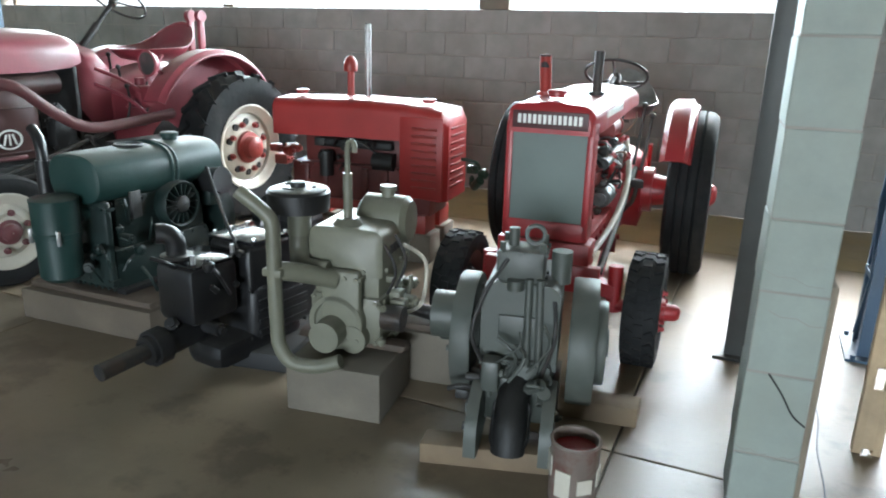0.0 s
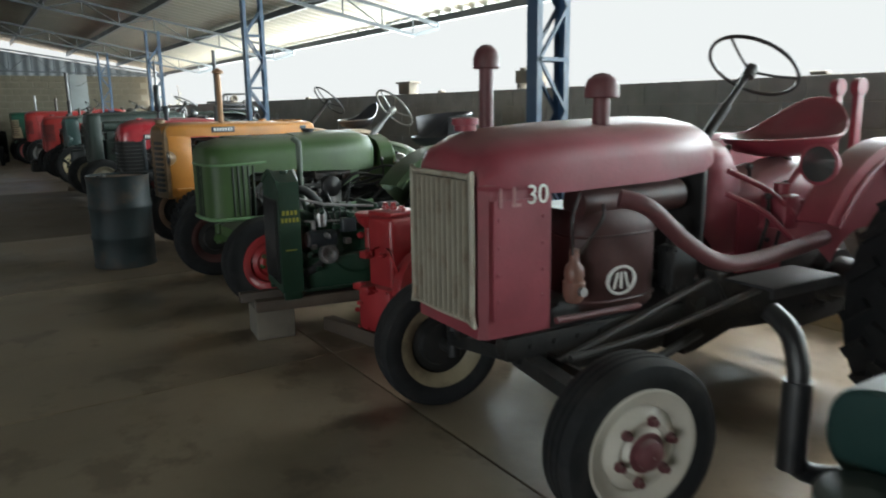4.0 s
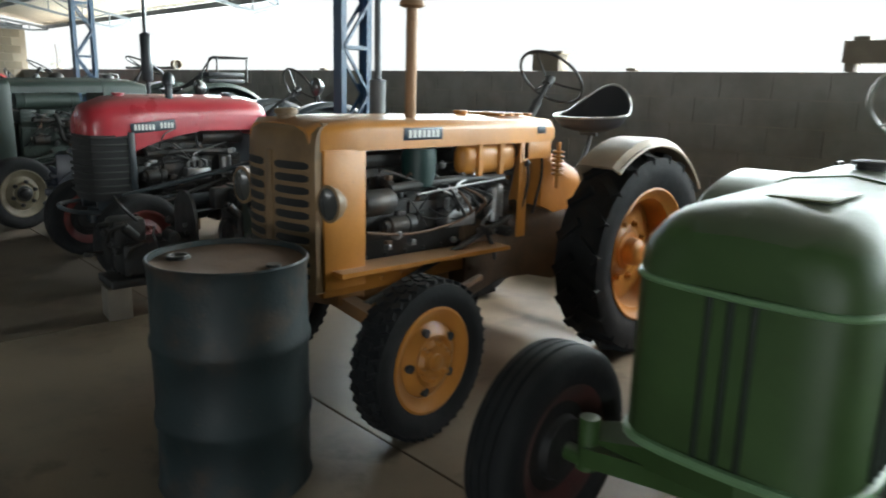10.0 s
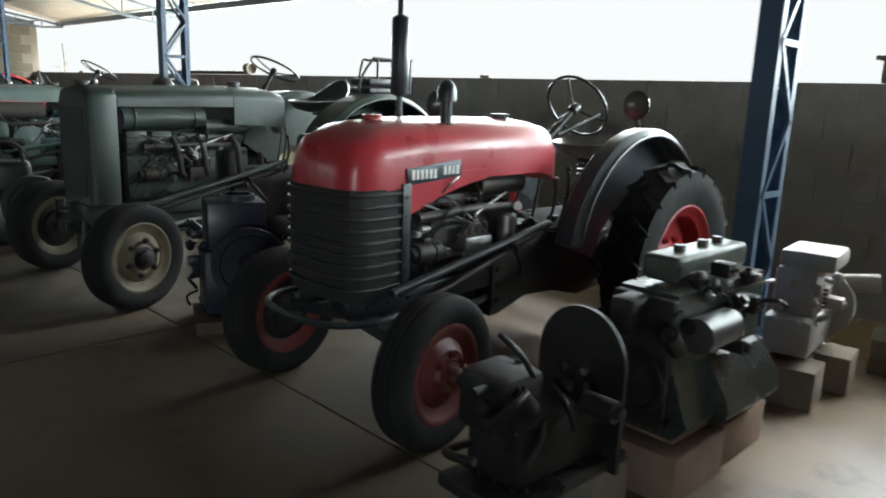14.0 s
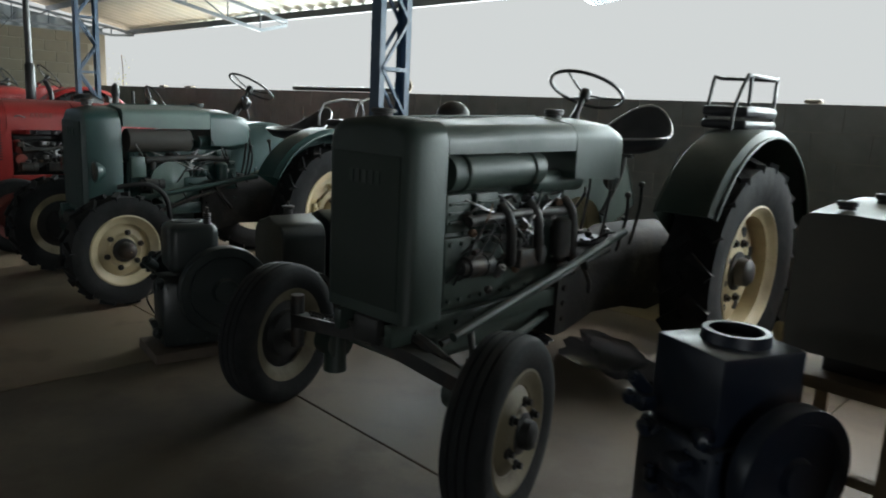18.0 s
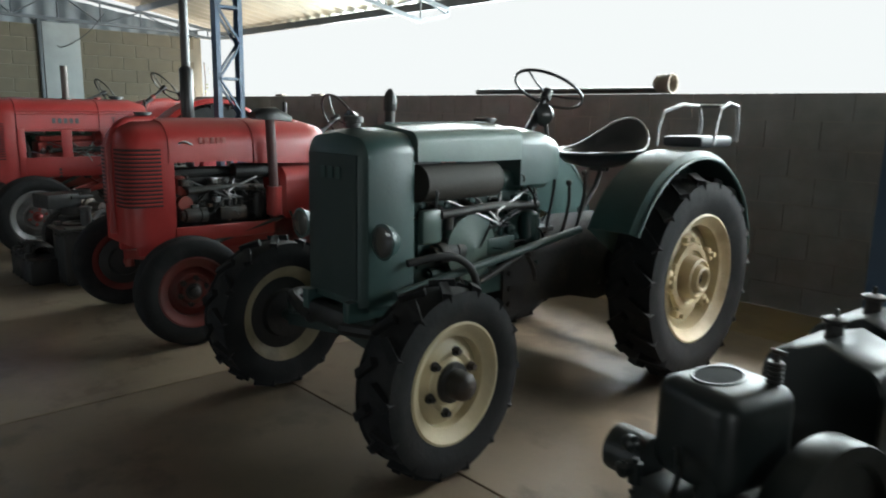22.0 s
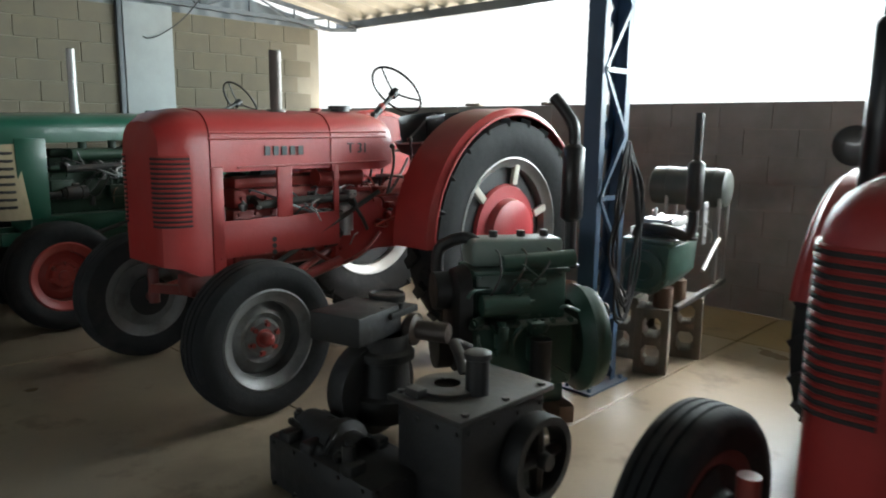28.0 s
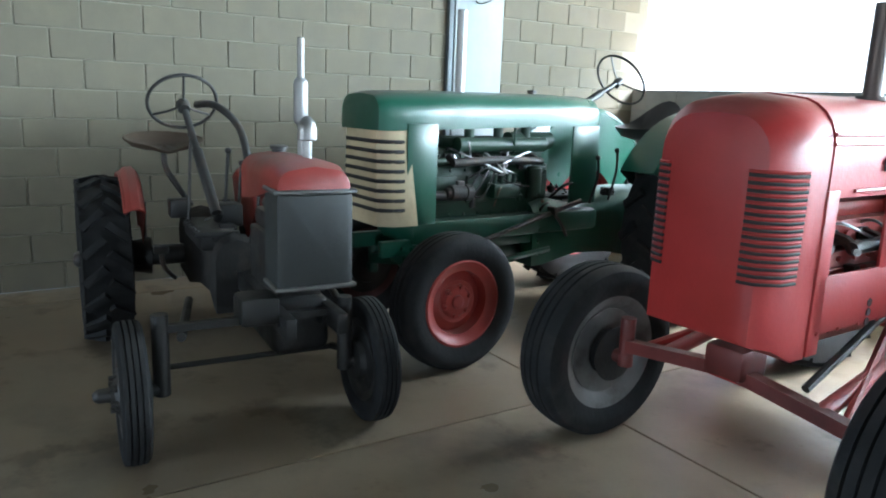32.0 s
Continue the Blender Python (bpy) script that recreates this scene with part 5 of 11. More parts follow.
box(bm, (0.14, 0.12, 0.16), (0.26, 1.36, 0.92), 0.02)
cyl(bm, (0.26, 1.36, 1.0), (0.26, 1.36, 1.05), 0.035)
part("lift_valve", bm, MAROON, t)
bm = B()
tube(bm, [(0.32, 1.5, 0.74), (0.33, 1.55, 0.95), (0.3, 1.62, 1.05)], 0.02, 8, 4)
part("seat_strut", bm, MAROON, t)
steering_wheel(t, (0.02, 1.42, 1.59), 0.215, -38, (0, 1.05, 1.18), IRON, 3, 0.009)
pan_seat(t, (-0.02, 1.76, 1.20), mat("maroon_seat", (0.20, 0.034, 0.048), 0.4, dust=0.3), 0.28, 0.30, 0.40, "pan", MAROON)
for s in (-1, 1):
    fender(t, (s * 0.50, 1.82, 0.57), 0.68, 0.20, 12, 150, MAROON, s)
    lamp(t, (s * 0.52, 1.22, 1.16), 0.085, (0, -1, 0), MAROON, (s * 0.46, 1.4, 1.08))
for dx in (-0.05, 0.06):
    bm = B()
    box(bm, (0.03, 0.055, 0.56), (0.12 + dx, 2.06, 1.22), 0.006)
    cyl(bm, (0.12 + dx - 0.02, 2.06, 1.49), (0.12 + dx + 0.02, 2.06, 1.49), 0.045)
    part("lift_arm", bm, MAROON, t)
for yy in (-0.25, -0.17):
    bm = B()
    m_, d_ = along((-0.56, yy + 0.25, 0.40), (0.56, yy + 0.25, 0.40))
    g = bmesh.ops.create_cube(bm, size=1.0)
    bmesh.ops.transform(bm, matrix=m_ @ Matrix.Diagonal((0.02, 0.05, d_, 1)), verts=g["verts"])
    part("axle_bar", bm, IRON, t)
lettering("30", 0.1, Matrix.Translation((0.253, -0.07, 1.10)) @ SIDE, BARE, t)
bm = B()
for i, hh in enumerate((0.07, 0.07)):
    box(bm, (0.004, 0.012, hh), (0.2525, -0.235 + 0.06 * i, 1.10))
box(bm, (0.004, 0.04, 0.012), (0.2525, -0.165, 1.07))
bar_parts(bm, mat("worn_letter_paint", (0.36, 0.17, 0.17), 0.5), t, "worn_letter")

# ---- meadow green tractor with a rounded hood ----
# near-black green that paints the shade of the nose slots
SLOT_G = mat("slot_shade_green", (0.012, 0.022, 0.012), 0.6, var=0.3, dust=0.1)
S = dict(paint=GREEN_D, under=GREEN_D, platform=True, front_at=(0.0, -0.10), front=dict(r=0.335, w=0.17, ht=0.635, rr=0.20, style="rib", rim=RED_HOT, hub=GREEN_D, hub_r=0.2, disc=0.2, hub_len=0.06), rear=dict(y=1.60, r=0.50, w=0.26, ht=0.66, rr=0.29, rim=RED_HOT, hub=GREEN_D, hub_r=0.3, disc=0.05), frame_z=0.5, axle_up=0.06)
t = tractor("dusty meadow green tractor with rounded hood and red rims", -7.80, 2.52, 1, S)
bm = B()
hood(bm, [(-0.365, 0.13, 0.60, 1.09, 0.07, 0), (-0.355, 0.20, 0.60, 1.145, 0.10, 0.005), (-0.315, 0.248, 0.60, 1.178, 0.13, 0.01), (-0.22, 0.271, 0.60, 1.198, 0.15, 0.015), (-0.09, 0.275, 0.58, 1.203, 0.16, 0.015), (-0.075, 0.275, 0.93, 1.204, 0.16, 0.015), (-0.03, 0.275, 0.955, 1.205, 0.16, 0.015), (0.36, 0.27, 0.955, 1.215, 0.16, 0.015)])
part("hood", bm, GREEN_D, t)
bm = B()
hood(bm, [(0.364, 0.274, 0.94, 1.220, 0.16, 0.015), (0.70, 0.268, 0.93, 1.232, 0.16, 0.015), (0.92, 0.255, 0.92, 1.230, 0.15, 0.015), (1.04, 0.21, 0.93, 1.20, 0.14, 0.01), (1.10, 0.12, 0.98, 1.13, 0.08, 0)])
part("tank_cowl", bm, GREEN_D, t)
# dark bars laid on the closed hood stand for the shade in its slots
for i in range(9):
    bm = B()
    a = -0.2 + 0.05 * i
    box(bm, (0.016, 0.05, 0.42), (a, -0.350 + 1.1 * a * a, 0.82), 0.006)
    part("grille_bar", bm, SLOT_G, t)
for i in range(5):
    bm = B()
    box(bm, (0.05, 0.014, 0.38), (0.258, -0.20 + 0.04 * i, 0.82), 0.005)
    part("grille_bar", bm, SLOT_G, t)
for zz, r_ in ((1.02, 0.009), (0.61, 0.014)):
    bm = B()
    tube(bm, [(0.28, 0.06 if zz > 1 else -0.06, zz + (0.01 if zz > 1 else 0)), (0.28, -0.2, zz), (0.25, -0.31, zz), (0.18, -0.36, zz), (0.0, -0.375, zz), (-0.18, -0.36, zz), (-0.25, -0.31, zz), (-0.28, -0.2, zz)], r_, 8, 3)
    part("trim_rail", bm, mat("pale_green_trim", (0.16, 0.28, 0.14), 0.35), t)
engine_detail(t, 0.15, -0.04, 0.85, 0.5, 0.95, IRON, 8, metal=ALU)
bm = B()
cyl(bm, (0.12, 0.06, 0.80), (0.25, 0.06, 0.80), 0.085)
cyl(bm, (0.25, 0.06, 0.80), (0.268, 0.06, 0.80), 0.05)
part("dynamo_housing", bm, CHROME, t)
pipe(t, "bypass_pipe", [(0.28, 0.27, 0.96), (0.30, 0.31, 0.82), (0.33, 0.39, 0.66), (0.36, 0.52, 0.585), (0.38, 0.68, 0.59), (0.38, 0.82, 0.64)], 0.018, SILVER)
pipe(t, "steering_rod", [(0.3, -0.06, 0.60), (0.39, 0.92, 0.665)], 0.022, mat("pale_green_trim", (0.16, 0.28, 0.14), 0.35))
bm = B()
lathe(bm, [(0.14, 0.004), (0.14, 0.075), (0.17, 0.085), (0.26, 0.085), (0.275, 0.07), (0.285, 0.002)], (0, 0.62, 0.80), "X", 26)
part("oil_bath_filter", bm, BLACK, t)
for k in range(4):
    pipe(t, "hose", [(0.2, 0.72 + 0.04 * k, 0.78), (0.34, 0.80 + 0.06 * k, 0.90 - 0.03 * k), (0.36, 1.02 + 0.05 * k, 0.86), (0.28, 1.28, 0.80 - 0.02 * k)], 0.011, MATTE)
bm = B()
for s in (-1, 1):
    rings = []
    for x_, y0, y1, z0, z1 in ((0.0, -0.22, 0.02, 0.44, 0.56), (0.12, -0.20, 0.02, 0.43, 0.55), (0.30, -0.13, 0.03, 0.39, 0.49), (0.50, -0.08, 0.04, 0.33, 0.42)):
        ym = (y0 + y1) / 2
        rings.append([(s * x_, y0, z0 + 0.01), (s * x_, y1, z0), (s * x_, y1, z1 - 0.01), (s * x_, ym, z1 + 0.012), (s * x_, y0, z1 - 0.03)])
    skin(bm, rings)
part("axle_beam", bm, GREEN_D, t)
pipe(t, "steering_arm", [(0.36, 0.06, 0.62), (0.40, 0.04, 0.55), (0.46, 0.02, 0.46), (0.50, 0.02, 0.40)], 0.014, IRON)
cap(t, (0, 0.55, 1.238), 0.055, 0.028, MATTE)
bm = B()
box(bm, (0.14, 0.24, 0.004), (0.03, -0.02, 1.2165), 0.0015)
part("hood_sticker", bm, mat("faded_olive_film", (0.16, 0.17, 0.075), 0.5, var=0.25, stain=(0.09, 0.13, 0.05), stain_amt=0.6, stain_scale=8), t)
bm = B()
hood(bm, [(1.12, 0.20, 0.78, 1.17, 0.16, 0.02), (1.24, 0.22, 0.72, 1.18, 0.18, 0.02), (1.30, 0.18, 0.72, 1.10, 0.16, 0.0)])
part("dash_panel", bm, GREEN_D, t)
steering_wheel(t, (-0.05, 1.42, 1.42), 0.205, -50, (-0.03, 1.10, 1.12), SILVER, 3)
pan_seat(t, (0.02, 1.86, 1.12), LEATHER, 0.26, 0.25, 0.40, "tub")
# dusty fender green is paled for the sky's reflection, painted into the colour
for s in (-1, 1):
    fender(t, (s * 0.635, 1.53, 0.335), 0.775, 0.34, 11, 141, mat("sky_pale_green", (0.075, 0.115, 0.060), 0.42, dust=0.3), s)
    pipe(t, "fender_bracket", [(s * 0.50, 1.98, 0.97), (s * 0.50, 1.98, 1.14), (s * 0.50, 2.06, 1.14), (s * 0.50, 2.06, 0.90)], 0.008, IRON, smooth=0)
bm = B()
tube(bm, [(0.3, 0.9, 0.62), (0.33, 1.2, 0.85), (0.3, 1.5, 0.9), (0.32, 1.75, 0.82)], 0.014, 8, 5)
part("hose", bm, MATTE, t)
bm = B()
tube(bm, [(0.25, 0.95, 0.9), (0.36, 1.1, 0.95), (0.3, 1.4, 0.85)], 0.009, 8, 5)
part("hose", bm, MATTE, t)
bm = B()
ball(bm, (0.3, 1.25, 0.98), 0.07, (1, 0.9, 0.9))
cyl(bm, (0.24, 1.3, 0.84), (0.34, 1.3, 0.84), 0.06)
part("horn", bm, CHROME, t)

# ---- orange tractor with a slatted grille ----
S = dict(paint=ORANGE, gear_m=mat("brown_orange_grime", (0.085, 0.052, 0.028), 0.75, var=0.35, scale=7, bump=0.4, stain=(0.03, 0.022, 0.016), stain_amt=0.5, stain_scale=5), under=mat("grimy_orange", (0.20, 0.095, 0.03), 0.55, var=0.3, dust=0.3, stain=(0.08, 0.05, 0.03), stain_amt=0.6), steer=5, front_at=(0.07, 0.02), front=dict(r=0.345, w=0.165, ht=0.58, rr=0.215, style="block", rim=ORANGE, hub=ORANGE, hub_r=0.2, slots=5, lugs=40, hub_len=0.03), rear=dict(y=1.63, r=0.57, w=0.28, ht=0.64, rr=0.36, rim=ORANGE, hub=ORANGE, hub_r=0.26, disc=-0.2), frame_z=0.56, platform=False)
t = tractor("dusty orange tractor with slatted grille and open engine side", -9.88, 2.56, 0, S)
bm = B()
hood(bm, [(-0.245, 0.235, 1.17, 1.27, 0.06, 0.012), (-0.2, 0.268, 1.17, 1.292, 0.06, 0.015), (0.0, 0.275, 1.17, 1.30, 0.05, 0.015), (1.32, 0.275, 1.17, 1.29, 0.05, 0.015), (1.36, 0.26, 1.19, 1.27, 0.05, 0.01)])
part("hood", bm, ORANGE, t)
for s in (-1, 1):
    bm = B()
    box(bm, (0.012, 0.22, 0.60), (s * 0.268, -0.09, 0.88), 0.005)
    part("side_panel", bm, ORANGE, t)
    bm = B()
    box(bm, (0.012, 0.07, 0.52), (s * 0.268, 1.09, 0.92), 0.005)
    box(bm, (0.012, 0.24, 0.10), (s * 0.268, 1.20, 1.13), 0.005)
    part("side_post", bm, ORANGE, t)
    bm = B()
    m_, d_ = along((s * 0.266, -0.16, 0.655), (s * 0.266, 0.92, 0.635))
    g = bmesh.ops.create_cube(bm, size=1.0)
    bmesh.ops.transform(bm, matrix=m_ @ Matrix.Diagonal((0.16, 0.02, d_, 1)), verts=g["verts"])
    part("side_rail", bm, ORANGE, t)
# dusty nose paint, browner than the hood because its shade is in the colour
GR = mat("dusty_shaded_orange", (0.205, 0.125, 0.058), 0.55, var=0.2, dust=0.25, stain=(0.10, 0.065, 0.035), stain_amt=0.5, stain_scale=4)


def nose_y(x):
    return -0.290 + 0.055 * (abs(x) / 0.262) ** 2.6


bm = B()
cols = [-0.262 + 0.524 * k / 20 for k in range(21)]
rings = []
for zz, back in ((0.57, 0.0), (1.13, 0.0), (1.20, 0.003), (1.245, 0.014), (1.272, 0.036), (1.288, 0.075)):
    rings.append([(x * (1 - 0.25 * back), nose_y(x) + back, zz) for x in cols] + [(x * (1 - 0.25 * back), -0.19, zz) for x in reversed(cols)])
skin(bm, rings)
g_o = part("grille", bm, GR, t, "brown-orange pressed nose with dark slots")
bm = B()
box(bm, (0.055, 0.014, 0.60), (0, -0.289, 0.87), 0.006)
part("centre_rib", bm, GR, g_o)
# dark strips on the closed shell draw the shade inside its slots
for i in range(10):
    zz = 0.645 + 0.052 * i
    for s in (-1, 1):
        for name, dz, hh, dy, mm in (("grille_slot", 0.0, 0.033, 0.0015, SOOT), ("slot_lip", -0.021, 0.008, 0.005, GR)):
            bm = B()
            rings = []
            for k in range(9):
                x = s * (0.044 + 0.192 * k / 8)
                h = hh * (0.55 if k in (0, 8) else 1.0) / 2
                y = nose_y(x) - dy
                rings.append([(x, y, zz + dz - h), (x, y, zz + dz + h), (x, y + 0.012, zz + dz + h), (x, y + 0.012, zz + dz - h)])
            skin(bm, rings)
            part(name, bm, mm, g_o)
engine_detail(t, 0.15, 0.05, 1.15, 0.62, 1.17, IRON, 11, metal=STEEL)
bm = B()
box(bm, (0.10, 0.42, 0.16), (0.20, 0.86, 1.095), 0.05, seg=3)
box(bm, (0.02, 0.03, 0.165), (0.252, 0.76, 1.095))
box(bm, (0.02, 0.03, 0.165), (0.252, 0.92, 1.095))
part("fuel_tank", bm, ORANGE, t)
bm = B()
lathe(bm, [(0.96, 0.03), (0.98, 0.075), (1.10, 0.085), (1.16, 0.08), (1.17, 0.01)], (0.17, 0.42, 0), "Z", 24)
part("air_bowl", bm, GREEN_T, t, "dark teal air filter bowl")
bm = B()
lathe(bm, [(-0.09, 0.004), (-0.09, 0.055), (-0.07, 0.06), (0.07, 0.06), (0.09, 0.045), (0.09, 0.004)], (0.22, 0.12, 0.93), "Y", 24)
part("starter_dynamo", bm, IRON, t)
for k in range(5):
    pipe(t, "spark_lead", [(0.15, 0.62, 0.98), (0.26, 0.58 + 0.05 * k, 0.93), (0.275, 0.64 + 0.05 * k, 0.83 + 0.015 * k), (0.18, 0.72 + 0.03 * k, 0.80)], 0.007, RUST if k % 2 else MATTE)
pipe(t, "throttle_rod", [(0.24, 0.35, 0.95), (0.26, 0.95, 0.99)], 0.006, STEEL, smooth=0)
pipe(t, "copper_line", [(0.24, 0.05, 0.80), (0.26, 0.3, 0.77), (0.25, 0.6, 0.79), (0.24, 0.8, 0.86)], 0.007, RUST)
stack(t, 0.16, 0.37, 1.28, 1.80, 0.026, None, mat("tan_rust", (0.30, 0.17, 0.09), 0.6, 0.2, var=0.3, spots=0.3))
bm = B()
lathe(bm, [(1.79, 0.03), (1.80, 0.06), (1.82, 0.055), (1.85, 0.01)], (0.16, 0.37, 0), "Z", 18)
part("rain_cap", bm, mat("tan_rust", (0.30, 0.17, 0.09), 0.6), t)
mp = mat("blued_steel", (0.10, 0.105, 0.11), 0.5, 0.4, var=0.25, spots=0.2)
pipe(t, "tail_pipe", [(-0.17, 0.44, 1.28), (-0.17, 0.44, 2.05)], 0.018, mp, smooth=0)
bm = B()
lathe(bm, [(1.29, 0.02), (1.295, 0.04), (1.47, 0.04), (1.475, 0.02)], (-0.17, 0.44, 0), "Z", 22)
part("muffler", bm, mp, t)
cap(t, (0.0, 0.87, 1.305), 0.04, 0.025, ORANGE)
cap(t, (0.0, -0.2, 1.295), 0.05, 0.045, GR)
for i in range(4):
    bm = B()
    box(bm, (0.30, 0.035, 0.014), (0.02, 1.02 + 0.075 * i, 1.312), 0.005)
    part("vent_rib", bm, ORANGE, t)
lamp(t, (0.345, -0.22, 0.97), 0.075, (0, -1, 0), GR, (0.27, -0.15, 0.95))
lamp(t, (-0.345, -0.22, 0.97), 0.085, (0, -1, 0), GR, (-0.27, -0.15, 0.95))
bm = B()
hood(bm, [(1.34, 0.2, 0.8, 1.2, 0.12, 0.02), (1.45, 0.22, 0.75, 1.12, 0.14, 0.02), (1.75, 0.2, 0.7, 1.0, 0.14, 0.02)])
part("gear_cover", bm, ORANGE, t)
bm = B()
for i in range(6):
    torus(bm, (0.25, 1.42, 0.98 + 0.025 * i), 0.03, 0.007, None, 14, 5)
cyl(bm, (0.25, 1.42, 0.9), (0.25, 1.42, 1.16), 0.012)
part("spring", bm, ORANGE, t)
steering_wheel(t, (-0.05, 1.70, 1.52), 0.21, -45, (0, 1.38, 1.2), MATTE)
pan_seat(t, (0.05, 2.02, 1.25), LEATHER, 0.24, 0.22, 0.4, "pan", STEEL)
DUSTY = mat("dusty_orange", (0.36, 0.27, 0.19), 0.5, var=0.25, scale=6, dust=0.4, stain=(0.25, 0.15, 0.07), stain_amt=0.4)
for s in (-1, 1):
    fender(t, (s * 0.61, 1.65, 0.56), 0.645, 0.27, 34, 128, DUSTY, s)
bm = B()
box(bm, (0.005, 0.24, 0.055), (0.277, 0.35, 1.235), 0.003)
badge = part("name_plate", bm, BADGE_B, t)
bm = B()
bars_word(bm, (0.281, 0.35, 1.235), 0.2, 0.034, 7)
bar_parts(bm, BARE, badge)
bm = B()
box(bm, (0.005, 0.07, 0.04), (0.277, 1.22, 1.235), 0.003)
part("rear_plate", bm, BADGE_B, t)

# ---- red and black tractor with a tall muffler ----
DARK = mat("dark_blue_grey_paint", (0.022, 0.028, 0.033), 0.36, var=0.25, dust=0.08)
S = dict(paint=RED_K, under=DARK, body=DARK, steer=6, front=dict(r=0.325, w=0.155, ht=0.555, rr=0.20, style="rib", rim=GRIMY_SHADE_R, hub=GRIMY_SHADE_R, hub_r=0.24, hub_len=0.07), rear=dict(y=1.70, r=0.56, w=0.23, ht=0.69, rr=0.33, rim=RED_HOT, hub=RED_HOT, hub_r=0.25, disc=-0.1), frame_z=0.52, axle_m=DARK)
t = tractor("red topped black tractor with ribbed grille and red rims", -12.82, 2.63, 0, S)
bm = B()
hood(bm, [(-0.20, 0.12, 1.03, 1.12, 0.08, 0.0), (-0.185, 0.19, 1.03, 1.19, 0.12, 0.01), (-0.14, 0.23, 1.03, 1.25, 0.13, 0.015), (-0.02, 0.25, 1.03, 1.295, 0.13, 0.02), (0.2, 0.255, 1.05, 1.31, 0.13, 0.02), (0.6, 0.255, 1.06, 1.315, 0.13, 0.02), (1.05, 0.25, 1.06, 1.31, 0.13, 0.02), (1.18, 0.235, 1.03, 1.295, 0.13, 0.015), (1.25, 0.20, 1.0, 1.25, 0.12, 0.01), (1.29, 0.12, 1.04, 1.18, 0.08, 0)])
part("hood", bm, RED_K, t)
for s in (-1, 1):
    bm = B()
    skin(bm, [[(s * x_, y_, z_) for x_, z_ in ((0.250, 1.10), (0.259, 1.10), (0.259, zb), (0.250, zb))] for y_, zb in ((0.115, 0.92), (0.20, 0.955), (0.32, 0.995), (0.46, 1.03), (0.62, 1.055))])
    part("hood_skirt", bm, RED_K, t)
bm = B()
rings = []
for zz, k in ((0.56, 0.95), (0.60, 1.0), (1.04, 1.0)):
    rings.append([(0.25 * k, 0.10, zz), (0.25 * k, -0.12, zz), (0.21 * k, -0.18 * k, zz), (0.1, -0.21 * k, zz), (-0.1, -0.21 * k, zz), (-0.21 * k, -0.18 * k, zz), (-0.25 * k, -0.12, zz), (-0.25 * k, 0.10, zz)])
skin(bm, rings)
g_s = part("grille", bm, MATTE, t)
for i in range(9):
    bm = B()
    zz = 0.62 + 0.05 * i
    tube(bm, [(0.254, 0.09, zz), (0.254, -0.12, zz), (0.215, -0.188, zz), (0.1, -0.218, zz), (-0.1, -0.218, zz), (-0.215, -0.188, zz), (-0.254, -0.12, zz), (-0.254, 0.09, zz)], 0.008, 6, 2)
    part("grille_bar", bm, mat("dull_black_bar", (0.020, 0.022, 0.020), 0.6, var=0.3, dust=0.08), g_s)
bm = B()
box(bm, (0.014, 0.05, 0.5), (0.258, 0.09, 0.81), 0.004)
bolts(bm, [(0.262, 0.09, 0.6 + 0.08 * i) for i in range(6)], 0.009, 0.006)
part("grille_edge", bm, DARK, g_s)
bm = B()
tube(bm, [(0.3, 0.02, 0.5), (0.32, -0.15, 0.5), (0.22, -0.3, 0.5), (0, -0.34, 0.5), (-0.22, -0.3, 0.5), (-0.32, -0.15, 0.5), (-0.3, 0.02, 0.5)], 0.016, 8, 4)
part("bumper", bm, DARK, t)
engine_detail(t, 0.14, 0.08, 1.05, 0.55, 1.06, IRON, 21, metal=STEEL)
stack(t, -0.14, 0.40, 1.29, 2.12, 0.016, (1.42, 1.80, 0.043), DARK)
mushroom(t, 0.14, 0.44, 1.29, 1.46, 0.028, 0.045, DARK)
cap(t, (0, 0.11, 1.315), 0.045, 0.025, RED_K)
cap(t, (0, 1.0, 1.325), 0.05, 0.025, DARK)
steering_wheel(t, (0.02, 1.70, 1.40), 0.20, -58, (0.0, 1.35, 1.15), BLACK, 3)
pipe(t, "side_rod", [(0.30, -0.02, 0.60), (0.33, 1.05, 0.80)], 0.02, DARK)
pipe(t, "choke_rod", [(0.24, 1.2, 1.25), (0.27, 1.55, 1.36)], 0.008, BLACK)
bm = B()
for i in range(7):
    torus(bm, (0.0, 1.85, 0.86 + 0.03 * i), 0.035, 0.008, None, 14, 5)
part("seat_coil", bm, IRON, t)
pan_seat(t, (0.0, 1.90, 1.14), STEEL, 0.23, 0.21, 0.3)
for s in (-1, 1):
    fender(t, (s * 0.485, 1.68, 0.57), 0.725, 0.15, 48, 168, DARK, s, drop=0.1)
lamp(t, (0.50, 1.55, 1.42), 0.075, (0, -1, 0), BLACK, (0.50, 1.58, 1.30))
lamp(t, (-0.42, 0.95, 1.38), 0.075, (0, -1, 0), BLACK, (-0.42, 1.0, 1.2))
bm = B()
box(bm, (0.006, 0.34, 0.075), (0.2585, 0.26, 1.10), 0.003, (5, 0, 0))
badge = part("name_plate", bm, BADGE_B, t)
bm = B()
bars_word(bm, (0.263, 0.19, 1.095), 0.16, 0.042, 6)
bars_word(bm, (0.263, 0.36, 1.107), 0.11, 0.042, 4)
bar_parts(bm, BARE, badge)
bm = B()
box(bm, (0.42, 0.22, 0.02), (0.05, 1.40, 0.70), 0.006)
for i in range(6):
    box(bm, (0.42, 0.006, 0.012), (0.05, 1.31 + 0.033 * i, 0.712))
part("chequer_plate", bm, IRON, t)

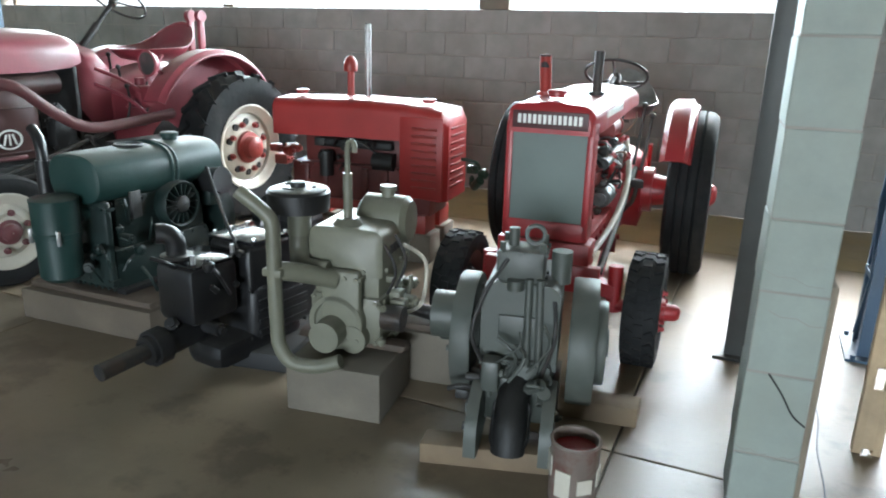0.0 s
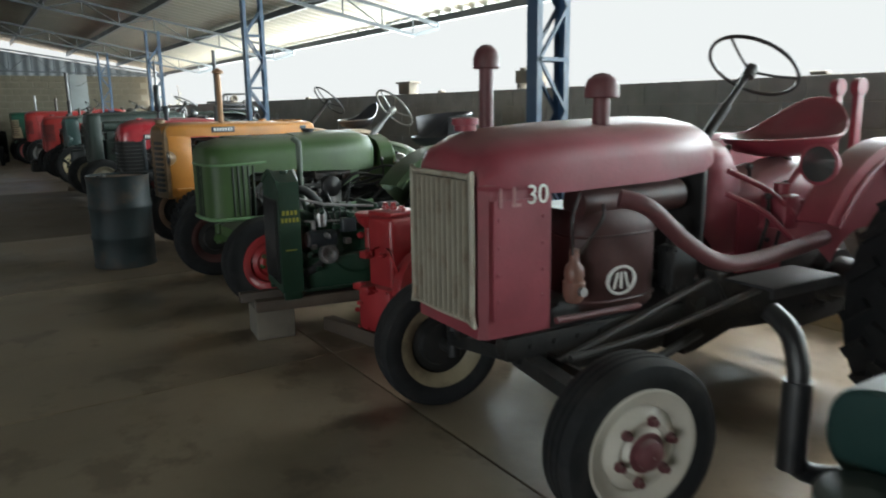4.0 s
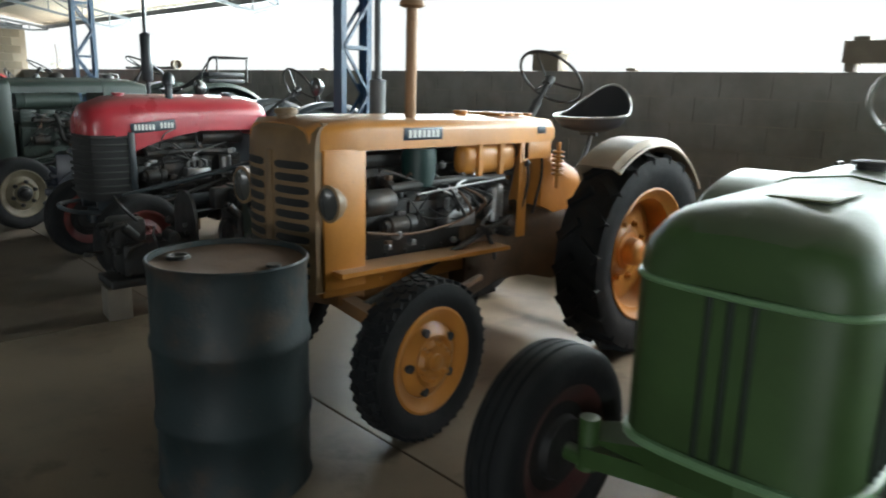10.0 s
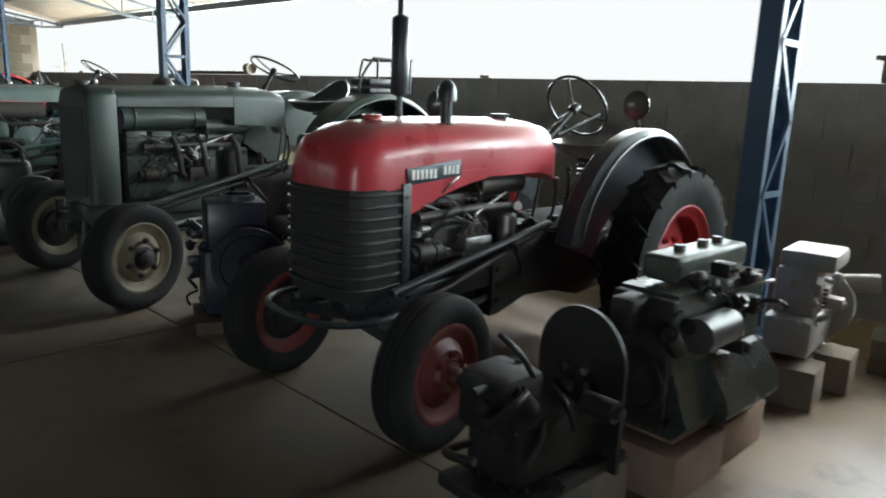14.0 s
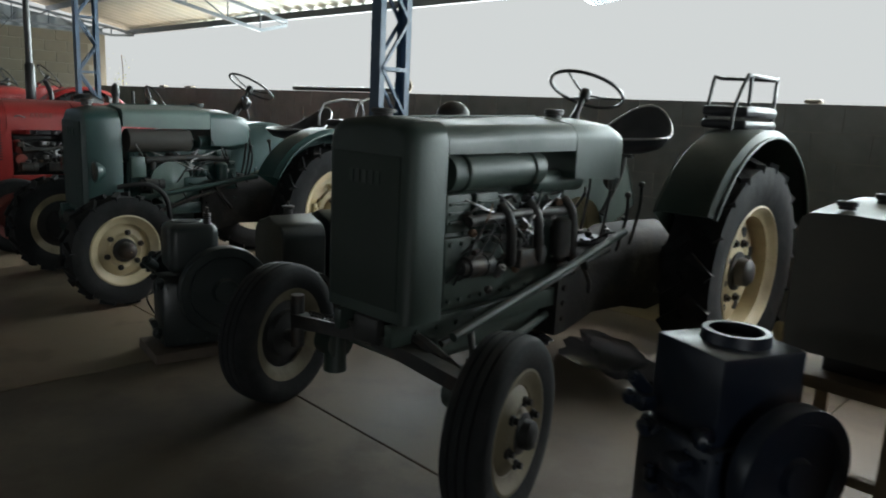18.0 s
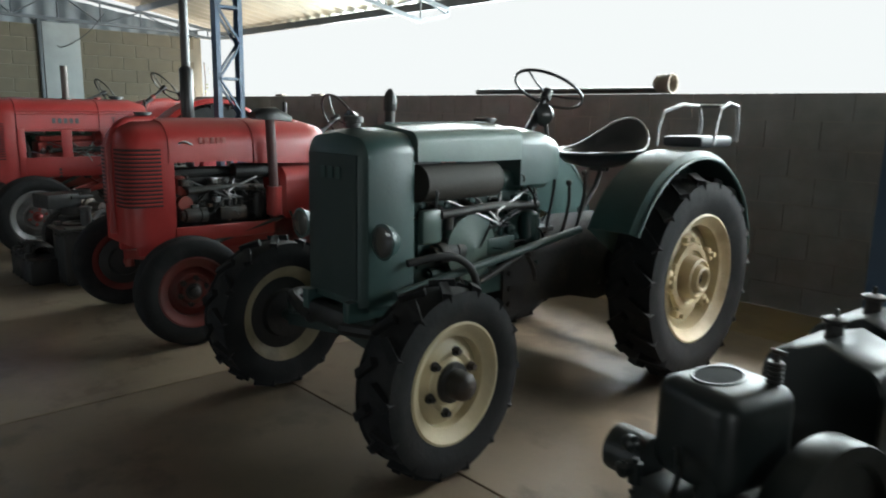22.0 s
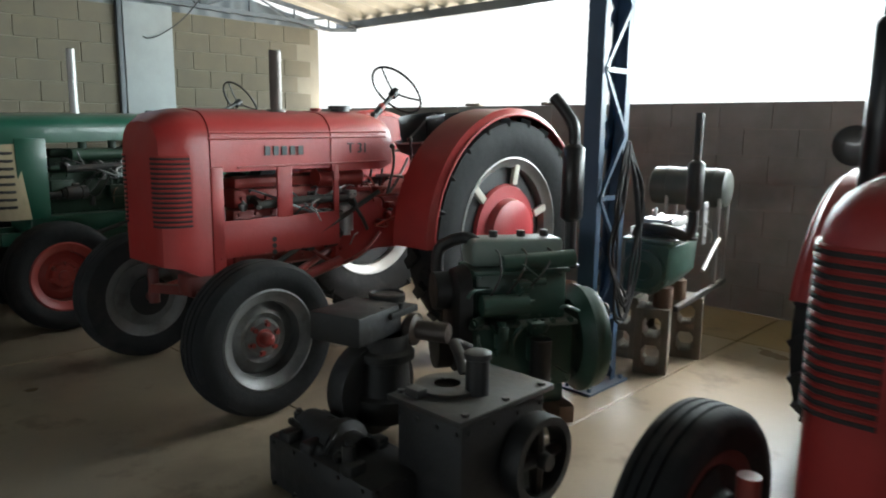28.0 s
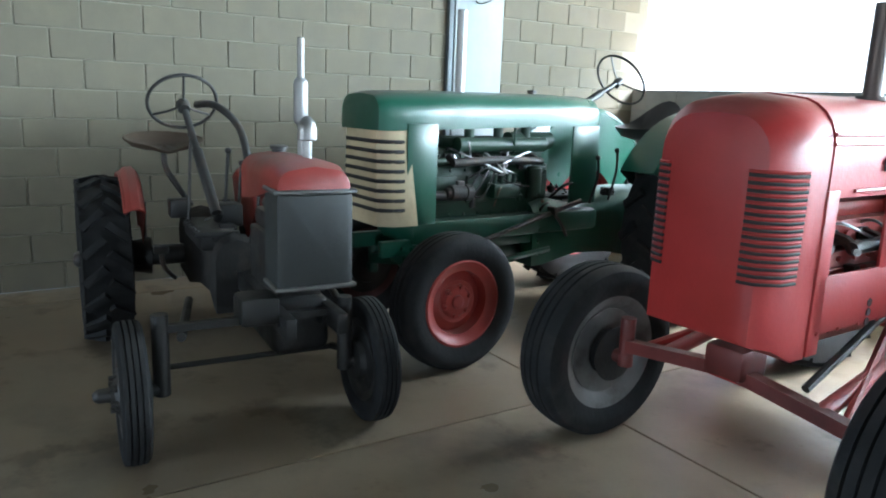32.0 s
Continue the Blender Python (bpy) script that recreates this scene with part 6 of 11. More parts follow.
# ---- grey-green tractor with square radiator cowl ----
# front rim cream is darkened in the paint for the shade it stands in
S = dict(paint=GREEN_M, under=GREEN_M, steer=15, front_at=(-0.01, -0.10), front=dict(r=0.345, w=0.17, ht=0.70, rr=0.215, style="rib", rim=mat("shaded_cream_rim", (0.16, 0.135, 0.085), 0.6, var=0.25, dust=0.1, stain=(0.06, 0.045, 0.03), stain_amt=0.6, stain_scale=6), hub=SOOT, hub_r=0.3, hub_len=0.06), rear=dict(y=2.03, r=0.635, w=0.29, ht=0.61, rr=0.37, rim=CREAM, hub=IRON, hub_r=0.26, disc=0.0, slots=8), frame_z=0.56, axle_m=IRON, axle_up=0.14)
t = tractor("dull grey-green tractor with square cowl and cream rims", -15.56, 2.60, 1, S)
bm = B()
hood(bm, [(-0.18, 0.215, 0.62, 1.36, 0.08, 0.012), (-0.165, 0.24, 0.62, 1.385, 0.08, 0.014), (-0.13, 0.255, 0.62, 1.40, 0.08, 0.015), (0.005, 0.258, 0.62, 1.405, 0.07, 0.015), (0.02, 0.25, 0.62, 1.39, 0.07, 0.015)])
part("radiator_cowl", bm, GREEN_M, t)
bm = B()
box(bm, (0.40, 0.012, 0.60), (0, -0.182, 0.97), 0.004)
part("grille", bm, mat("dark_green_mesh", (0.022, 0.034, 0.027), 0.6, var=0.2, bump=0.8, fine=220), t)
bm = B()
bars_word(bm, (0.0, -0.190, 1.18), 0.2, 0.05, 5, "y")
bar_parts(bm, GREEN_M, t, "cast_letter")
bm = B()
hood(bm, [(0.024, 0.25, 1.28, 1.39, 0.07, 0.025), (0.5, 0.25, 1.285, 1.405, 0.07, 0.025), (0.9, 0.25, 1.29, 1.415, 0.07, 0.025)])
part("hood", bm, GREEN_M, t)
bm = B()
tube(bm, [(0, 0.04, 1.416), (0, 0.89, 1.441)], 0.006, 6, 0)
part("hood_hinge", bm, GREEN_M, t)

bm = B()
hood(bm, [(0.905, 0.252, 1.16, 1.418, 0.08, 0.025), (1.26, 0.245, 1.14, 1.418, 0.08, 0.02), (1.38, 0.22, 1.14, 1.39, 0.08, 0.01), (1.43, 0.15, 1.18, 1.34, 0.07, 0.0)])
part("fuel_tank", bm, GREEN_M, t)
engine_detail(t, 0.15, 0.06, 1.10, 0.6, 1.20, GREEN_M, 31, metal=IRON)
bm = B()
cyl(bm, (0.19, 0.06, 1.20), (0.19, 0.66, 1.21), 0.075)
for yy in (0.14, 0.58):
    torus(bm, (0.19, yy, 1.205), 0.077, 0.008, Matrix.Rotation(radians(90), 4, "X"), 20, 5)
cyl(bm, (0.19, 0.50, 1.26), (0.19, 0.50, 1.30), 0.03)
part("air_filter", bm, GREEN_M, t)
for yy, dz in ((0.42, 0.0), (0.62, 0.02), (0.9, 0.05)):
    pipe(t, "engine_pipe", [(0.2, yy, 1.06), (0.25, yy + 0.02, 0.98), (0.24, yy + 0.05, 0.82 - dz), (0.19, yy + 0.1, 0.78)], 0.022, IRON)
bm = B()
for yy in (0.18, 0.36):
    box(bm, (0.02, 0.15, 0.16), (0.165, yy, 1.03), 0.008)
    for q in range(3):
        box(bm, (0.012, 0.12, 0.014), (0.178, yy, 0.99 + 0.04 * q), 0.003)
box(bm, (0.03, 0.40, 0.30), (0.165, 0.30, 0.78), 0.012)
bolts(bm, [(0.18, 0.13 + 0.07 * i, 0.66 + 0.24 * j) for i in range(6) for j in (0, 1)], 0.01, 0.012)
part("inspection_plate", bm, GREEN_M, t)
pipe(t, "drag_rod", [(0.36, -0.02, 0.58), (0.33, 0.7, 0.73), (0.30, 1.34, 0.87)], 0.02, GREEN_M, smooth=0)
cap(t, (0.0, -0.10, 1.415), 0.05, 0.03, IRON)
cap(t, (0.0, 1.05, 1.435), 0.05, 0.045, IRON)
bm = B()
ball(bm, (-0.30, 0.62, 1.42), 0.085, (1, 1, 0.9))
part("dome_cap", bm, IRON, t)
for s in (-1, 1):
    bm = B()
    cyl(bm, (s * 0.40, 0.0, 0.22), (s * 0.40, 0.0, 0.46), 0.055, 0.045)
    cyl(bm, (s * 0.36, 0.0, 0.36), (s * 0.47, 0.0, 0.36), 0.075)
    part("kingpin_housing", bm, S["under"] if "under" in S else IRON, t)
bm = B()
for s in (-1, 1):
    tube(bm, [(s * 0.06, -0.06, 0.56), (s * 0.22, -0.04, 0.52), (s * 0.40, 0.0, 0.42)], 0.03, 8, 3)
part("axle_bracket", bm, IRON, t)
pipe(t, "steering_arm", [(0.34, 0.1, 0.60), (0.40, 0.06, 0.50), (0.43, 0.02, 0.44)], 0.014, IRON)
steering_wheel(t, (-0.13, 1.53, 1.60), 0.21, -26, (-0.12, 1.32, 1.28), BLACK, 3, 0.010)
pan_seat(t, (-0.10, 1.98, 1.30), LEATHER, 0.26, 0.25, 0.42, "pan", STEEL)
for s in (-1, 1):
    fender(t, (s * 0.60, 2.03, 0.635), 0.79, 0.33, 15, 152, GREEN_M, s)
bm = B()
R_ = 0.011
tube(bm, [(0.58, 1.86, 1.42), (0.58, 1.88, 1.55), (0.58, 2.00, 1.70), (0.58, 2.06, 1.715), (0.58, 2.42, 1.715), (0.58, 2.44, 1.70), (0.58, 2.44, 1.44)], R_, 8, 2)
tube(bm, [(0.36, 2.02, 1.44), (0.36, 2.08, 1.69), (0.38, 2.14, 1.705), (0.58, 2.42, 1.712)], R_, 8, 2)
tube(bm, [(0.58, 2.06, 1.715), (0.58, 2.06, 1.5)], R_, 8, 0)
part("passenger_rail", bm, BLACK, t)
bm = B()
box(bm, (0.26, 0.46, 0.05), (0.50, 2.16, 1.45), 0.02)
box(bm, (0.26, 0.46, 0.06), (0.50, 2.16, 1.52), 0.025)
part("passenger_seat", bm, LEATHER, t)
lamp(t, (0.22, 1.3, 1.13), 0.05, (1, 0, 0), IRON)
bm = B()
for k in range(26):
    torus(bm, (-0.08 - 0.0125 * k, -0.14 - 0.006 * (k % 2), 0.545 - 0.001 * k), 0.012, 0.004, Matrix.Rotation(radians(90 * (k % 2)), 4, "X"), 8, 4)
part("chain", bm, IRON, t)

# ---- blue-green tractor with lugged front tyres and rear seat rack ----
S = dict(paint=GREEN_B, under=mat("grimy_blue_green", (0.016, 0.03, 0.028), 0.5, var=0.35), steer=4, front_at=(0.0, -0.03), front=dict(r=0.395, w=0.20, ht=0.635, rr=0.235, style="lug", rim=CREAM, hub=IRON, hub_r=0.30, lugs=14, disc=0.12, hub_len=0.11), rear=dict(y=1.76, r=0.565, w=0.27, ht=0.66, rr=0.345, rim=CREAM, hub=CREAM, hub_r=0.30, disc=0.02, hub_len=0.03), frame_z=0.58, axle_up=0.04)
t = tractor("blue-green four wheel drive tractor with cream rims and passenger rack", -19.00, 2.57, 0, S)
bm = B()
hood(bm, [(-0.11, 0.19, 0.60, 1.28, 0.08, 0.015), (-0.085, 0.225, 0.60, 1.325, 0.09, 0.015), (0.0, 0.24, 0.60, 1.345, 0.09, 0.015), (0.14, 0.24, 0.60, 1.345, 0.09, 0.015), (0.16, 0.23, 0.60, 1.33, 0.09, 0.015)])
part("radiator_cowl", bm, GREEN_B, t)
bm = B()
box(bm, (0.36, 0.012, 0.62), (0, -0.112, 0.94), 0.004)
part("grille", bm, mat("dark_teal_mesh", (0.02, 0.038, 0.036), 0.6, var=0.2, bump=0.8, fine=220), t)
bm = B()
bars_word(bm, (0.0, -0.121, 1.17), 0.17, 0.05, 3, "y")
bar_parts(bm, GREEN_B, t, "cast_letter")
bm = B()
hood(bm, [(0.165, 0.245, 1.22, 1.35, 0.05, 0.025), (0.5, 0.245, 1.21, 1.358, 0.05, 0.025), (0.85, 0.24, 1.21, 1.36, 0.05, 0.025)])
part("hood", bm, mat("pale_blue_green", (0.095, 0.135, 0.12), 0.38, dust=0.3), t)
bm = B()
tube(bm, [(0, 0.17, 1.377), (0, 0.84, 1.386)], 0.006, 6, 0)
part("hood_hinge", bm, GREEN_B, t)
bm = B()
hood(bm, [(0.855, 0.235, 1.08, 1.35, 0.07, 0.02), (1.05, 0.23, 1.08, 1.345, 0.07, 0.02), (1.2, 0.2, 1.1, 1.31, 0.08, 0.01), (1.26, 0.13, 1.15, 1.26, 0.06, 0)])
part("fuel_tank", bm, GREEN_B, t)
engine_detail(t, 0.15, 0.20, 1.15, 0.60, 1.16, GREEN_B, 41, metal=GREEN_B)
bm = B()
cyl(bm, (0.20, 0.2, 1.12), (0.20, 0.68, 1.12), 0.085)
part("air_filter", bm, mat("grey_brown_tin", (0.045, 0.04, 0.034), 0.7), t)
bm = B()
lathe(bm, [(0.15, 0.13), (0.2, 0.16), (0.235, 0.16), (0.24, 0.10), (0.25, 0.04), (0.26, 0.002)], (0, 0.52, 0.80), "X", 26)
box(bm, (0.05, 0.12, 0.16), (0.2, 0.28, 0.92), 0.02)
part("blower_housing", bm, mat("pale_blue_green", (0.095, 0.135, 0.12), 0.38), t)
pipe(t, "hose", [(0.26, 0.1, 0.78), (0.33, 0.3, 0.80), (0.36, 0.42, 0.7), (0.34, 0.46, 0.5)], 0.018, MATTE)
pipe(t, "drag_rod", [(0.30, 0.0, 0.66), (0.36, 1.2, 0.84)], 0.02, GREEN_B, smooth=0)
lamp(t, (0.30, -0.06, 0.90), 0.075, (0, -1, 0), GREEN_B, (0.25, 0.02, 0.9))
lamp(t, (-0.335, -0.06, 0.90), 0.07, (0, -1, 0), GREEN_B, (-0.25, 0.02, 0.9))
lamp(t, (0.02, 1.28, 1.43), 0.06, (0, -1, 0), BLACK, (0.02, 1.32, 1.3))
cap(t, (0.0, 0.0, 1.36), 0.045, 0.05, IRON)
cap(t, (-0.05, 0.88, 1.375), 0.06, 0.035, IRON)
mushroom(t, -0.02, 0.22, 1.34, 1.49, 0.024, 0.03, IRON)
steering_wheel(t, (-0.04, 1.38, 1.57), 0.20, -30, (-0.04, 1.2, 1.3), BLACK, 3)
pan_seat(t, (0.02, 1.85, 1.18), LEATHER, 0.26, 0.29, 0.35, "pan", STEEL)
for s in (-1, 1):
    bm = B()
    lathe(bm, [(s * 0.69, 0.19), (s * 0.715, 0.185), (s * 0.72, 0.165), (s * 0.715, 0.150), (s * 0.70, 0.145), (s * 0.70, 0.125), (s * 0.725, 0.12), (s * 0.765, 0.112), (s * 0.77, 0.10), (s * 0.755, 0.092), (s * 0.755, 0.078), (s * 0.79, 0.072), (s * 0.795, 0.06), (s * 0.79, 0.05), (s * 0.75, 0.046)], (0, 1.76, 0.565), "X", 36)
    part("hub_step", bm, CREAM, t)
    pcyl(t, "hub_bore", (s * 0.72, 1.76, 0.565), (s * 0.755, 1.76, 0.565), 0.047, SOOT)
    for i in range(5):
        q = 2 * math.pi * i / 5 + 0.5
        bm = B()
        box(bm, (0.045, 0.075, 0.035), (0, 0, 0), 0.008)
        cyl(bm, (s * 0.015, 0, 0), (s * 0.045, 0, 0), 0.014, seg=8)
        part("rim_lug", bm, CREAM, t, at=Matrix.Translation((s * 0.70, 1.76 + 0.225 * math.cos(q), 0.565 + 0.225 * math.sin(q))) @ Matrix.Rotation(q - math.pi / 2, 4, "X"))
    fender(t, (s * 0.58, 1.76, 0.565), 0.69, 0.30, 5, 154, GREEN_B, s)
bm = B()
tube(bm, [(0.45, 1.75, 1.27), (0.45, 1.8, 1.46), (0.45, 2.2, 1.50), (0.45, 2.22, 1.30)], 0.011, 8, 2)
tube(bm, [(0.68, 1.95, 1.28), (0.68, 2.0, 1.48), (0.68, 2.2, 1.50), (0.68, 2.22, 1.30)], 0.011, 8, 2)
tube(bm, [(0.45, 2.2, 1.50), (0.68, 2.2, 1.50)], 0.011, 8, 0)
part("passenger_rail", bm, STEEL, t)
bm = B()
box(bm, (0.24, 0.36, 0.06), (0.56, 2.0, 1.30), 0.02)
part("passenger_seat", bm, LEATHER, t)
bm = B()
for s in (-1, 1):
    tube(bm, [(s * 0.12, -0.15, 0.5), (s * 0.45, -0.05, 0.52), (s * 0.5, 0.12, 0.5)], 0.03, 8, 4)
box(bm, (0.30, 0.08, 0.10), (0, -0.12, 0.53), 0.03)
part("front_bracket", bm, SOOT, t)

# ---- vermilion tractor with a rounded nose ----
S = dict(paint=RED_V, under=RED_D, gear_m=GRIMY_SHADE_R, lid_m=GRIMY_SHADE_R, steer=-5, front_at=(0.07, -0.03), front=dict(r=0.335, w=0.165, ht=0.60, rr=0.205, style="rib", rim=GRIMY_SHADE_R, hub=SOOT, hub_r=0.22, disc=0.05, hub_len=0.05), rear=dict(y=1.80, r=0.56, w=0.27, ht=0.60, rr=0.335, rim=RED_HOT, hub=RED_HOT, hub_r=0.3, disc=0.0, slots=6), frame_z=0.52)
t = tractor("worn vermilion tractor with rounded nose and side air stack", -21.215, 2.50, 0, S)
bm = B()
hood(bm, [(-0.235, 0.15, 0.58, 1.20, 0.10, 0.0), (-0.225, 0.19, 0.56, 1.25, 0.12, 0.005), (-0.19, 0.225, 0.55, 1.295, 0.14, 0.01), (-0.12, 0.248, 0.55, 1.325, 0.15, 0.015), (0.07, 0.25, 0.55, 1.335, 0.15, 0.015)])
part("nose_cowl", bm, RED_V, t)
corner_louvres(t, 0.25, -0.235, ((0.30, -0.002), (0.60, -0.002), (0.79, 0.008), (0.925, 0.043), (0.965, 0.075), (1.003, 0.114), (1.008, 0.22)), 0.80, 1.18, 15, RED_V)
bm = B()
tube(bm, [(0.0, -0.236, 0.62), (0.0, -0.238, 1.1), (0.0, -0.225, 1.2), (0.0, -0.18, 1.295), (0.0, -0.1, 1.335), (0.0, 0.05, 1.345)], 0.035, 12, 4)
part("nose_ridge", bm, RED_V, t)
cap(t, (0.0, -0.02, 1.375), 0.055, 0.022, BLACK)
bm = B()
hood(bm, [(0.035, 0.258, 1.08, 1.345, 0.17, 0.015), (0.5, 0.26, 1.08, 1.35, 0.17, 0.015), (0.62, 0.26, 1.06, 1.35, 0.17, 0.015)])
part("hood", bm, RED_V, t)
bm = B()
hood(bm, [(0.63, 0.26, 1.06, 1.35, 0.17, 0.015), (1.1, 0.25, 1.05, 1.345, 0.17, 0.015), (1.25, 0.21, 1.07, 1.31, 0.15, 0.01), (1.32, 0.12, 1.1, 1.24, 0.08, 0)])
part("tank_cowl", bm, RED_V, t)
bm = B()
hood(bm, [(0.82, 0.27, 0.70, 1.0, 0.1, 0), (0.86, 0.30, 0.66, 1.03, 0.11, 0.0), (1.34, 0.29, 0.68, 1.03, 0.11, 0.0), (1.44, 0.2, 0.74, 0.99, 0.1, 0)])
part("side_tank", bm, RED_V, t)
engine_detail(t, 0.15, 0.06, 0.82, 0.55, 1.06, SOOT, 51, metal=IRON)
bm = B()
box(bm, (0.30, 0.09, 0.36), (0.0, 0.16, 0.80), 0.03, seg=3)
cyl(bm, (0.15, 0.16, 0.80), (0.19, 0.16, 0.80), 0.05)
part("timing_case", bm, RED_D, t)
bm = B()
box(bm, (0.03, 0.72, 0.10), (0.245, 0.42, 0.605), 0.008)
part("side_rail", bm, RED_V, t)
bm = B()
cyl(bm, (0.33, 0.74, 0.70), (0.33, 0.74, 0.90), 0.055)
part("filter_bowl", bm, RED_V, t)
bm = B()
tube(bm, [(0.33, 0.74, 0.88), (0.33, 0.72, 1.38)], 0.034, 12, 0)
part("air_pipe", bm, mat("oily_dark_red", (0.06, 0.02, 0.018), 0.4, var=0.3), t)
bm = B()
hood(bm, [(-0.05, 0.05, 1.37, 1.41, 0.03, 0), (0.0, 0.08, 1.36, 1.44, 0.05, 0), (0.10, 0.09, 1.36, 1.445, 0.05, 0), (0.22, 0.06, 1.35, 1.39, 0.03, 0)])
bmesh.ops.translate(bm, vec=(0.33, 0.64, 0), verts=bm.verts)
part("air_pipe_hood", bm, BLACK, t)
stack(t, -0.27, 0.40, 0.9, 2.35, 0.03, (1.2, 1.72, 0.046), BLACK)
cap(t, (0.05, 0.9, 1.365), 0.05, 0.03, BLACK)
bm = B()
bars_word(bm, (0.262, 0.33, 1.22), 0.20, 0.04, 5)
bar_parts(bm, mat("faded_red_letters", (0.24, 0.04, 0.03), 0.5), t)
pipe(t, "handle_latch", [(0.262, 0.10, 1.2), (0.275, 0.13, 1.215), (0.262, 0.19, 1.195)], 0.006, STEEL)
steering_wheel(t, (-0.15, 1.62, 1.38), 0.20, -62, (-0.1, 1.25, 1.15), BLACK, 3)
for s in (-1, 1):
    lamp(t, (s * 0.55, 1.24, 1.36), 0.075, (0, -1, 0), BLACK, (s * 0.5, 1.42, 1.16))
pan_seat(t, (0.05, 1.82, 1.05), LEATHER, 0.26, 0.28, 0.35, "pan", STEEL)
for s in (-1, 1):
    fender(t, (s * 0.56, 1.80, 0.56), 0.69, 0.28, 20, 165, RED_V, s)

# ---- vermilion tractor with louvred nose and big rear wheels ----
# matte dark rear disc stands in for the dark gap round the hub
S = dict(paint=RED_V, under=RED_V, gear_m=RED_V, lid_m=RED_D, front_at=(-0.01, -0.025), front=dict(r=0.385, w=0.20, ht=0.655, rr=0.24, style="rib", rim=DISC_G, hub=RED_D, hub_r=0.17, disc_m=DISC_G, disc=0.0, hub_len=0.07, plate=0.42), rear=dict(y=1.76, r=0.745, w=0.29, ht=0.68, rr=0.47, rim=SILVER, hub=RED_HOT, hub_r=0.55, disc=0.12, lugs=21, disc_m=MATTE), frame_z=0.79, axle_m=GRIMY_SHADE_R, axle_bar=(0.055, 0.05))
t = tractor("vermilion tractor with louvred nose, silver rims and large rear wheels", -24.60, 2.46, 1, S)
bm = B()
hood(bm, [(-0.30, 0.13, 0.72, 1.36, 0.1, 0), (-0.285, 0.20, 0.70, 1.42, 0.13, 0.005), (-0.22, 0.245, 0.69, 1.465, 0.15, 0.01), (-0.12, 0.255, 0.64, 1.48, 0.15, 0.012), (-0.045, 0.255, 0.64, 1.48, 0.15, 0.012)])
part("nose_cowl", bm, RED_V, t)
corner_louvres(t, 0.25, -0.30, ((0.60, -0.001), (0.70, 0.004), (0.80, 0.013), (0.90, 0.046), (0.985, 0.08), (1.004, 0.15)), 0.90, 1.26, 15, RED_V)
bm = B()
hood(bm, [(-0.04, 0.258, 1.17, 1.485, 0.15, 0.012), (0.7, 0.258, 1.17, 1.485, 0.15, 0.012), (0.72, 0.258, 1.17, 1.485, 0.15, 0.012)])
part("hood", bm, RED_V, t)
bm = B()
hood(bm, [(0.725, 0.262, 1.15, 1.488, 0.15, 0.012), (1.12, 0.255, 1.15, 1.485, 0.15, 0.012), (1.24, 0.22, 1.18, 1.45, 0.14, 0.01), (1.28, 0.14, 1.22, 1.4, 0.1, 0)])
part("tank_cowl", bm, RED_V, t)
for zz in (1.37, 1.34, 1.19):
    bm = B()
    tube(bm, [(0.262, -0.05 if zz > 1.2 else 0.11, zz), (0.262, 1.15, zz + 0.01)], 0.006, 6, 0)
    part("trim_bead", bm, RED_V, t)
bm = B()
box(bm, (0.014, 0.82, 0.20), (0.256, 0.37, 0.815), 0.006)
box(bm, (0.014, 0.07, 0.55), (0.256, -0.01, 0.92), 0.006)
box(bm, (0.014, 0.10, 0.30), (0.256, 0.40, 1.04), 0.006)
box(bm, (0.014, 0.04, 0.30), (0.256, 0.76, 1.04), 0.006)
bolts(bm, [(0.262, 0.0 + 0.13 * i, 0.72) for i in range(6)], 0.007, 0.006)
part("side_frame", bm, RED_V, t)
for i in range(3):
    bm = B()
    bolts(bm, [(0.262, 0.32, 0.72 + 0.035 * i)], 0.016, 0.004)
    part("vent_hole", bm, MATTE, t)
engine_detail(t, 0.15, 0.12, 1.05, 0.62, 1.16, RED_D, 61, metal=ALU)
stack(t, 0.09, 0.47, 1.485, 1.82, 0.034, None, mat("brown_steel", (0.10, 0.08, 0.07), 0.5, 0.4))
cap(t, (0.02, 0.80, 1.495), 0.035, 0.02, RED_V)
cap(t, (0.0, 1.0, 1.50), 0.075, 0.035, BLACK)
bm = B()
bars_word(bm, (0.264, 0.40, 1.275), 0.27, 0.05, 5)
bar_parts(bm, BLACK, t)
lettering("T 31", 0.085, Matrix.Translation((0.2655, 0.92, 1.28)) @ SIDE, BLACK, t)
steering_wheel(t, (-0.12, 1.60, 1.66), 0.20, -48, (-0.08, 1.22, 1.36), BLACK, 3, 0.008)
pipe(t, "steering_post", [(-0.08, 1.24, 1.30), (-0.10, 1.40, 1.50), (-0.11, 1.46, 1.55)], 0.026, RED_D, smooth=0)
for xx in (-0.14, 0.14):
    pan_seat(t, (xx, 1.84, 1.26), LEATHER, 0.15, 0.17, 0.45, "tub", STEEL)
pipe(t, "seat_frame", [(-0.27, 1.72, 1.24), (-0.28, 1.98, 1.26), (-0.2, 2.06, 1.44), (0.2, 2.06, 1.44), (0.28, 1.98, 1.26), (0.27, 1.72, 1.24)], 0.011, STEEL, smooth=2)
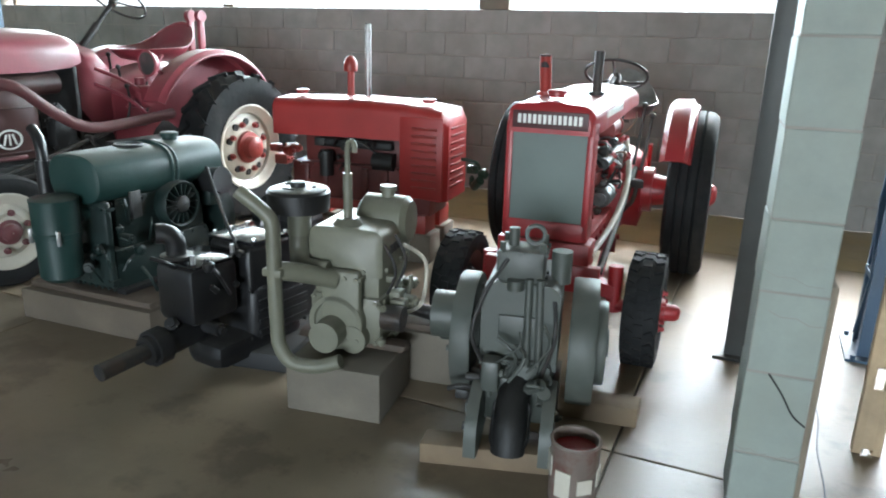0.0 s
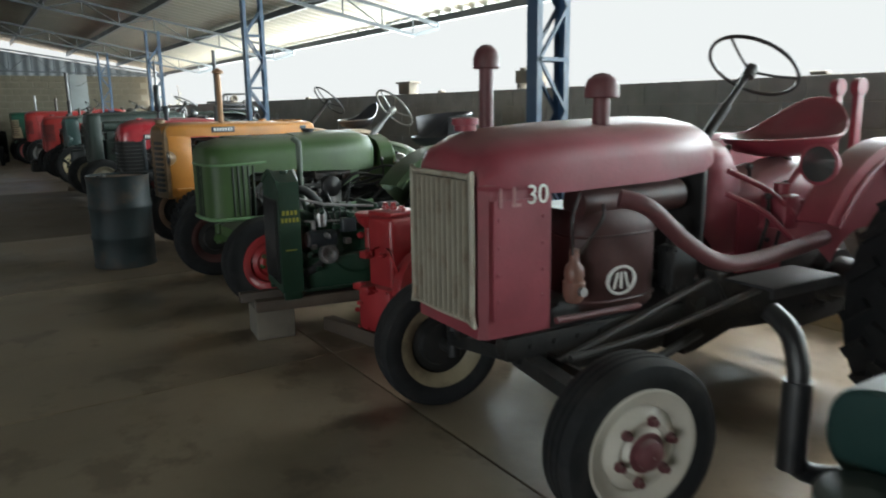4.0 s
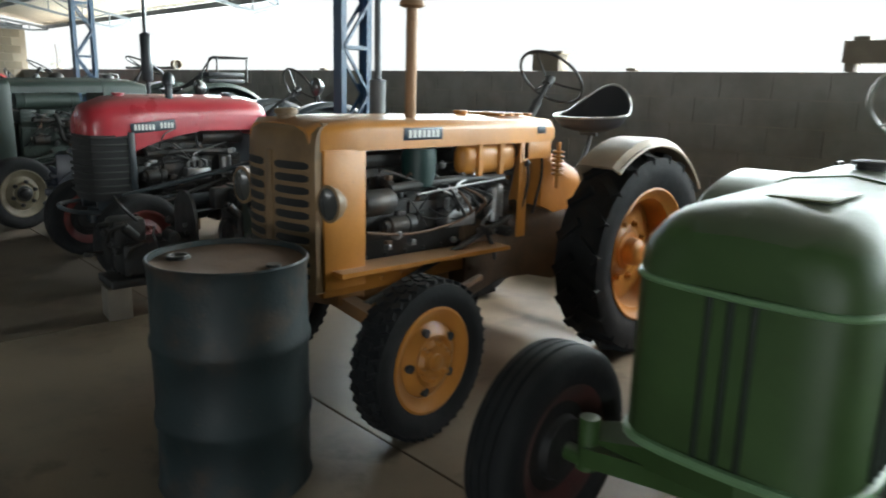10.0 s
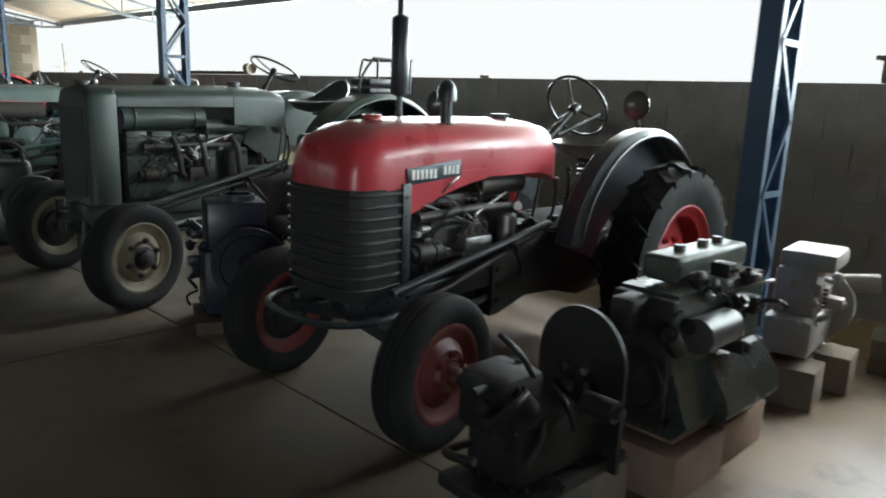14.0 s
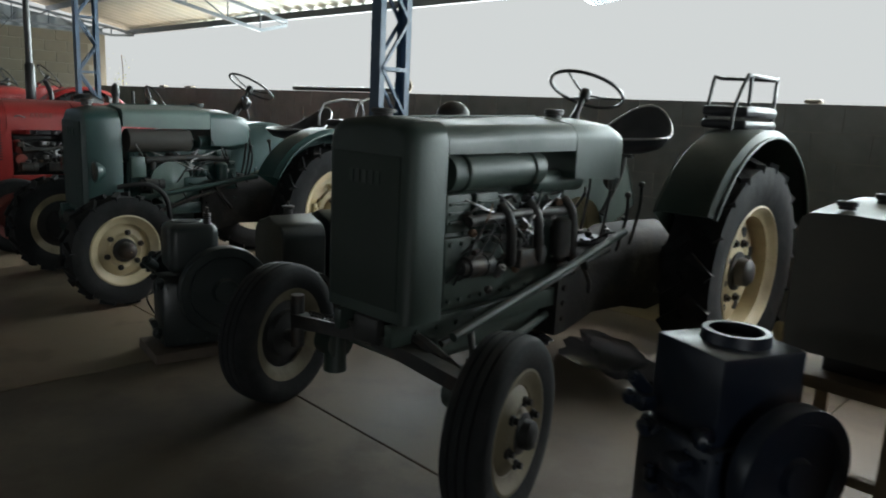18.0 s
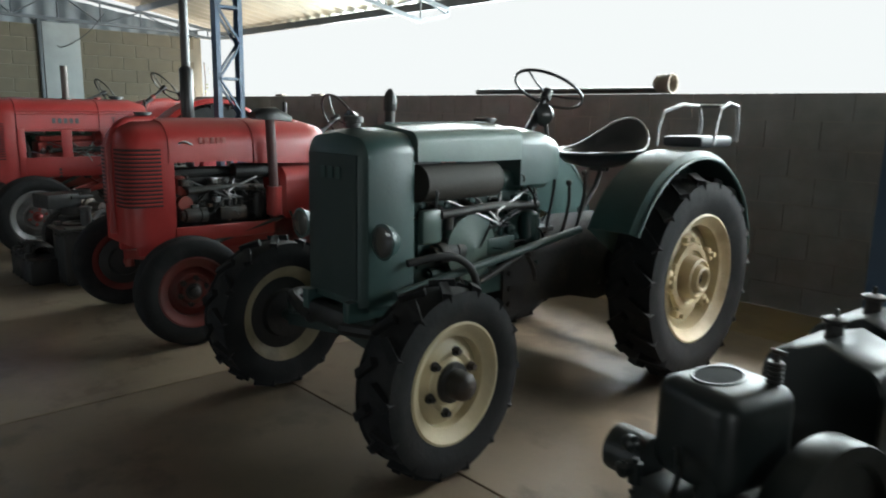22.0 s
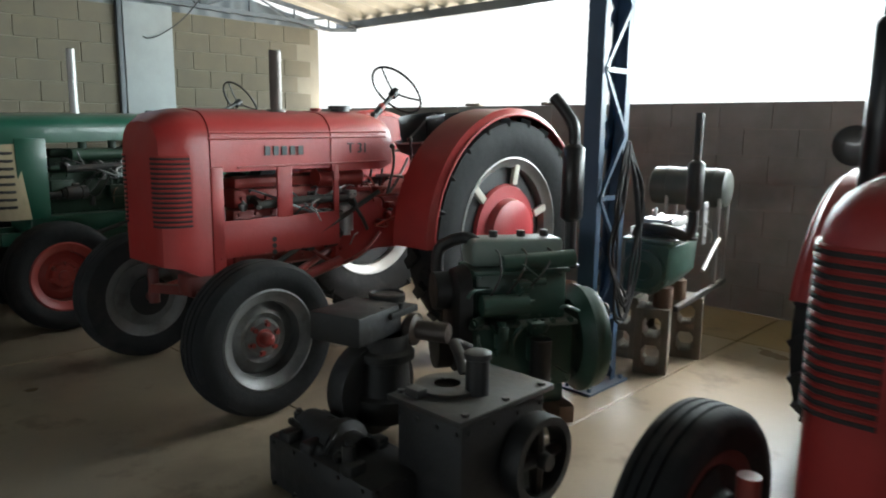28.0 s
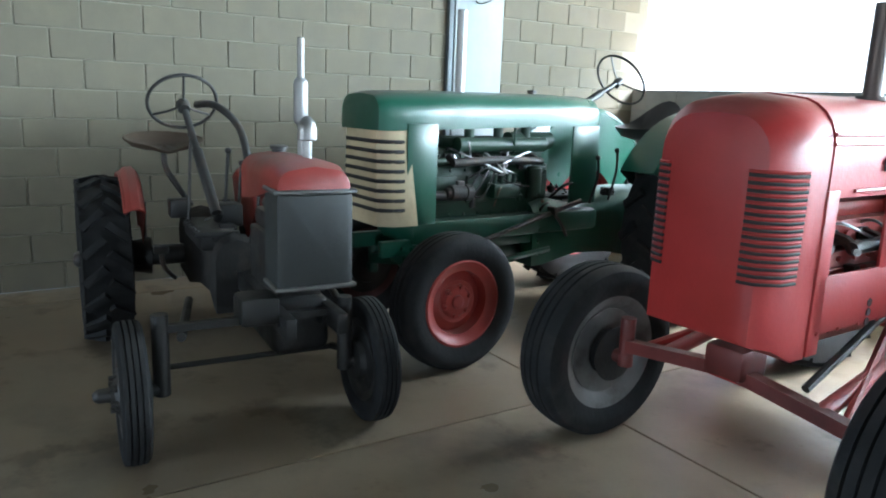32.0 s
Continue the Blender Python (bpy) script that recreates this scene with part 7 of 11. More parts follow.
for i, (xx, ya, za, yb, zb) in enumerate(((0.16, 1.16, 1.10, 1.52, 1.02), (0.22, 1.10, 0.98, 1.60, 0.92), (0.10, 1.24, 0.88, 1.50, 1.20), (0.26, 1.06, 0.80, 1.44, 0.84))):
    pipe(t, "control_rod", [(xx, ya, za), (xx + 0.04, (ya + yb) / 2, (za + zb) / 2 + 0.03), (xx, yb, zb)], 0.010, RED_D if i % 2 else STEEL)
clutter(t, 66, (0.14, 1.12, 0.78), (0.26, 1.46, 1.12), RED_D, 10, 0.05)
clutter(t, 67, (0.16, 1.12, 0.85), (0.27, 1.40, 1.10), STEEL, 5, 0.03)
for s in (-1, 1):
    fender(t, (s * 0.66, 1.76, 0.745), 0.785, 0.34, 41, 182, RED_V, s, drop=0.15)
for i in range(6):
    bm = B()
    a = math.pi / 3 * i + 0.3
    box(bm, (0.03, 0.05, 0.14), (0.68 + 0.07, 1.76 + 0.38 * math.cos(a), 0.745 + 0.38 * math.sin(a)), 0.006, (math.degrees(a) - 90, 0, 0))
    part("rim_clamp", bm, IVORY, t)
pipe(t, "fuel_line", [(0.2, 0.6, 0.7), (0.28, 0.75, 0.6), (0.3, 0.95, 0.66), (0.26, 1.1, 0.75)], 0.012, RED_D)
for s in (-1, 1):
    bm = B()
    cyl(bm, (s * 0.32, -0.02, 0.46), (s * 0.30, 0.75, 0.62), 0.03)
    part("radius_rod", bm, RED_V, t)

# ---- emerald tractor with a cream slotted grille ----
S = dict(paint=GREEN_O, under=GREEN_O, gear_m=GREEN_O, front_at=(0.03, 0.06), front=dict(r=0.375, w=0.19, ht=0.52, rr=0.225, style="rib", rim=RED_D, hub=RED_D, hub_r=0.20, disc=-0.02, hub_len=0.03), rear=dict(y=2.05, r=0.66, w=0.3, ht=0.62, rr=0.41, rim=RED_HOT, hub=RED_HOT, hub_r=0.25), frame_z=0.60)
t = tractor("emerald green tractor with cream slotted grille and red rims", -26.74, 2.18, 3, S)
bm = B()
hood(bm, [(-0.25, 0.17, 1.26, 1.40, 0.07, 0.0), (-0.235, 0.21, 1.26, 1.445, 0.09, 0.008), (-0.17, 0.235, 1.26, 1.46, 0.10, 0.01), (0.2, 0.24, 1.27, 1.47, 0.10, 0.012), (1.1, 0.24, 1.30, 1.48, 0.10, 0.012), (1.40, 0.235, 1.30, 1.475, 0.10, 0.012), (1.46, 0.20, 1.32, 1.44, 0.09, 0.0)])
part("hood", bm, GREEN_O, t)
bm = B()
rings = []
for zz, k in ((0.74, 1.12), (1.27, 0.98), (1.275, 0.9)):
    rings.append([(0.235 * k, -0.05 + 0.4 * (k - 1), zz), (0.225 * k, -0.15, zz), (0.17 * k, -0.225, zz), (-0.17 * k, -0.225, zz), (-0.225 * k, -0.14, zz), (-0.235 * k, 0.02, zz)])
skin(bm, rings)
g_c = part("grille", bm, CREAM, t, "cream painted slotted grille")
for i in range(8):
    zz = 0.83 + 0.053 * i
    k = 1.10 - 0.13 * (zz - 0.75) / 0.5
    bm = B()
    tube(bm, [(0.228 * k, -0.085, zz), (0.226 * k, -0.14, zz), (0.20 * k, -0.185, zz), (0.165 * k, -0.224, zz), (0.0, -0.224, zz), (-0.165 * k, -0.224, zz)], 0.012, 6, 2)
    part("slot", bm, MATTE, g_c)
bm = B()
box(bm, (0.42, 1.50, 0.14), (0, 0.75, 0.68), 0.03)
part("frame_side", bm, GREEN_O, t)
for s in (-1, 1):
    bm = B()
    box(bm, (0.012, 0.20, 0.56), (s * 0.236, 0.03, 1.02), 0.004)
    part("side_panel", bm, GREEN_O, t)
    bm = B()
    box(bm, (0.012, 0.24, 0.5), (s * 0.236, 1.30, 1.05), 0.004)
    part("side_panel", bm, GREEN_O, t)
engine_detail(t, 0.13, 0.14, 1.10, 0.72, 1.26, GREEN_J, 71, metal=GREEN_J)
bm = B()
cyl(bm, (0.16, 0.32, 1.18), (0.16, 1.0, 1.18), 0.045)
for i in range(3):
    cyl(bm, (0.14, 0.42 + 0.22 * i, 1.18), (0.14, 0.42 + 0.22 * i, 1.29), 0.03)
part("intake_rail", bm, GREEN_J, t)
stack(t, 0.0, 0.44, 1.46, 1.95, 0.03, None, SILVER)
cap(t, (0.0, 1.02, 1.49), 0.03, 0.025, IRON)
steering_wheel(t, (-0.06, 1.92, 1.62), 0.20, -55, (-0.03, 1.45, 1.40), BLACK, 3)
pan_seat(t, (0.0, 2.2, 1.25), LEATHER, 0.24, 0.22, 0.4)
for s in (-1, 1):
    fender(t, (s * 0.6, 2.05, 0.66), 0.76, 0.32, 20, 150, GREEN_O, s)

# ---- small red tractor that faces along the aisle ----
S = dict(paint=RED_D, under=SOOT, body=SOOT, axle_bar=(0.035, 0.03), front=dict(r=0.28, w=0.105, ht=0.49, rr=0.175, style="rib", rim=IRON, hub=IRON, hub_r=0.2), rear=dict(y=1.60, r=0.47, w=0.26, ht=0.49, rr=0.29, rim=RED_D, hub=IRON), frame_z=0.50, axle_up=0.22, axle_droop=-0.02, frame_hw=0.11, platform=False)
t = thing("tractor", pose(-25.88, 1.09, 0, 0, 0, 86), "small dull red high axle tractor with a grey radiator", "tractor", "tractors in the row")
chassis(t, S)
for ob in t.children:
    if ob.name.split(".")[0] in ("sump", "frame_rail", "drag_link"):
        ob.matrix_basis = Matrix.Translation((0.21, 0, 0))
    elif ob.name.split(".")[0] == "gearbox":
        ob.matrix_basis = Matrix.Translation((0.08, 0, 0.08)) @ Matrix.Diagonal((0.55, 1, 0.85, 1))
before = set(t.children)
bm = B()
hood(bm, [(-0.12, 0.12, 1.05, 1.10, 0.05, 0.01), (-0.10, 0.15, 1.05, 1.14, 0.07, 0.012), (-0.02, 0.158, 1.05, 1.16, 0.07, 0.015), (0.25, 0.155, 0.99, 1.165, 0.08, 0.015), (0.55, 0.145, 0.95, 1.155, 0.08, 0.01), (0.60, 0.12, 1.0, 1.12, 0.06, 0.0)])
part("hood", bm, RED_D, t)
bm = B()
hood(bm, [(-0.13, 0.13, 0.68, 1.04, 0.02, 0), (-0.115, 0.155, 0.66, 1.05, 0.02, 0), (0.08, 0.155, 0.66, 1.05, 0.02, 0)])
part("radiator", bm, mat("dark_radiator_core", (0.045, 0.05, 0.05), 0.55, 0.3, var=0.2, bump=0.6, fine=240), t, "dark grey radiator core")
for zz in (1.055, 0.665):
    bm = B()
    tube(bm, [(-0.16, 0.06, zz), (-0.16, -0.10, zz), (-0.135, -0.128, zz), (0.135, -0.128, zz), (0.16, -0.10, zz), (0.16, 0.06, zz)], 0.010, 8, 2)
    part("radiator_trim", bm, DISC_G, t)
engine_detail(t, 0.10, 0.1, 0.6, 0.55, 0.98, IRON, 81)
stack(t, 0.03, 0.18, 1.14, 1.66, 0.015, (1.30, 1.50, 0.030), SILVER)
mushroom(t, 0.02, 0.06, 1.15, 1.30, 0.02, 0.04, STEEL)
cap(t, (0.0, 0.42, 1.17), 0.04, 0.03, IRON)
for ob in set(t.children) - before:
    ob.matrix_basis = Matrix.Translation((0.21, 0, 0)) @ ob.matrix_basis
pipe(t, "steering_bow", [(0.12, 0.62, 1.08), (0.10, 0.72, 1.26), (0.02, 0.86, 1.36), (-0.05, 1.0, 1.36)], 0.018, IRON)
steering_wheel(t, (-0.10, 1.12, 1.37), 0.17, -52, (-0.02, 0.72, 0.85), IRON, 3)
bm = B()
rings = []
for k, zz in ((0.05, 0.018), (0.5, 0.006), (0.8, 0.028), (1.0, 0.062), (1.02, 0.056), (0.82, 0.016), (0.5, -0.006), (0.05, 0.006)):
    rings.append([(0.21 * k * math.cos(q), 0.17 * k * math.sin(q), zz * (1.0 + 0.5 * math.sin(q)) - 0.03 * k * math.exp(-8 * (q - 1.5 * math.pi) ** 2)) for q in (2 * math.pi * i / 32 for i in range(32))])
skin(bm, rings)
part("seat", bm, mat("brown_seat_leather", (0.075, 0.05, 0.032), 0.6, var=0.3, dust=0.2), t, at=Matrix.Translation((-0.15, 1.50, 1.10)))
pipe(t, "seat_post", [(-0.15, 1.52, 1.10), (-0.14, 1.50, 0.98), (-0.04, 1.34, 0.80)], 0.016, IRON)
for s in (-1, 1):
    fender(t, (s * 0.34, 1.60, 0.47), 0.52, 0.10, 60, 140, RED_D, s, True)
for s in (-1, 1):
    bm = B()
    box(bm, (0.022, 0.028, 0.30), (s * 0.40, 0.0, 0.43), 0.006)
    part("drop_knuckle", bm, IRON, t)
bm = B()
box(bm, (0.12, 0.14, 0.12), (0.12, 1.1, 0.78), 0.01)
box(bm, (0.1, 0.1, 0.1), (-0.12, 1.25, 0.80), 0.01)
box(bm, (0.16, 0.5, 0.1), (0.0, 1.1, 0.68), 0.02)
part("gear_housing", bm, SOOT, t)

# ---- red tractor with a large grey radiator ----
S = dict(paint=RED_HOT, under=RED_HOT, gear_m=RED_HOT, lid_m=RED_D, front=dict(r=0.255, w=0.155, ht=0.43, rr=0.15, style="block", rim=RED_HOT, hub=RED_HOT, hub_r=0.3, lugs=26), rear=dict(y=1.49, r=0.50, w=0.25, ht=0.52, rr=0.33, rim=RED_HOT, hub=RED_HOT, hub_r=0.25, style="rib"), frame_z=0.50, frame_hw=0.14)
t = tractor("bright red tractor with a large grey radiator and white lettering", -0.77, 2.98, 3, S)
bm = B()
hood(bm, [(-0.22, 0.165, 1.02, 1.11, 0.05, 0.01), (-0.20, 0.18, 1.02, 1.135, 0.05, 0.012), (0.1, 0.185, 1.02, 1.145, 0.06, 0.012), (1.0, 0.185, 1.04, 1.15, 0.06, 0.012), (1.2, 0.19, 1.04, 1.13, 0.06, 0.01)])
part("hood", bm, RED_HOT, t)
for s in (-1, 1):
    bm = B()
    box(bm, (0.03, 0.10, 0.48), (s * 0.168, -0.16, 0.82), 0.008)
    part("radiator_side", bm, RED_HOT, t)
bm = B()
box(bm, (0.366, 0.12, 0.08), (0, -0.15, 0.615), 0.01)
part("radiator_base", bm, RED_HOT, t)
bm = B()
box(bm, (0.366, 0.11, 0.05), (0, -0.155, 1.045), 0.01)
part("radiator_top", bm, RED_HOT, t)
bm = B()
box(bm, (0.31, 0.05, 0.38), (0, -0.18, 0.84), 0.004)
part("radiator", bm, MESH_G, t, "grey-green radiator core")
bm = B()
box(bm, (0.40, 0.14, 0.12), (0, -0.14, 0.51), 0.01)
box(bm, (0.5, 0.05, 0.12), (0, -0.2, 0.42), 0.01)
part("front_bolster", bm, RED_HOT, t)
engine_detail(t, 0.12, 0.0, 0.85, 0.55, 1.02, RED_D, 91, metal=RED_HOT)
bm = B()
box(bm, (0.31, 0.006, 0.07), (0, -0.2225, 1.075), 0.002)
part("name_band", bm, mat("dark_maroon_band", (0.06, 0.02, 0.02), 0.5), t)
bm = B()
bars_word(bm, (0, -0.2275, 1.078), 0.27, 0.036, 13, "y")
bar_parts(bm, BARE, t)
bm = B()
bars_word(bm, (0.187, 0.3, 1.085), 0.5, 0.03, 16)
bar_parts(bm, BARE, t)
cap(t, (0, -0.12, 1.16), 0.04, 0.03, RED_HOT)
stack(t, 0.10, 0.25, 1.15, 1.34, 0.022, None, IRON)
stack(t, -0.10, 0.1, 1.15, 1.32, 0.026, None, RED_D, "intake_pipe", -0.04)
pipe(t, "front_rod", [(0.19, -0.12, 0.5), (0.24, 0.2, 0.6), (0.25, 0.5, 0.75), (0.2, 0.7, 0.9)], 0.014, IVORY)
steering_wheel(t, (0.05, 1.20, 1.20), 0.175, -30, (0, 0.85, 1.05), IRON, 3, 0.008)
pan_seat(t, (0.05, 1.55, 0.98), STEEL, 0.22, 0.2, 0.35)
fender(t, (0.43, 1.49, 0.50), 0.56, 0.16, 60, 152, RED_HOT, 1, False)


# ---- stationary engines and stands ----
def concrete_block(x, y, lx, ly, h, rz=0, m=CEMENT, z=0.0, label="grey concrete block under an engine"):
    t = thing("concrete_block", pose(x, y, z, 0, 0, rz), label, "block", "blocks under engines")
    bm = B()
    box(bm, (lx, ly, h), (0, 0, h / 2), 0.008)
    part("body", bm, m, t)
    return t


def hollow_block(x, y, h=0.39, rz=0, z=0.0):
    t = thing("hollow_block", pose(x, y, z, 0, 0, rz), "hollow grey concrete block standing on end", "block", "blocks under engines")
    bm = B()
    for a in (-0.073, 0.073):
        box(bm, (0.044, 0.19, h), (a, 0, h / 2), 0.005)
    for zz in (0.025, h / 2, h - 0.025):
        box(bm, (0.11, 0.185, 0.048), (0, 0, zz), 0.004)
    for zz, up in ((0.049, 1), (h / 2 - 0.024, -1), (h / 2 + 0.024, 1), (h - 0.049, -1)):
        for a in (-1, 1):
            skin(bm, [[(a * 0.052, yy, zz - up * 0.002), (a * 0.028, yy, zz - up * 0.002), (a * 0.052, yy, zz + up * 0.03)] for yy in (-0.091, 0.091)])
    part("shell", bm, CEMENT, t)
    return t


def board(x, y, z, lx, ly, h, rz=0, m=WOOD, label="rough wooden board under an engine"):
    t = thing("board", pose(x, y, z, 0, 0, rz), label, "board", "boards under engines")
    bm = B()
    box(bm, (lx, ly, h), (0, 0, h / 2), 0.006)
    for v in bm.verts:
        v.co.x += 0.006 * math.sin(v.co.y * 40 + v.co.z * 90)
        v.co.z += 0.003 * math.sin(v.co.x * 23 + v.co.y * 31)
    part("plank", bm, m, t)
    return t


def engine(x, y, z, rz, label, name="stationary_engine"):
    return thing(name, pose(x, y, z, 0, 0, rz), label, "engine", "stationary engines")


# grey single cylinder diesel on a plank, nearest the pillar
board(-0.62, 1.97, 0.0, 0.56, 0.09, 0.075, 16, WOOD, "short chipped timber beam under a grey engine")
board(-0.50, 2.42, 0.0, 0.5, 0.1, 0.08, 8, WOOD, "short chipped timber beam under a grey engine")
t = engine(-0.64, 2.15, 0.1, 12, "matte grey upright diesel engine with flywheels on timber beams")
pbox(t, "crankcase", (0.24, 0.34, 0.24), (0, 0.05, 0.14), GREY_E, 0.03, bolt=5)
bm = B()
hood(bm, [(-0.10, 0.13, 0.22, 0.52, 0.05, 0), (0.2, 0.13, 0.22, 0.52, 0.05, 0)])
part("water_hopper", bm, GREY_E, t)
pbox(t, "cylinder_head", (0.16, 0.14, 0.12), (-0.01, -0.02, 0.57), GREY_E, 0.02, bolt=3)
bm = B()
torus(bm, (0.03, -0.02, 0.67), 0.03, 0.008, Matrix.Rotation(radians(90), 4, "X"), 18, 6)
cyl(bm, (-0.04, -0.02, 0.62), (-0.04, -0.02, 0.69), 0.018)
part("lifting_eye", bm, GREY_E, t)
flywheel(t, (0.21, 0.1, 0.26), 0.225, 0.09, GREY_E)
flywheel(t, (0.27, 0.1, 0.26), 0.15, 0.04, GREY_E, name="pulley")
flywheel(t, (-0.20, 0.1, 0.26), 0.215, 0.07, GREY_E)
pcyl(t, "belt_pulley", (-0.32, 0.05, 0.33), (-0.2, 0.05, 0.33), 0.085, GREY_E)
pcyl(t, "rocker_can", (0.12, 0.02, 0.5), (0.12, 0.02, 0.61), 0.035, GREY_E)
clutter(t, 4, (-0.15, -0.17, 0.06), (0.13, -0.11, 0.26), GREY_E, 20, 0.038)
clutter(t, 5, (-0.2, -0.15, 0.08), (-0.12, -0.05, 0.2), IRON, 6, 0.035)
for sx, sy in ((-0.07, -0.08), (0.06, -0.08), (-0.07, 0.04), (0.06, 0.04)):
    pcyl(t, "head_stud", (sx, sy, 0.62), (sx, sy, 0.655), 0.011, GREY_E, seg=6)
pcyl(t, "filler_neck", (-0.02, -0.1, 0.5), (-0.02, -0.1, 0.535), 0.028, GREY_E)
pbox(t, "name_cover", (0.14, 0.012, 0.1), (0.0, -0.105, 0.36), GREY_E, 0.006)
for s in (-1, 1):
    bm = B()
    rings = []
    for yy, zb, zt in ((-0.31, -0.015, 0.05), (-0.30, -0.02, 0.10), (-0.26, -0.03, 0.14), (-0.18, -0.02, 0.18), (-0.10, 0.0, 0.19), (0.0, 0.0, 0.12), (0.3, 0.0, 0.08)):
        rings.append([(s * 0.12 - 0.02, yy, zb), (s * 0.12 + 0.02, yy, zb), (s * 0.12 + 0.02, yy, zt), (s * 0.12 - 0.02, yy, zt)])
    skin(bm, rings)
    part("side_bearer", bm, GREY_E, t)
pipe(t, "crank_boot", [(0.0, -0.27, 0.0), (0.0, -0.25, 0.07), (0.0, -0.19, 0.12), (0.0, -0.10, 0.15)], 0.056, SOOT, 16)
for k in range(4):
    bm = B()
    torus(bm, (0, 0, 0), 0.057, 0.008, None, 22, 6)
    part("boot_rib", bm, SOOT, t, at=Matrix.Translation((0.0, -0.255 + 0.02 * k, 0.045 + 0.022 * k)) @ Matrix.Rotation(radians(30 + 10 * k), 4, "X"))
for s in (-1, 1):
    pcyl(t, "bearer_bolt", (s * 0.10, -0.24, 0.06), (s * 0.155, -0.24, 0.06), 0.016, IRON, seg=6)
    pcyl(t, "flywheel_hub", (s * 0.25, 0.1, 0.26), (s * 0.30, 0.1, 0.26), 0.05, GREY_E)
    for k in range(5):
        a_ = 2 * math.pi * k / 5
        pcyl(t, "hub_bolt", (s * 0.255, 0.1 + 0.09 * math.cos(a_), 0.26 + 0.09 * math.sin(a_)), (s * 0.27, 0.1 + 0.09 * math.cos(a_), 0.26 + 0.09 * math.sin(a_)), 0.012, GREY_E, seg=6)
pipe(t, "fuel_line", [(-0.1, -0.12, 0.22), (-0.15, -0.15, 0.34), (-0.12, -0.13, 0.48), (-0.05, -0.09, 0.60)], 0.007, IRON)
pipe(t, "fuel_line", [(0.08, -0.13, 0.2), (0.12, -0.15, 0.36), (0.11, -0.1, 0.47)], 0.007, IRON)
pcyl(t, "pushrod_tube", (0.07, -0.115, 0.24), (0.06, -0.10, 0.54), 0.013, GREY_E)
pcyl(t, "pushrod_tube", (0.03, -0.118, 0.24), (0.025, -0.10, 0.54), 0.013, GREY_E)
pbox(t, "injection_pump", (0.06, 0.07, 0.11), (-0.08, -0.16, 0.22), GREY_E, 0.012)
pcyl(t, "oil_filler", (0.10, -0.15, 0.14), (0.10, -0.20, 0.19), 0.022, GREY_E)
pipe(t, "governor_lever", [(-0.12, -0.16, 0.16), (-0.18, -0.18, 0.17), (-0.22, -0.17, 0.15)], 0.009, IRON)

# paint tin beside the pillar
t = thing("paint_tin", pose(-0.365, 1.89, 0.0), "battered paint tin with dried red paint on top", "tin")
bm = B()
lathe(bm, [(0.0, 0.004), (0.002, 0.076), (0.20, 0.076), (0.206, 0.080), (0.212, 0.076), (0.21, 0.070), (0.17, 0.070)], (0, 0, 0), "Z", 30)
part("can", bm, mat("rusty_tin", (0.27, 0.22, 0.19), 0.5, 0.3, var=0.3, stain=(0.16, 0.05, 0.04), stain_amt=0.7, stain_scale=9), t)
bm = B()
lathe(bm, [(0.175, 0.0705), (0.177, 0.05), (0.18, 0.002)], (0, 0, 0), "Z", 30)
part("dried_paint", bm, mat("dried_red_paint", (0.22, 0.012, 0.014), 0.4), t)
for k in range(7):
    a = 0.9 * k
    bm = B()
    box(bm, (0.05, 0.004, 0.05 + 0.02 * (k % 3)), (0.0765 * math.cos(a), 0.0765 * math.sin(a), 0.10 + 0.03 * math.sin(k * 2.0)), 0, (0, 0, math.degrees(a) + 90))
    part("label_scrap", bm, IVORY, t)

# olive diesel on a concrete block
concrete_block(-1.33, 2.14, 0.38, 0.34, 0.20, 8)
concrete_block(-1.16, 2.50, 0.34, 0.25, 0.22, 8)
board(-1.36, 2.22, 0.20, 0.46, 0.07, 0.03, 5, DARKWOOD)
board(-1.28, 2.42, 0.22, 0.60, 0.07, 0.03, 5, DARKWOOD)
t = engine(-1.37, 2.30, 0.23, 8, "olive grey diesel engine with bent exhaust pipe on concrete blocks")
pbox(t, "crankcase", (0.30, 0.34, 0.20), (0, 0, 0.10), OLIVE, 0.03, bolt=4)
pbox(t, "cylinder_block", (0.27, 0.30, 0.14), (0, 0.0, 0.24), OLIVE, 0.015)
bm = B()
hood(bm, [(-0.17, 0.13, 0.28, 0.44, 0.04, 0.005), (-0.155, 0.15, 0.28, 0.46, 0.04, 0.005), (0.16, 0.15, 0.28, 0.46, 0.04, 0.005), (0.17, 0.14, 0.28, 0.45, 0.04, 0.005)])
part("rocker_cover", bm, OLIVE, t)
bm = B()
bars_word(bm, (0.152, -0.02, 0.37), 0.12, 0.035, 3)
bar_parts(bm, MATTE, t)
bm = B()
cyl(bm, (-0.19, -0.15, 0.42), (-0.19, -0.15, 0.51), 0.045)
part("intake_neck", bm, OLIVE, t)
bm = B()
lathe(bm, [(0.50, 0.05), (0.515, 0.115), (0.585, 0.12), (0.595, 0.11), (0.597, 0.01)], (-0.19, -0.15, 0), "Z", 30)
af = part("air_filter", bm, BLACK, t)
bm = B()
lathe(bm, [(0.5975, 0.11), (0.603, 0.095), (0.604, 0.03), (0.604, 0.01), (0.604, 0.001)], (-0.19, -0.15, 0), "Z", 30)
part("filter_lid", bm, GREY_E, af)
for k in range(3):
    bm = B()
    a_ = 2.1 * k + 0.4
    box(bm, (0.05, 0.014, 0.004), (-0.19 + 0.06 * math.cos(a_), -0.15 + 0.06 * math.sin(a_), 0.606), 0, (0, 0, math.degrees(a_) + 90))
    part("lid_mark", bm, MATTE, af)
bm = B()
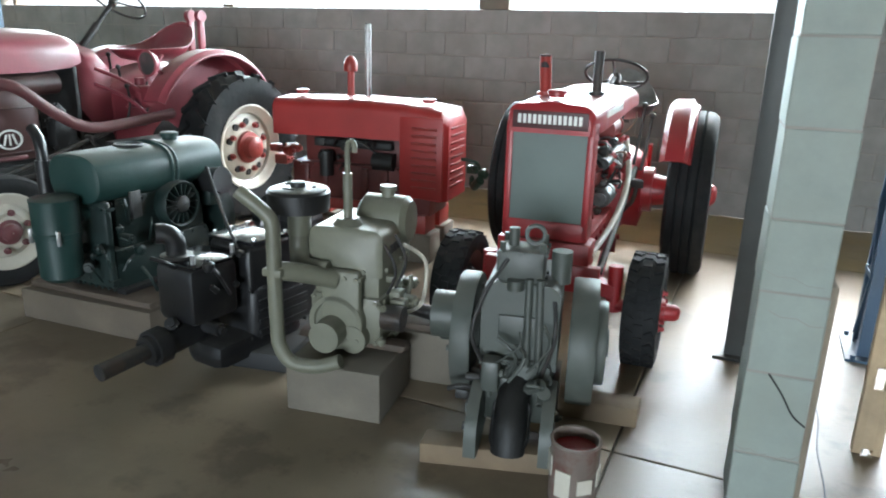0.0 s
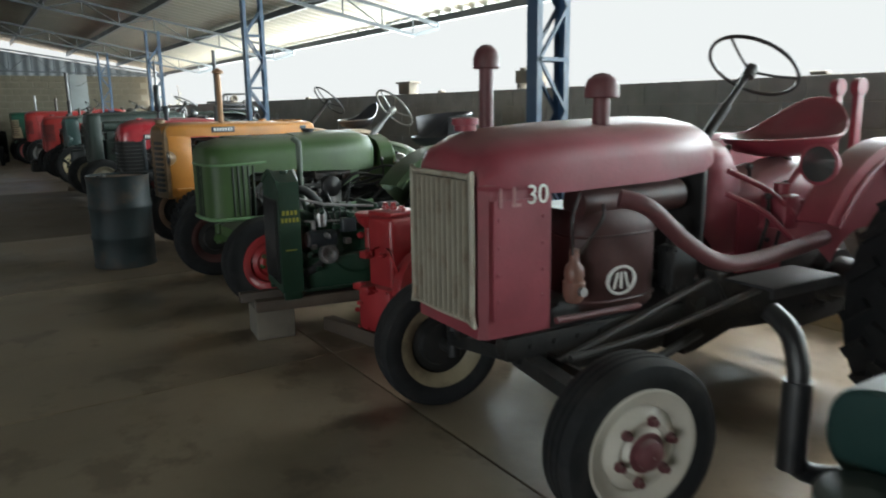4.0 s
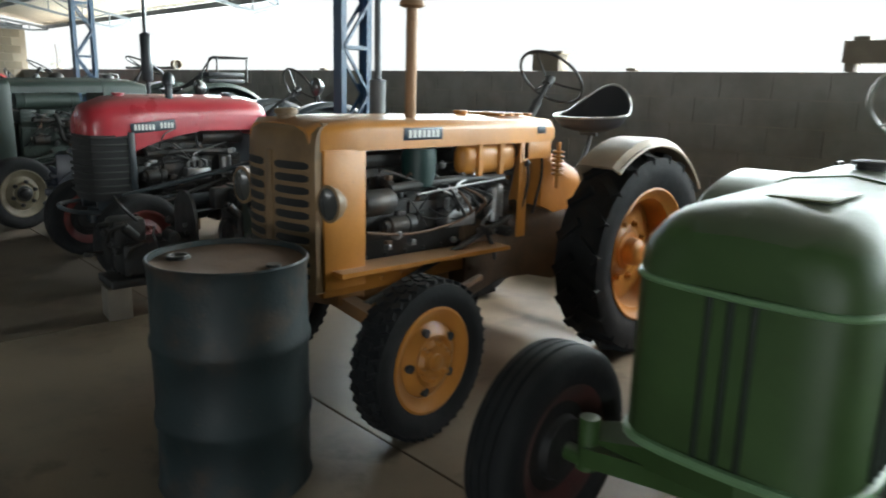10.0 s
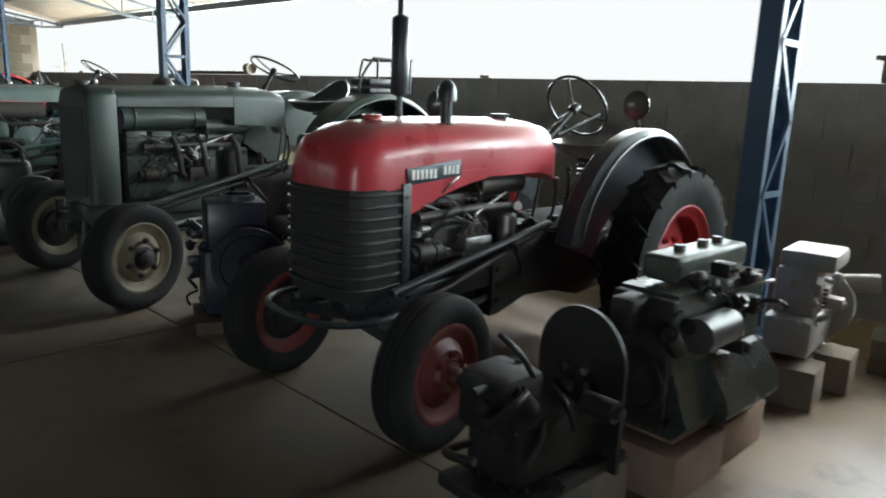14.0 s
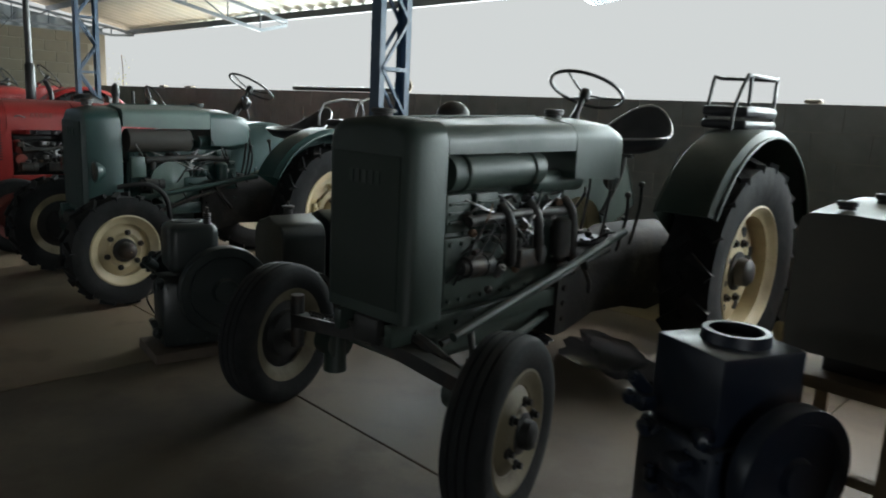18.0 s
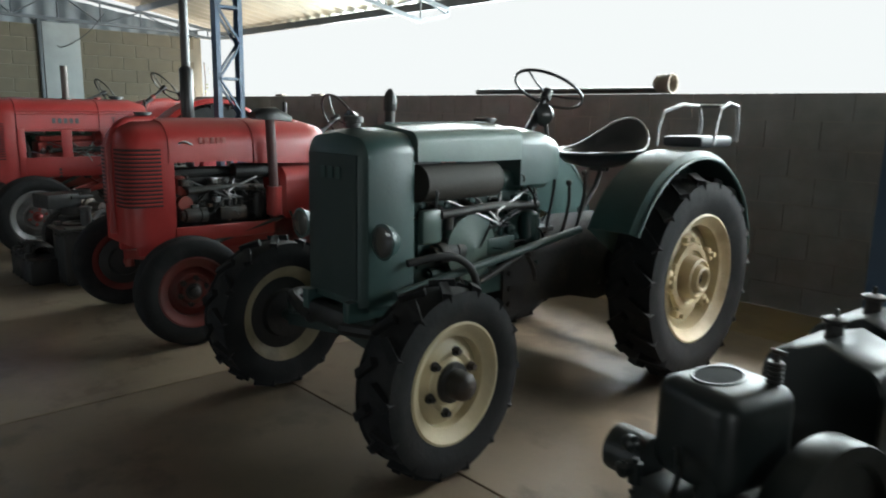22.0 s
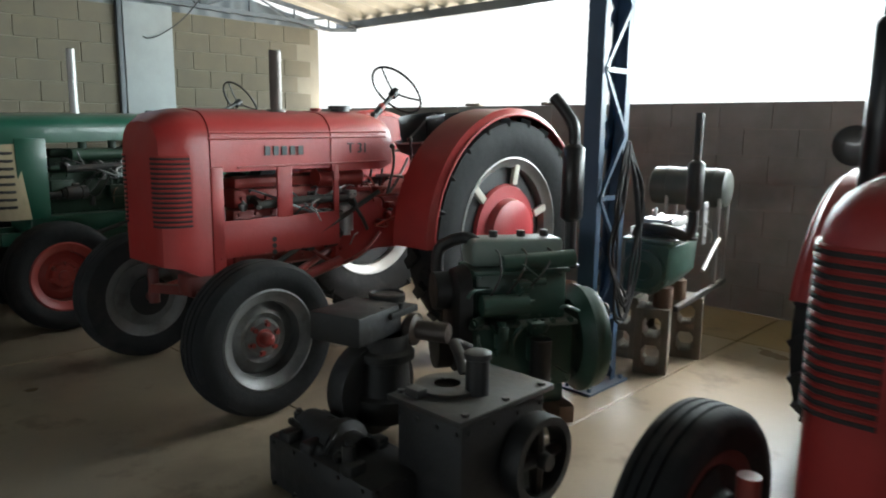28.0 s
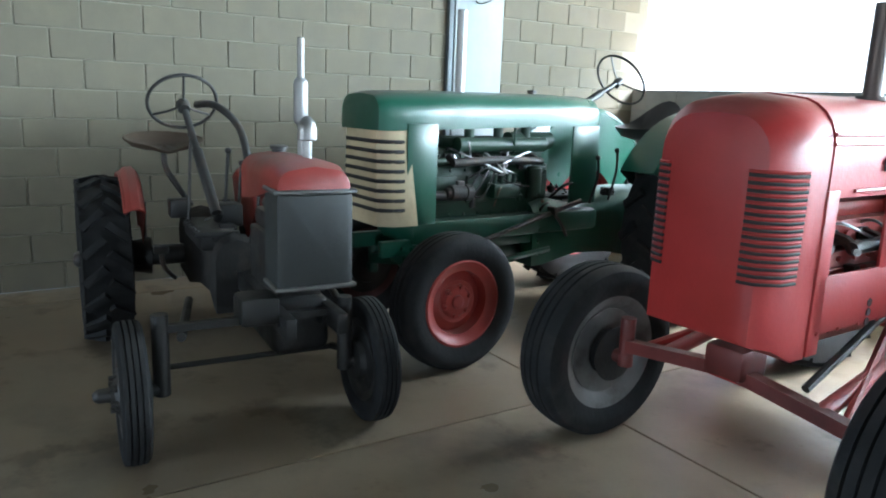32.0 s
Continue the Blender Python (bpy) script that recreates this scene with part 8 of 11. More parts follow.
lathe(bm, [(0.60, 0.03), (0.622, 0.028), (0.626, 0.01), (0.626, 0.002)], (-0.19, -0.15, 0), "Z", 16)
part("lid_nut", bm, BLACK, af)
bm = B()
cyl(bm, (-0.01, -0.10, 0.46), (-0.01, -0.10, 0.49), 0.06, 0.04)
cyl(bm, (-0.01, -0.10, 0.48), (-0.01, -0.10, 0.66), 0.018)
tube(bm, [(-0.01, -0.10, 0.64), (-0.01, -0.10, 0.74), (0.0, -0.105, 0.775), (0.02, -0.11, 0.775), (0.025, -0.115, 0.74)], 0.011, 10, 4)
part("breather_pipe", bm, OLIVE, t)
bm = B()
lathe(bm, [(-0.10, 0.002), (-0.10, 0.075), (-0.08, 0.10), (0.09, 0.10), (0.11, 0.08), (0.11, 0.002)], (0.06, 0.12, 0.44), "X", 26)
cyl(bm, (0.075, 0.11, 0.52), (0.075, 0.11, 0.565), 0.026)
cyl(bm, (0.075, 0.11, 0.56), (0.075, 0.11, 0.58), 0.034)
part("fuel_tank", bm, OLIVE, t)
pipe(t, "exhaust_pipe", [(-0.31, -0.37, 0.62), (-0.215, -0.357, 0.545), (-0.19, -0.355, 0.49), (-0.19, -0.355, 0.3), (-0.19, -0.35, 0.1), (-0.18, -0.35, 0.03), (-0.135, -0.345, -0.025), (-0.04, -0.335, -0.03), (0.05, -0.325, 0.0)], 0.027, OLIVE, 16, 5)
pbox(t, "pipe_clamp", (0.075, 0.07, 0.03), (-0.19, -0.345, 0.33), OLIVE, 0.006)
pipe(t, "intake_bend", [(-0.19, -0.15, 0.46), (-0.19, -0.16, 0.36), (-0.15, -0.2, 0.31), (-0.05, -0.2, 0.30)], 0.038, OLIVE)
pipe(t, "exhaust_branch", [(-0.19, -0.34, 0.33), (-0.12, -0.28, 0.31), (-0.02, -0.2, 0.27)], 0.036, OLIVE)
pbox(t, "front_cover", (0.16, 0.05, 0.3), (0.0, -0.19, 0.16), OLIVE, 0.02, bolt=4)
pcyl(t, "pump_boss", (-0.03, -0.3, 0.07), (-0.03, -0.2, 0.07), 0.06, OLIVE)
pbox(t, "filter_box", (0.05, 0.06, 0.09), (0.17, -0.05, 0.16), OLIVE, 0.012)
for k in range(4):
    pcyl(t, "cover_bolt", (0.15, -0.12 + 0.08 * k, 0.30), (0.162, -0.12 + 0.08 * k, 0.30), 0.011, OLIVE, seg=6)
    pcyl(t, "head_stud", (-0.10 + 0.06 * k, -0.165, 0.30), (-0.10 + 0.06 * k, -0.178, 0.30), 0.011, OLIVE, seg=6)
pipe(t, "injector_line", [(0.15, -0.1, 0.2), (0.19, -0.12, 0.3), (0.15, -0.13, 0.4), (0.08, -0.13, 0.45)], 0.006, IRON)
pipe(t, "injector_line", [(0.16, -0.04, 0.2), (0.20, -0.03, 0.32), (0.155, -0.03, 0.42)], 0.006, IRON)
pcyl(t, "governor_drum", (0.15, -0.14, 0.12), (0.23, -0.14, 0.12), 0.05, IRON)
pcyl(t, "drive_stub", (0.15, 0.10, 0.08), (0.34, 0.08, 0.06), 0.03, IRON)
pipe(t, "side_lever", [(0.18, 0.02, 0.1), (0.2, 0.03, 0.2), (0.2, 0.03, 0.24)], 0.009, OLIVE)
flywheel(t, (-0.02, -0.19, 0.10), 0.11, 0.05, OLIVE, "Y")
pcyl(t, "starter", (0.05, -0.22, 0.04), (0.05, 0.02, 0.04), 0.055, OLIVE)
clutter(t, 7, (0.1, -0.2, 0.0), (0.2, 0.12, 0.26), OLIVE, 14, 0.05)
pipe(t, "cable", [(0.16, 0.05, 0.36), (0.24, 0.1, 0.28), (0.24, 0.06, 0.12), (0.18, 0.02, 0.08)], 0.008, IVORY)

# black engine laid on the floor
concrete_block(-1.86, 2.40, 0.3, 0.5, 0.08, 10, MATTE, label="oil-black base block under a dark engine")
t = engine(-1.95, 2.20, 0.08, -7, "greasy black engine and gearbox lying low on the floor")
pbox(t, "gearbox", (0.28, 0.42, 0.26), (0.0, 0.2, 0.16), BLACK, 0.05, seg=3, bolt=5)
pbox(t, "cylinder_block", (0.22, 0.24, 0.24), (-0.02, -0.16, 0.30), BLACK, 0.03)
GLOSS_K = mat("oily_gloss_black", (0.012, 0.012, 0.014), 0.16, var=0.3, bump=0.05, coat=0.4)
pbox(t, "top_plate", (0.24, 0.24, 0.014), (-0.02, -0.15, 0.427), GLOSS_K, 0.005)
pbox(t, "rear_cover", (0.25, 0.36, 0.30), (0.0, 0.17, 0.31), BLACK, 0.03, seg=3)
pbox(t, "cover_plate", (0.27, 0.34, 0.016), (0.0, 0.17, 0.468), GLOSS_K, 0.005)
for sx in (-0.115, 0.115):
    for k in range(4):
        pcyl(t, "plate_bolt", (sx, 0.03 + 0.093 * k, 0.476), (sx, 0.03 + 0.093 * k, 0.486), 0.010, STEEL, seg=6)
bm = B()
lathe(bm, [(0.434, 0.028), (0.436, 0.062), (0.448, 0.064), (0.452, 0.04), (0.49, 0.038)], (-0.06, -0.22, 0), "Z", 22)
part("elbow_flange", bm, IRON, t)
pipe(t, "pipe_elbow", [(-0.06, -0.22, 0.47), (-0.06, -0.225, 0.51), (-0.075, -0.245, 0.535), (-0.10, -0.275, 0.54)], 0.040, BLACK, 16)
pipe(t, "output_shaft", [(-0.03, -0.10, 0.13), (-0.03, -0.42, 0.11)], 0.06, BLACK, smooth=0)
pipe(t, "shaft_end", [(-0.03, -0.42, 0.11), (-0.03, -0.62, 0.10)], 0.034, IRON, smooth=0)
pipe(t, "gear_lever", [(0.09, -0.02, 0.42), (0.0, -0.01, 0.55), (-0.06, 0.0, 0.66), (-0.13, 0.02, 0.76)], 0.007, IRON)
clutter(t, 9, (-0.1, -0.28, 0.1), (0.18, 0.0, 0.45), BLACK, 12, 0.05)
pbox(t, "sump", (0.22, 0.5, 0.12), (0.02, 0.05, 0.02), BLACK, 0.05)
bm = B()
lathe(bm, [(0.36, 0.01), (0.36, 0.15), (0.375, 0.172), (0.50, 0.175), (0.515, 0.16), (0.515, 0.05)], (-0.08, 0.0, 0.42), "Y", 36)
part("flywheel_drum", bm, BLACK, t)
pipe(t, "wire_loop", [(0.1, 0.2, 0.476), (0.08, 0.22, 0.55), (0.12, 0.26, 0.58), (0.14, 0.24, 0.476)], 0.005, IRON)
for yy in (-0.24, -0.04):
    pcyl(t, "stud", (0.06, yy, 0.42), (0.06, yy, 0.47), 0.01, STEEL, seg=8)
for k in range(5):
    pbox(t, "casting_rib", (0.012, 0.3, 0.02), (0.145, 0.16, 0.08 + 0.045 * k), BLACK, 0.004)
pipe(t, "shaft_collar", [(-0.03, -0.34, 0.115), (-0.03, -0.40, 0.112)], 0.075, BLACK, smooth=0)

# dark teal engine with a long tank
PLINTH = mat("brown_stained_cement", (0.115, 0.092, 0.068), 0.85, var=0.22, scale=5, bump=0.5, fine=130, stain=(0.075, 0.058, 0.044), stain_amt=0.5)
concrete_block(-2.80, 2.27, 0.80, 0.28, 0.15, 3, PLINTH, label="long stained concrete plinth under a teal engine")
concrete_block(-2.84, 2.72, 0.80, 0.26, 0.15, 3, PLINTH, label="long stained concrete plinth under a teal engine")
board(-2.80, 2.27, 0.15, 0.74, 0.2, 0.03, 3, DARKWOOD)
board(-2.84, 2.72, 0.15, 0.74, 0.2, 0.03, 3, DARKWOOD)
BLACK_T = mat("grimy_black_teal", (0.008, 0.019, 0.017), 0.5, var=0.3, dust=0.2, stain=(0.012, 0.012, 0.011), stain_amt=0.5, stain_scale=5)
t = engine(-2.78, 2.50, 0.18, -2, "dark teal engine with a long rounded fuel tank on a plinth")
bm = B()
rings = []
for yy, k in ((-0.345, 0.86), (-0.335, 0.96), (-0.31, 1.0), (0.40, 1.0), (0.43, 0.96), (0.44, 0.84)):
    rings.append([(0.172 * k * math.copysign(abs(math.cos(q)) ** 0.7, math.cos(q)), yy, 0.545 + 0.117 * k * math.copysign(abs(math.sin(q)) ** 0.8, math.sin(q))) for q in (2 * math.pi * i / 28 for i in range(28))])
skin(bm, rings)
tank_ob = part("fuel_tank", bm, GREEN_T, t)
for yy in (0.085, 0.115):
    bm = B()
    tube(bm, [(0.176 * math.copysign(abs(math.cos(q)) ** 0.7, math.cos(q)), yy, 0.545 + 0.121 * math.copysign(abs(math.sin(q)) ** 0.8, math.sin(q))) for q in (2 * math.pi * i / 28 for i in range(29))], 0.007, 5, 0)
    part("tank_strap", bm, GREEN_T, tank_ob)
cap(t, (0.0, 0.24, 0.66), 0.045, 0.04, GREEN_T)
bm = B()
torus(bm, (0, -0.02, 0.663), 0.062, 0.009, None, 26, 6)
lathe(bm, [(0.6645, 0.056), (0.661, 0.002)], (0, -0.02, 0), "Z", 20)
part("tank_hole", bm, MATTE, t)
pbox(t, "cylinder_block", (0.26, 0.56, 0.28), (0.0, 0.04, 0.31), BLACK_T, 0.03, bolt=5)
pbox(t, "crankcase", (0.30, 0.62, 0.22), (0.0, 0.03, 0.11), BLACK_T, 0.04, bolt=7)
pbox(t, "front_plate", (0.30, 0.04, 0.42), (0.0, -0.29, 0.24), BLACK_T, 0.02, bolt=5)
bm = B()
lathe(bm, [(0.10, 0.01), (0.10, 0.07), (0.12, 0.092), (0.30, 0.094), (0.302, 0.100), (0.325, 0.102), (0.33, 0.098), (0.46, 0.100), (0.475, 0.103), (0.482, 0.094), (0.487, 0.05), (0.494, 0.002)], (-0.01, -0.44, 0), "Z", 32)
part("air_can", bm, GREEN_T, t)
for q in (-2.2, -0.6):
    pbox(t, "can_clip", (0.018, 0.018, 0.07), (-0.01 + 0.106 * math.cos(q), -0.44 + 0.106 * math.sin(q), 0.315), STEEL, 0.004, (0, 0, math.degrees(q)))
pipe(t, "air_pipe", [(0.0, -0.40, 0.40), (0.0, -0.36, 0.40), (0.02, -0.28, 0.38)], 0.04, GREEN_T)
pipe(t, "exhaust_pipe", [(-0.12, -0.1, 0.36), (-0.24, -0.24, 0.36), (-0.265, -0.29, 0.42), (-0.265, -0.29, 0.54), (-0.268, -0.288, 0.63), (-0.30, -0.275, 0.70), (-0.37, -0.25, 0.735)], 0.026, BLACK, 14)
pcyl(t, "muffler", (-0.265, -0.29, 0.38), (-0.267, -0.289, 0.60), 0.034, BLACK)
bm = B()
lathe(bm, [(0.13, 0.115), (0.145, 0.118), (0.19, 0.118), (0.205, 0.112), (0.20, 0.105), (0.15, 0.10)], (0, 0.10, 0.37), "X", 34)
part("fan_ring", bm, BLACK_T, t)
for i in range(16):
    bm = B()
    q = 2 * math.pi * i / 16
    box(bm, (0.05, 0.004, 0.065), (0.178, 0.10 + 0.07 * math.cos(q), 0.37 + 0.07 * math.sin(q)), 0.001, (math.degrees(q) - 90, 0, 0), 1)
    part("fan_blade", bm, BLACK_T, t)
bm = B()
lathe(bm, [(0.14, 0.045), (0.21, 0.042), (0.22, 0.03), (0.222, 0.003)], (0, 0.10, 0.37), "X", 22)
part("fan_hub", bm, IRON, t)
pcyl(t, "breather", (0.12, 0.33, 0.44), (0.26, 0.33, 0.46), 0.07, BLACK)
pbox(t, "breather_neck", (0.08, 0.1, 0.12), (0.17, 0.33, 0.38), BLACK_T, 0.02)
flywheel(t, (0.0, 0.42, 0.24), 0.21, 0.09, BLACK_T, "Y")
clutter(t, 13, (0.1, -0.25, 0.08), (0.2, 0.3, 0.36), BLACK_T, 16, 0.05)
clutter(t, 14, (-0.1, -0.36, 0.1), (0.14, -0.31, 0.4), BLACK_T, 8, 0.05)
pbox(t, "side_plate", (0.02, 0.07, 0.13), (0.15, -0.14, 0.41), IRON, 0.004, (0, 0, 12))
for s in (-1, 1):
    pbox(t, "mounting_foot", (0.06, 0.62, 0.025), (s * 0.16, 0.03, 0.012), BLACK, 0.006, bolt=0)

# red hooded power unit on bricks
DULL_R = mat("oily_red_iron", (0.10, 0.018, 0.015), 0.5, var=0.3, dust=0.2, stain=(0.03, 0.014, 0.012), stain_amt=0.5, stain_scale=5)
for xx, yy in ((-1.88, 3.92), (-2.70, 3.86), (-1.90, 4.18), (-2.72, 4.14)):
    concrete_block(xx, yy, 0.19, 0.19, 0.19, 4)
    t = thing("clay_brick", pose(xx, yy, 0.19, 0, 0, 4), "red painted brick under a power unit", "brick", "bricks under engines")
    bm = B()
    box(bm, (0.12, 0.18, 0.12), (0, 0, 0.06), 0.006)
    part("body", bm, RED_D, t)
t = thing("power_unit", pose(-2.30, 4.00, 0.31, 0, 0, 5), "red hooded stationary power unit with side louvres on bricks", "engine", "stationary engines")
bm = B()
rings = []
for x_, hw, zb, zt in ((-0.60, 0.20, 0.45, 0.64), (-0.58, 0.225, 0.45, 0.675), (0.0, 0.23, 0.46, 0.69), (0.30, 0.23, 0.46, 0.682), (0.31, 0.23, 0.12, 0.68), (0.56, 0.22, 0.10, 0.65), (0.60, 0.18, 0.10, 0.60)):
    rings.append([(x_, a, c) for a, c in arch(hw, zb, zt, 0.06, 5, 0.008)])
skin(bm, rings)
part("hood", bm, RED_V, t)
bm = B()
box(bm, (0.98, 0.34, 0.30), (0.0, 0, 0.13), 0.03)
box(bm, (0.70, 0.26, 0.22), (-0.06, 0, 0.36), 0.03)
for k in range(5):
    box(bm, (0.05, 0.03, 0.20), (-0.38 + 0.14 * k, -0.175, 0.16), 0.01)
bolts(bm, [(-0.42 + 0.085 * k, -0.17, 0.26) for k in range(9)], 0.012, 0.012, (0, -1, 0))
part("engine_block", bm, DULL_R, t)
pbox(t, "side_rail", (0.86, 0.03, 0.07), (-0.14, -0.19, 0.02), RED_D, 0.008)
pbox(t, "manifold", (0.50, 0.06, 0.06), (-0.02, -0.15, 0.41), SOOT, 0.02, seg=3)
pcyl(t, "magneto", (0.10, -0.16, 0.31), (0.24, -0.16, 0.31), 0.055, SOOT)
pcyl(t, "oil_filter", (-0.22, -0.19, 0.20), (-0.22, -0.19, 0.36), 0.045, SOOT)
pipe(t, "plug_lead", [(0.12, -0.17, 0.36), (0.0, -0.20, 0.44), (-0.2, -0.16, 0.47)], 0.007, BLACK)
clutter(t, 18, (-0.4, -0.21, 0.22), (0.25, -0.14, 0.44), SOOT, 10, 0.05)
bm = B()
box(bm, (0.28, 0.02, 0.50), (0.44, -0.222, 0.36), 0.008)
part("louvre_panel", bm, RED_V, t)
for i in range(9):
    bm = B()
    box(bm, (0.16, 0.012, 0.016), (0.46, -0.234, 0.18 + 0.045 * i), 0.004, (20, 0, 0))
    part("louvre", bm, RED_D, t)
    bm = B()
    box(bm, (0.012, 0.26, 0.016), (0.598, 0, 0.18 + 0.045 * i), 0.004)
    part("louvre", bm, RED_D, t)
cap(t, (-0.46, -0.05, 0.70), 0.045, 0.025, RED_V)
cap(t, (0.44, -0.1, 0.685), 0.045, 0.025, RED_V)
mushroom(t, -0.16, 0.05, 0.68, 0.90, 0.022, 0.045, RED_D)
stack(t, -0.04, 0.06, 0.68, 1.14, 0.02, None, STEEL)
clutter(t, 17, (-0.7, -0.1, 0.1), (-0.55, 0.1, 0.35), RED_D, 5, 0.06)
clutter(t, 19, (0.62, -0.1, 0.15), (0.75, 0.1, 0.35), GREEN_J, 6, 0.06)
board(-1.35, 4.75, 0.0, 0.5, 0.08, 0.3, 70, GREEN_J, "green steel rail standing under a pump")

# green engine with a peaked radiator on a board and block
concrete_block(-6.52, 2.20, 0.28, 0.24, 0.19, -9)
concrete_block(-6.36, 2.92, 0.38, 0.20, 0.19, -9)
board(-6.32, 2.56, 0.19, 0.07, 1.02, 0.07, -9, DARKWOOD)
board(-6.63, 2.51, 0.19, 0.07, 0.92, 0.06, -9, DARKWOOD)
t = engine(-6.47, 2.45, 0.26, -8, "dark green farm engine with a peaked radiator on boards")
bm = B()
skin(bm, [[(-0.21, yy, 0.05), (-0.21, yy, 0.705), (-0.20, yy, 0.725), (-0.03, yy, 0.785), (0.05, yy, 0.785), (0.20, yy, 0.73), (0.21, yy, 0.71), (0.21, yy, 0.05)] for yy in (-0.22, -0.09)])
rad = part("radiator", bm, GREEN_J, t)
bm = B()
box(bm, (0.33, 0.012, 0.52), (0, -0.222, 0.36), 0.003)
for i in range(21):
    box(bm, (0.006, 0.012, 0.50), (-0.15 + 0.015 * i, -0.231, 0.36), 0.0015, seg=1)
tagged(part("radiator_core", bm, SOOT, rad), kind="stuff")
bm = B()
skin(bm, [[(-0.215, yy, 0.70), (-0.205, yy, 0.735), (-0.03, yy, 0.797), (0.05, yy, 0.797), (0.205, yy, 0.74), (0.215, yy, 0.70), (0.205, yy, 0.70), (0.05, yy, 0.775), (-0.03, yy, 0.775), (-0.205, yy, 0.70)] for yy in (-0.228, -0.215)])
part("radiator_rim", bm, GREEN_J, rad)
for dx in (-0.19, 0.19):
    pbox(t, "radiator_foot", (0.035, 0.11, 0.06), (dx, -0.155, 0.03), GREEN_J, 0.005)
bm = B()
bars_word(bm, (0.212, -0.155, 0.545), 0.10, 0.026, 4)
bars_word(bm, (0.212, -0.155, 0.500), 0.115, 0.026, 5)
bars_word(bm, (0.212, -0.155, 0.315), 0.11, 0.008, 1)
bar_parts(bm, YELLOW, t)
cap(t, (0.09, -0.15, 0.775), 0.028, 0.02, GREEN_J)
pbox(t, "crankcase", (0.30, 0.46, 0.22), (0, 0.17, 0.13), GREEN_J, 0.03, bolt=6)
pbox(t, "sump_flange", (0.34, 0.48, 0.018), (0, 0.17, 0.035), GREEN_J, 0.005)
pbox(t, "cylinder_block", (0.20, 0.36, 0.22), (-0.03, 0.17, 0.34), GREEN_J, 0.02, bolt=4)
pbox(t, "cylinder_head", (0.19, 0.37, 0.06), (-0.03, 0.17, 0.48), GREEN_J, 0.02)
pbox(t, "rocker_cover", (0.12, 0.30, 0.05), (-0.03, 0.17, 0.53), GREEN_J, 0.022, seg=3)
bm = B()
lathe(bm, [(0.06, 0.01), (0.075, 0.11), (0.095, 0.165), (0.10, 0.18), (0.155, 0.185), (0.16, 0.17)], (0, 0.29, 0.30), "X", 36)
part("flywheel_housing", bm, GREEN_J, t)
bm = B()
lathe(bm, [(0.15, 0.004), (0.15, 0.022), (0.165, 0.026), (0.17, 0.042), (0.185, 0.050), (0.185, 0.062), (0.150, 0.064)], (0, 0.09, 0.26), "X", 28)
part("pulley", bm, STEEL, t)
pcyl(t, "dynamo", (0.15, -0.03, 0.36), (0.15, 0.14, 0.36), 0.055, DARK)
pcyl(t, "dynamo_cap", (0.15, -0.045, 0.36), (0.15, -0.03, 0.36), 0.046, STEEL)
bm = B()
lathe(bm, [(0.0, 0.004), (0.0, 0.035), (0.07, 0.04), (0.10, 0.03), (0.115, 0.004)], (0.16, 0.05, 0.44), "Z", 20)
part("fuel_bowl", bm, STEEL, t, "dull steel fuel bowl")
pipe(t, "water_hose", [(0.06, -0.10, 0.66), (0.08, -0.02, 0.66), (0.09, 0.06, 0.58), (0.04, 0.09, 0.52)], 0.028, MATTE)
pipe(t, "lower_hose", [(0.10, -0.09, 0.14), (0.15, -0.03, 0.16), (0.14, 0.05, 0.2)], 0.026, MATTE)
for i, (za, bulge) in enumerate(((0.58, 0.05), (0.55, 0.08), (0.52, 0.04), (0.60, 0.10))):
    pipe(t, "plug_lead", [(-0.03, 0.04 + 0.085 * i, 0.55), (0.06, 0.05 + 0.08 * i, za + bulge), (0.14, 0.12 + 0.03 * i, 0.48), (0.15, 0.16, 0.36)], 0.006, BLACK, 6)
pipe(t, "exhaust_pipe", [(-0.16, 0.06, 0.48), (-0.19, 0.04, 0.56), (-0.205, 0.03, 0.66), (-0.205, 0.03, 0.92), (-0.21, 0.02, 0.955), (-0.23, 0.0, 0.975)], 0.019, mat("grey_green_pipe", (0.085, 0.11, 0.085), 0.5, dust=0.3), 14)
pbox(t, "exhaust_manifold", (0.06, 0.30, 0.06), (-0.155, 0.17, 0.45), IRON, 0.02, seg=3)
pipe(t, "top_rod", [(0.12, -0.09, 0.62), (0.15, 0.08, 0.575), (0.17, 0.40, 0.545)], 0.009, SILVER, smooth=0)
pipe(t, "throttle_rod", [(0.17, -0.06, 0.48), (0.18, 0.16, 0.47), (0.16, 0.34, 0.44)], 0.006, STEEL, smooth=0)
pbox(t, "end_plate", (0.36, 0.025, 0.50), (0, 0.415, 0.31), GREEN_J, 0.006)
pbox(t, "magneto", (0.07, 0.10, 0.09), (0.18, 0.22, 0.44), DARK, 0.015, seg=3)
clutter(t, 23, (0.10, -0.04, 0.16), (0.19, 0.26, 0.55), GREEN_J, 12, 0.04)
clutter(t, 24, (0.12, -0.03, 0.3), (0.2, 0.26, 0.5), STEEL, 6, 0.03)

# tall red engine
board(-5.98, 2.60, 0.0, 0.80, 0.08, 0.09, 10, DARKWOOD)
board(-5.90, 2.92, 0.0, 0.70, 0.08, 0.09, 10, DARKWOOD)
t = engine(-5.88, 2.74, 0.09, 12, "tall glossy red upright engine with a side flywheel")
pbox(t, "crankcase", (0.30, 0.32, 0.30), (0, 0, 0.15), RED_HOT, 0.04, bolt=4)
pbox(t, "cylinder_block", (0.22, 0.24, 0.46), (0.03, 0, 0.48), RED_HOT, 0.03, seg=3)
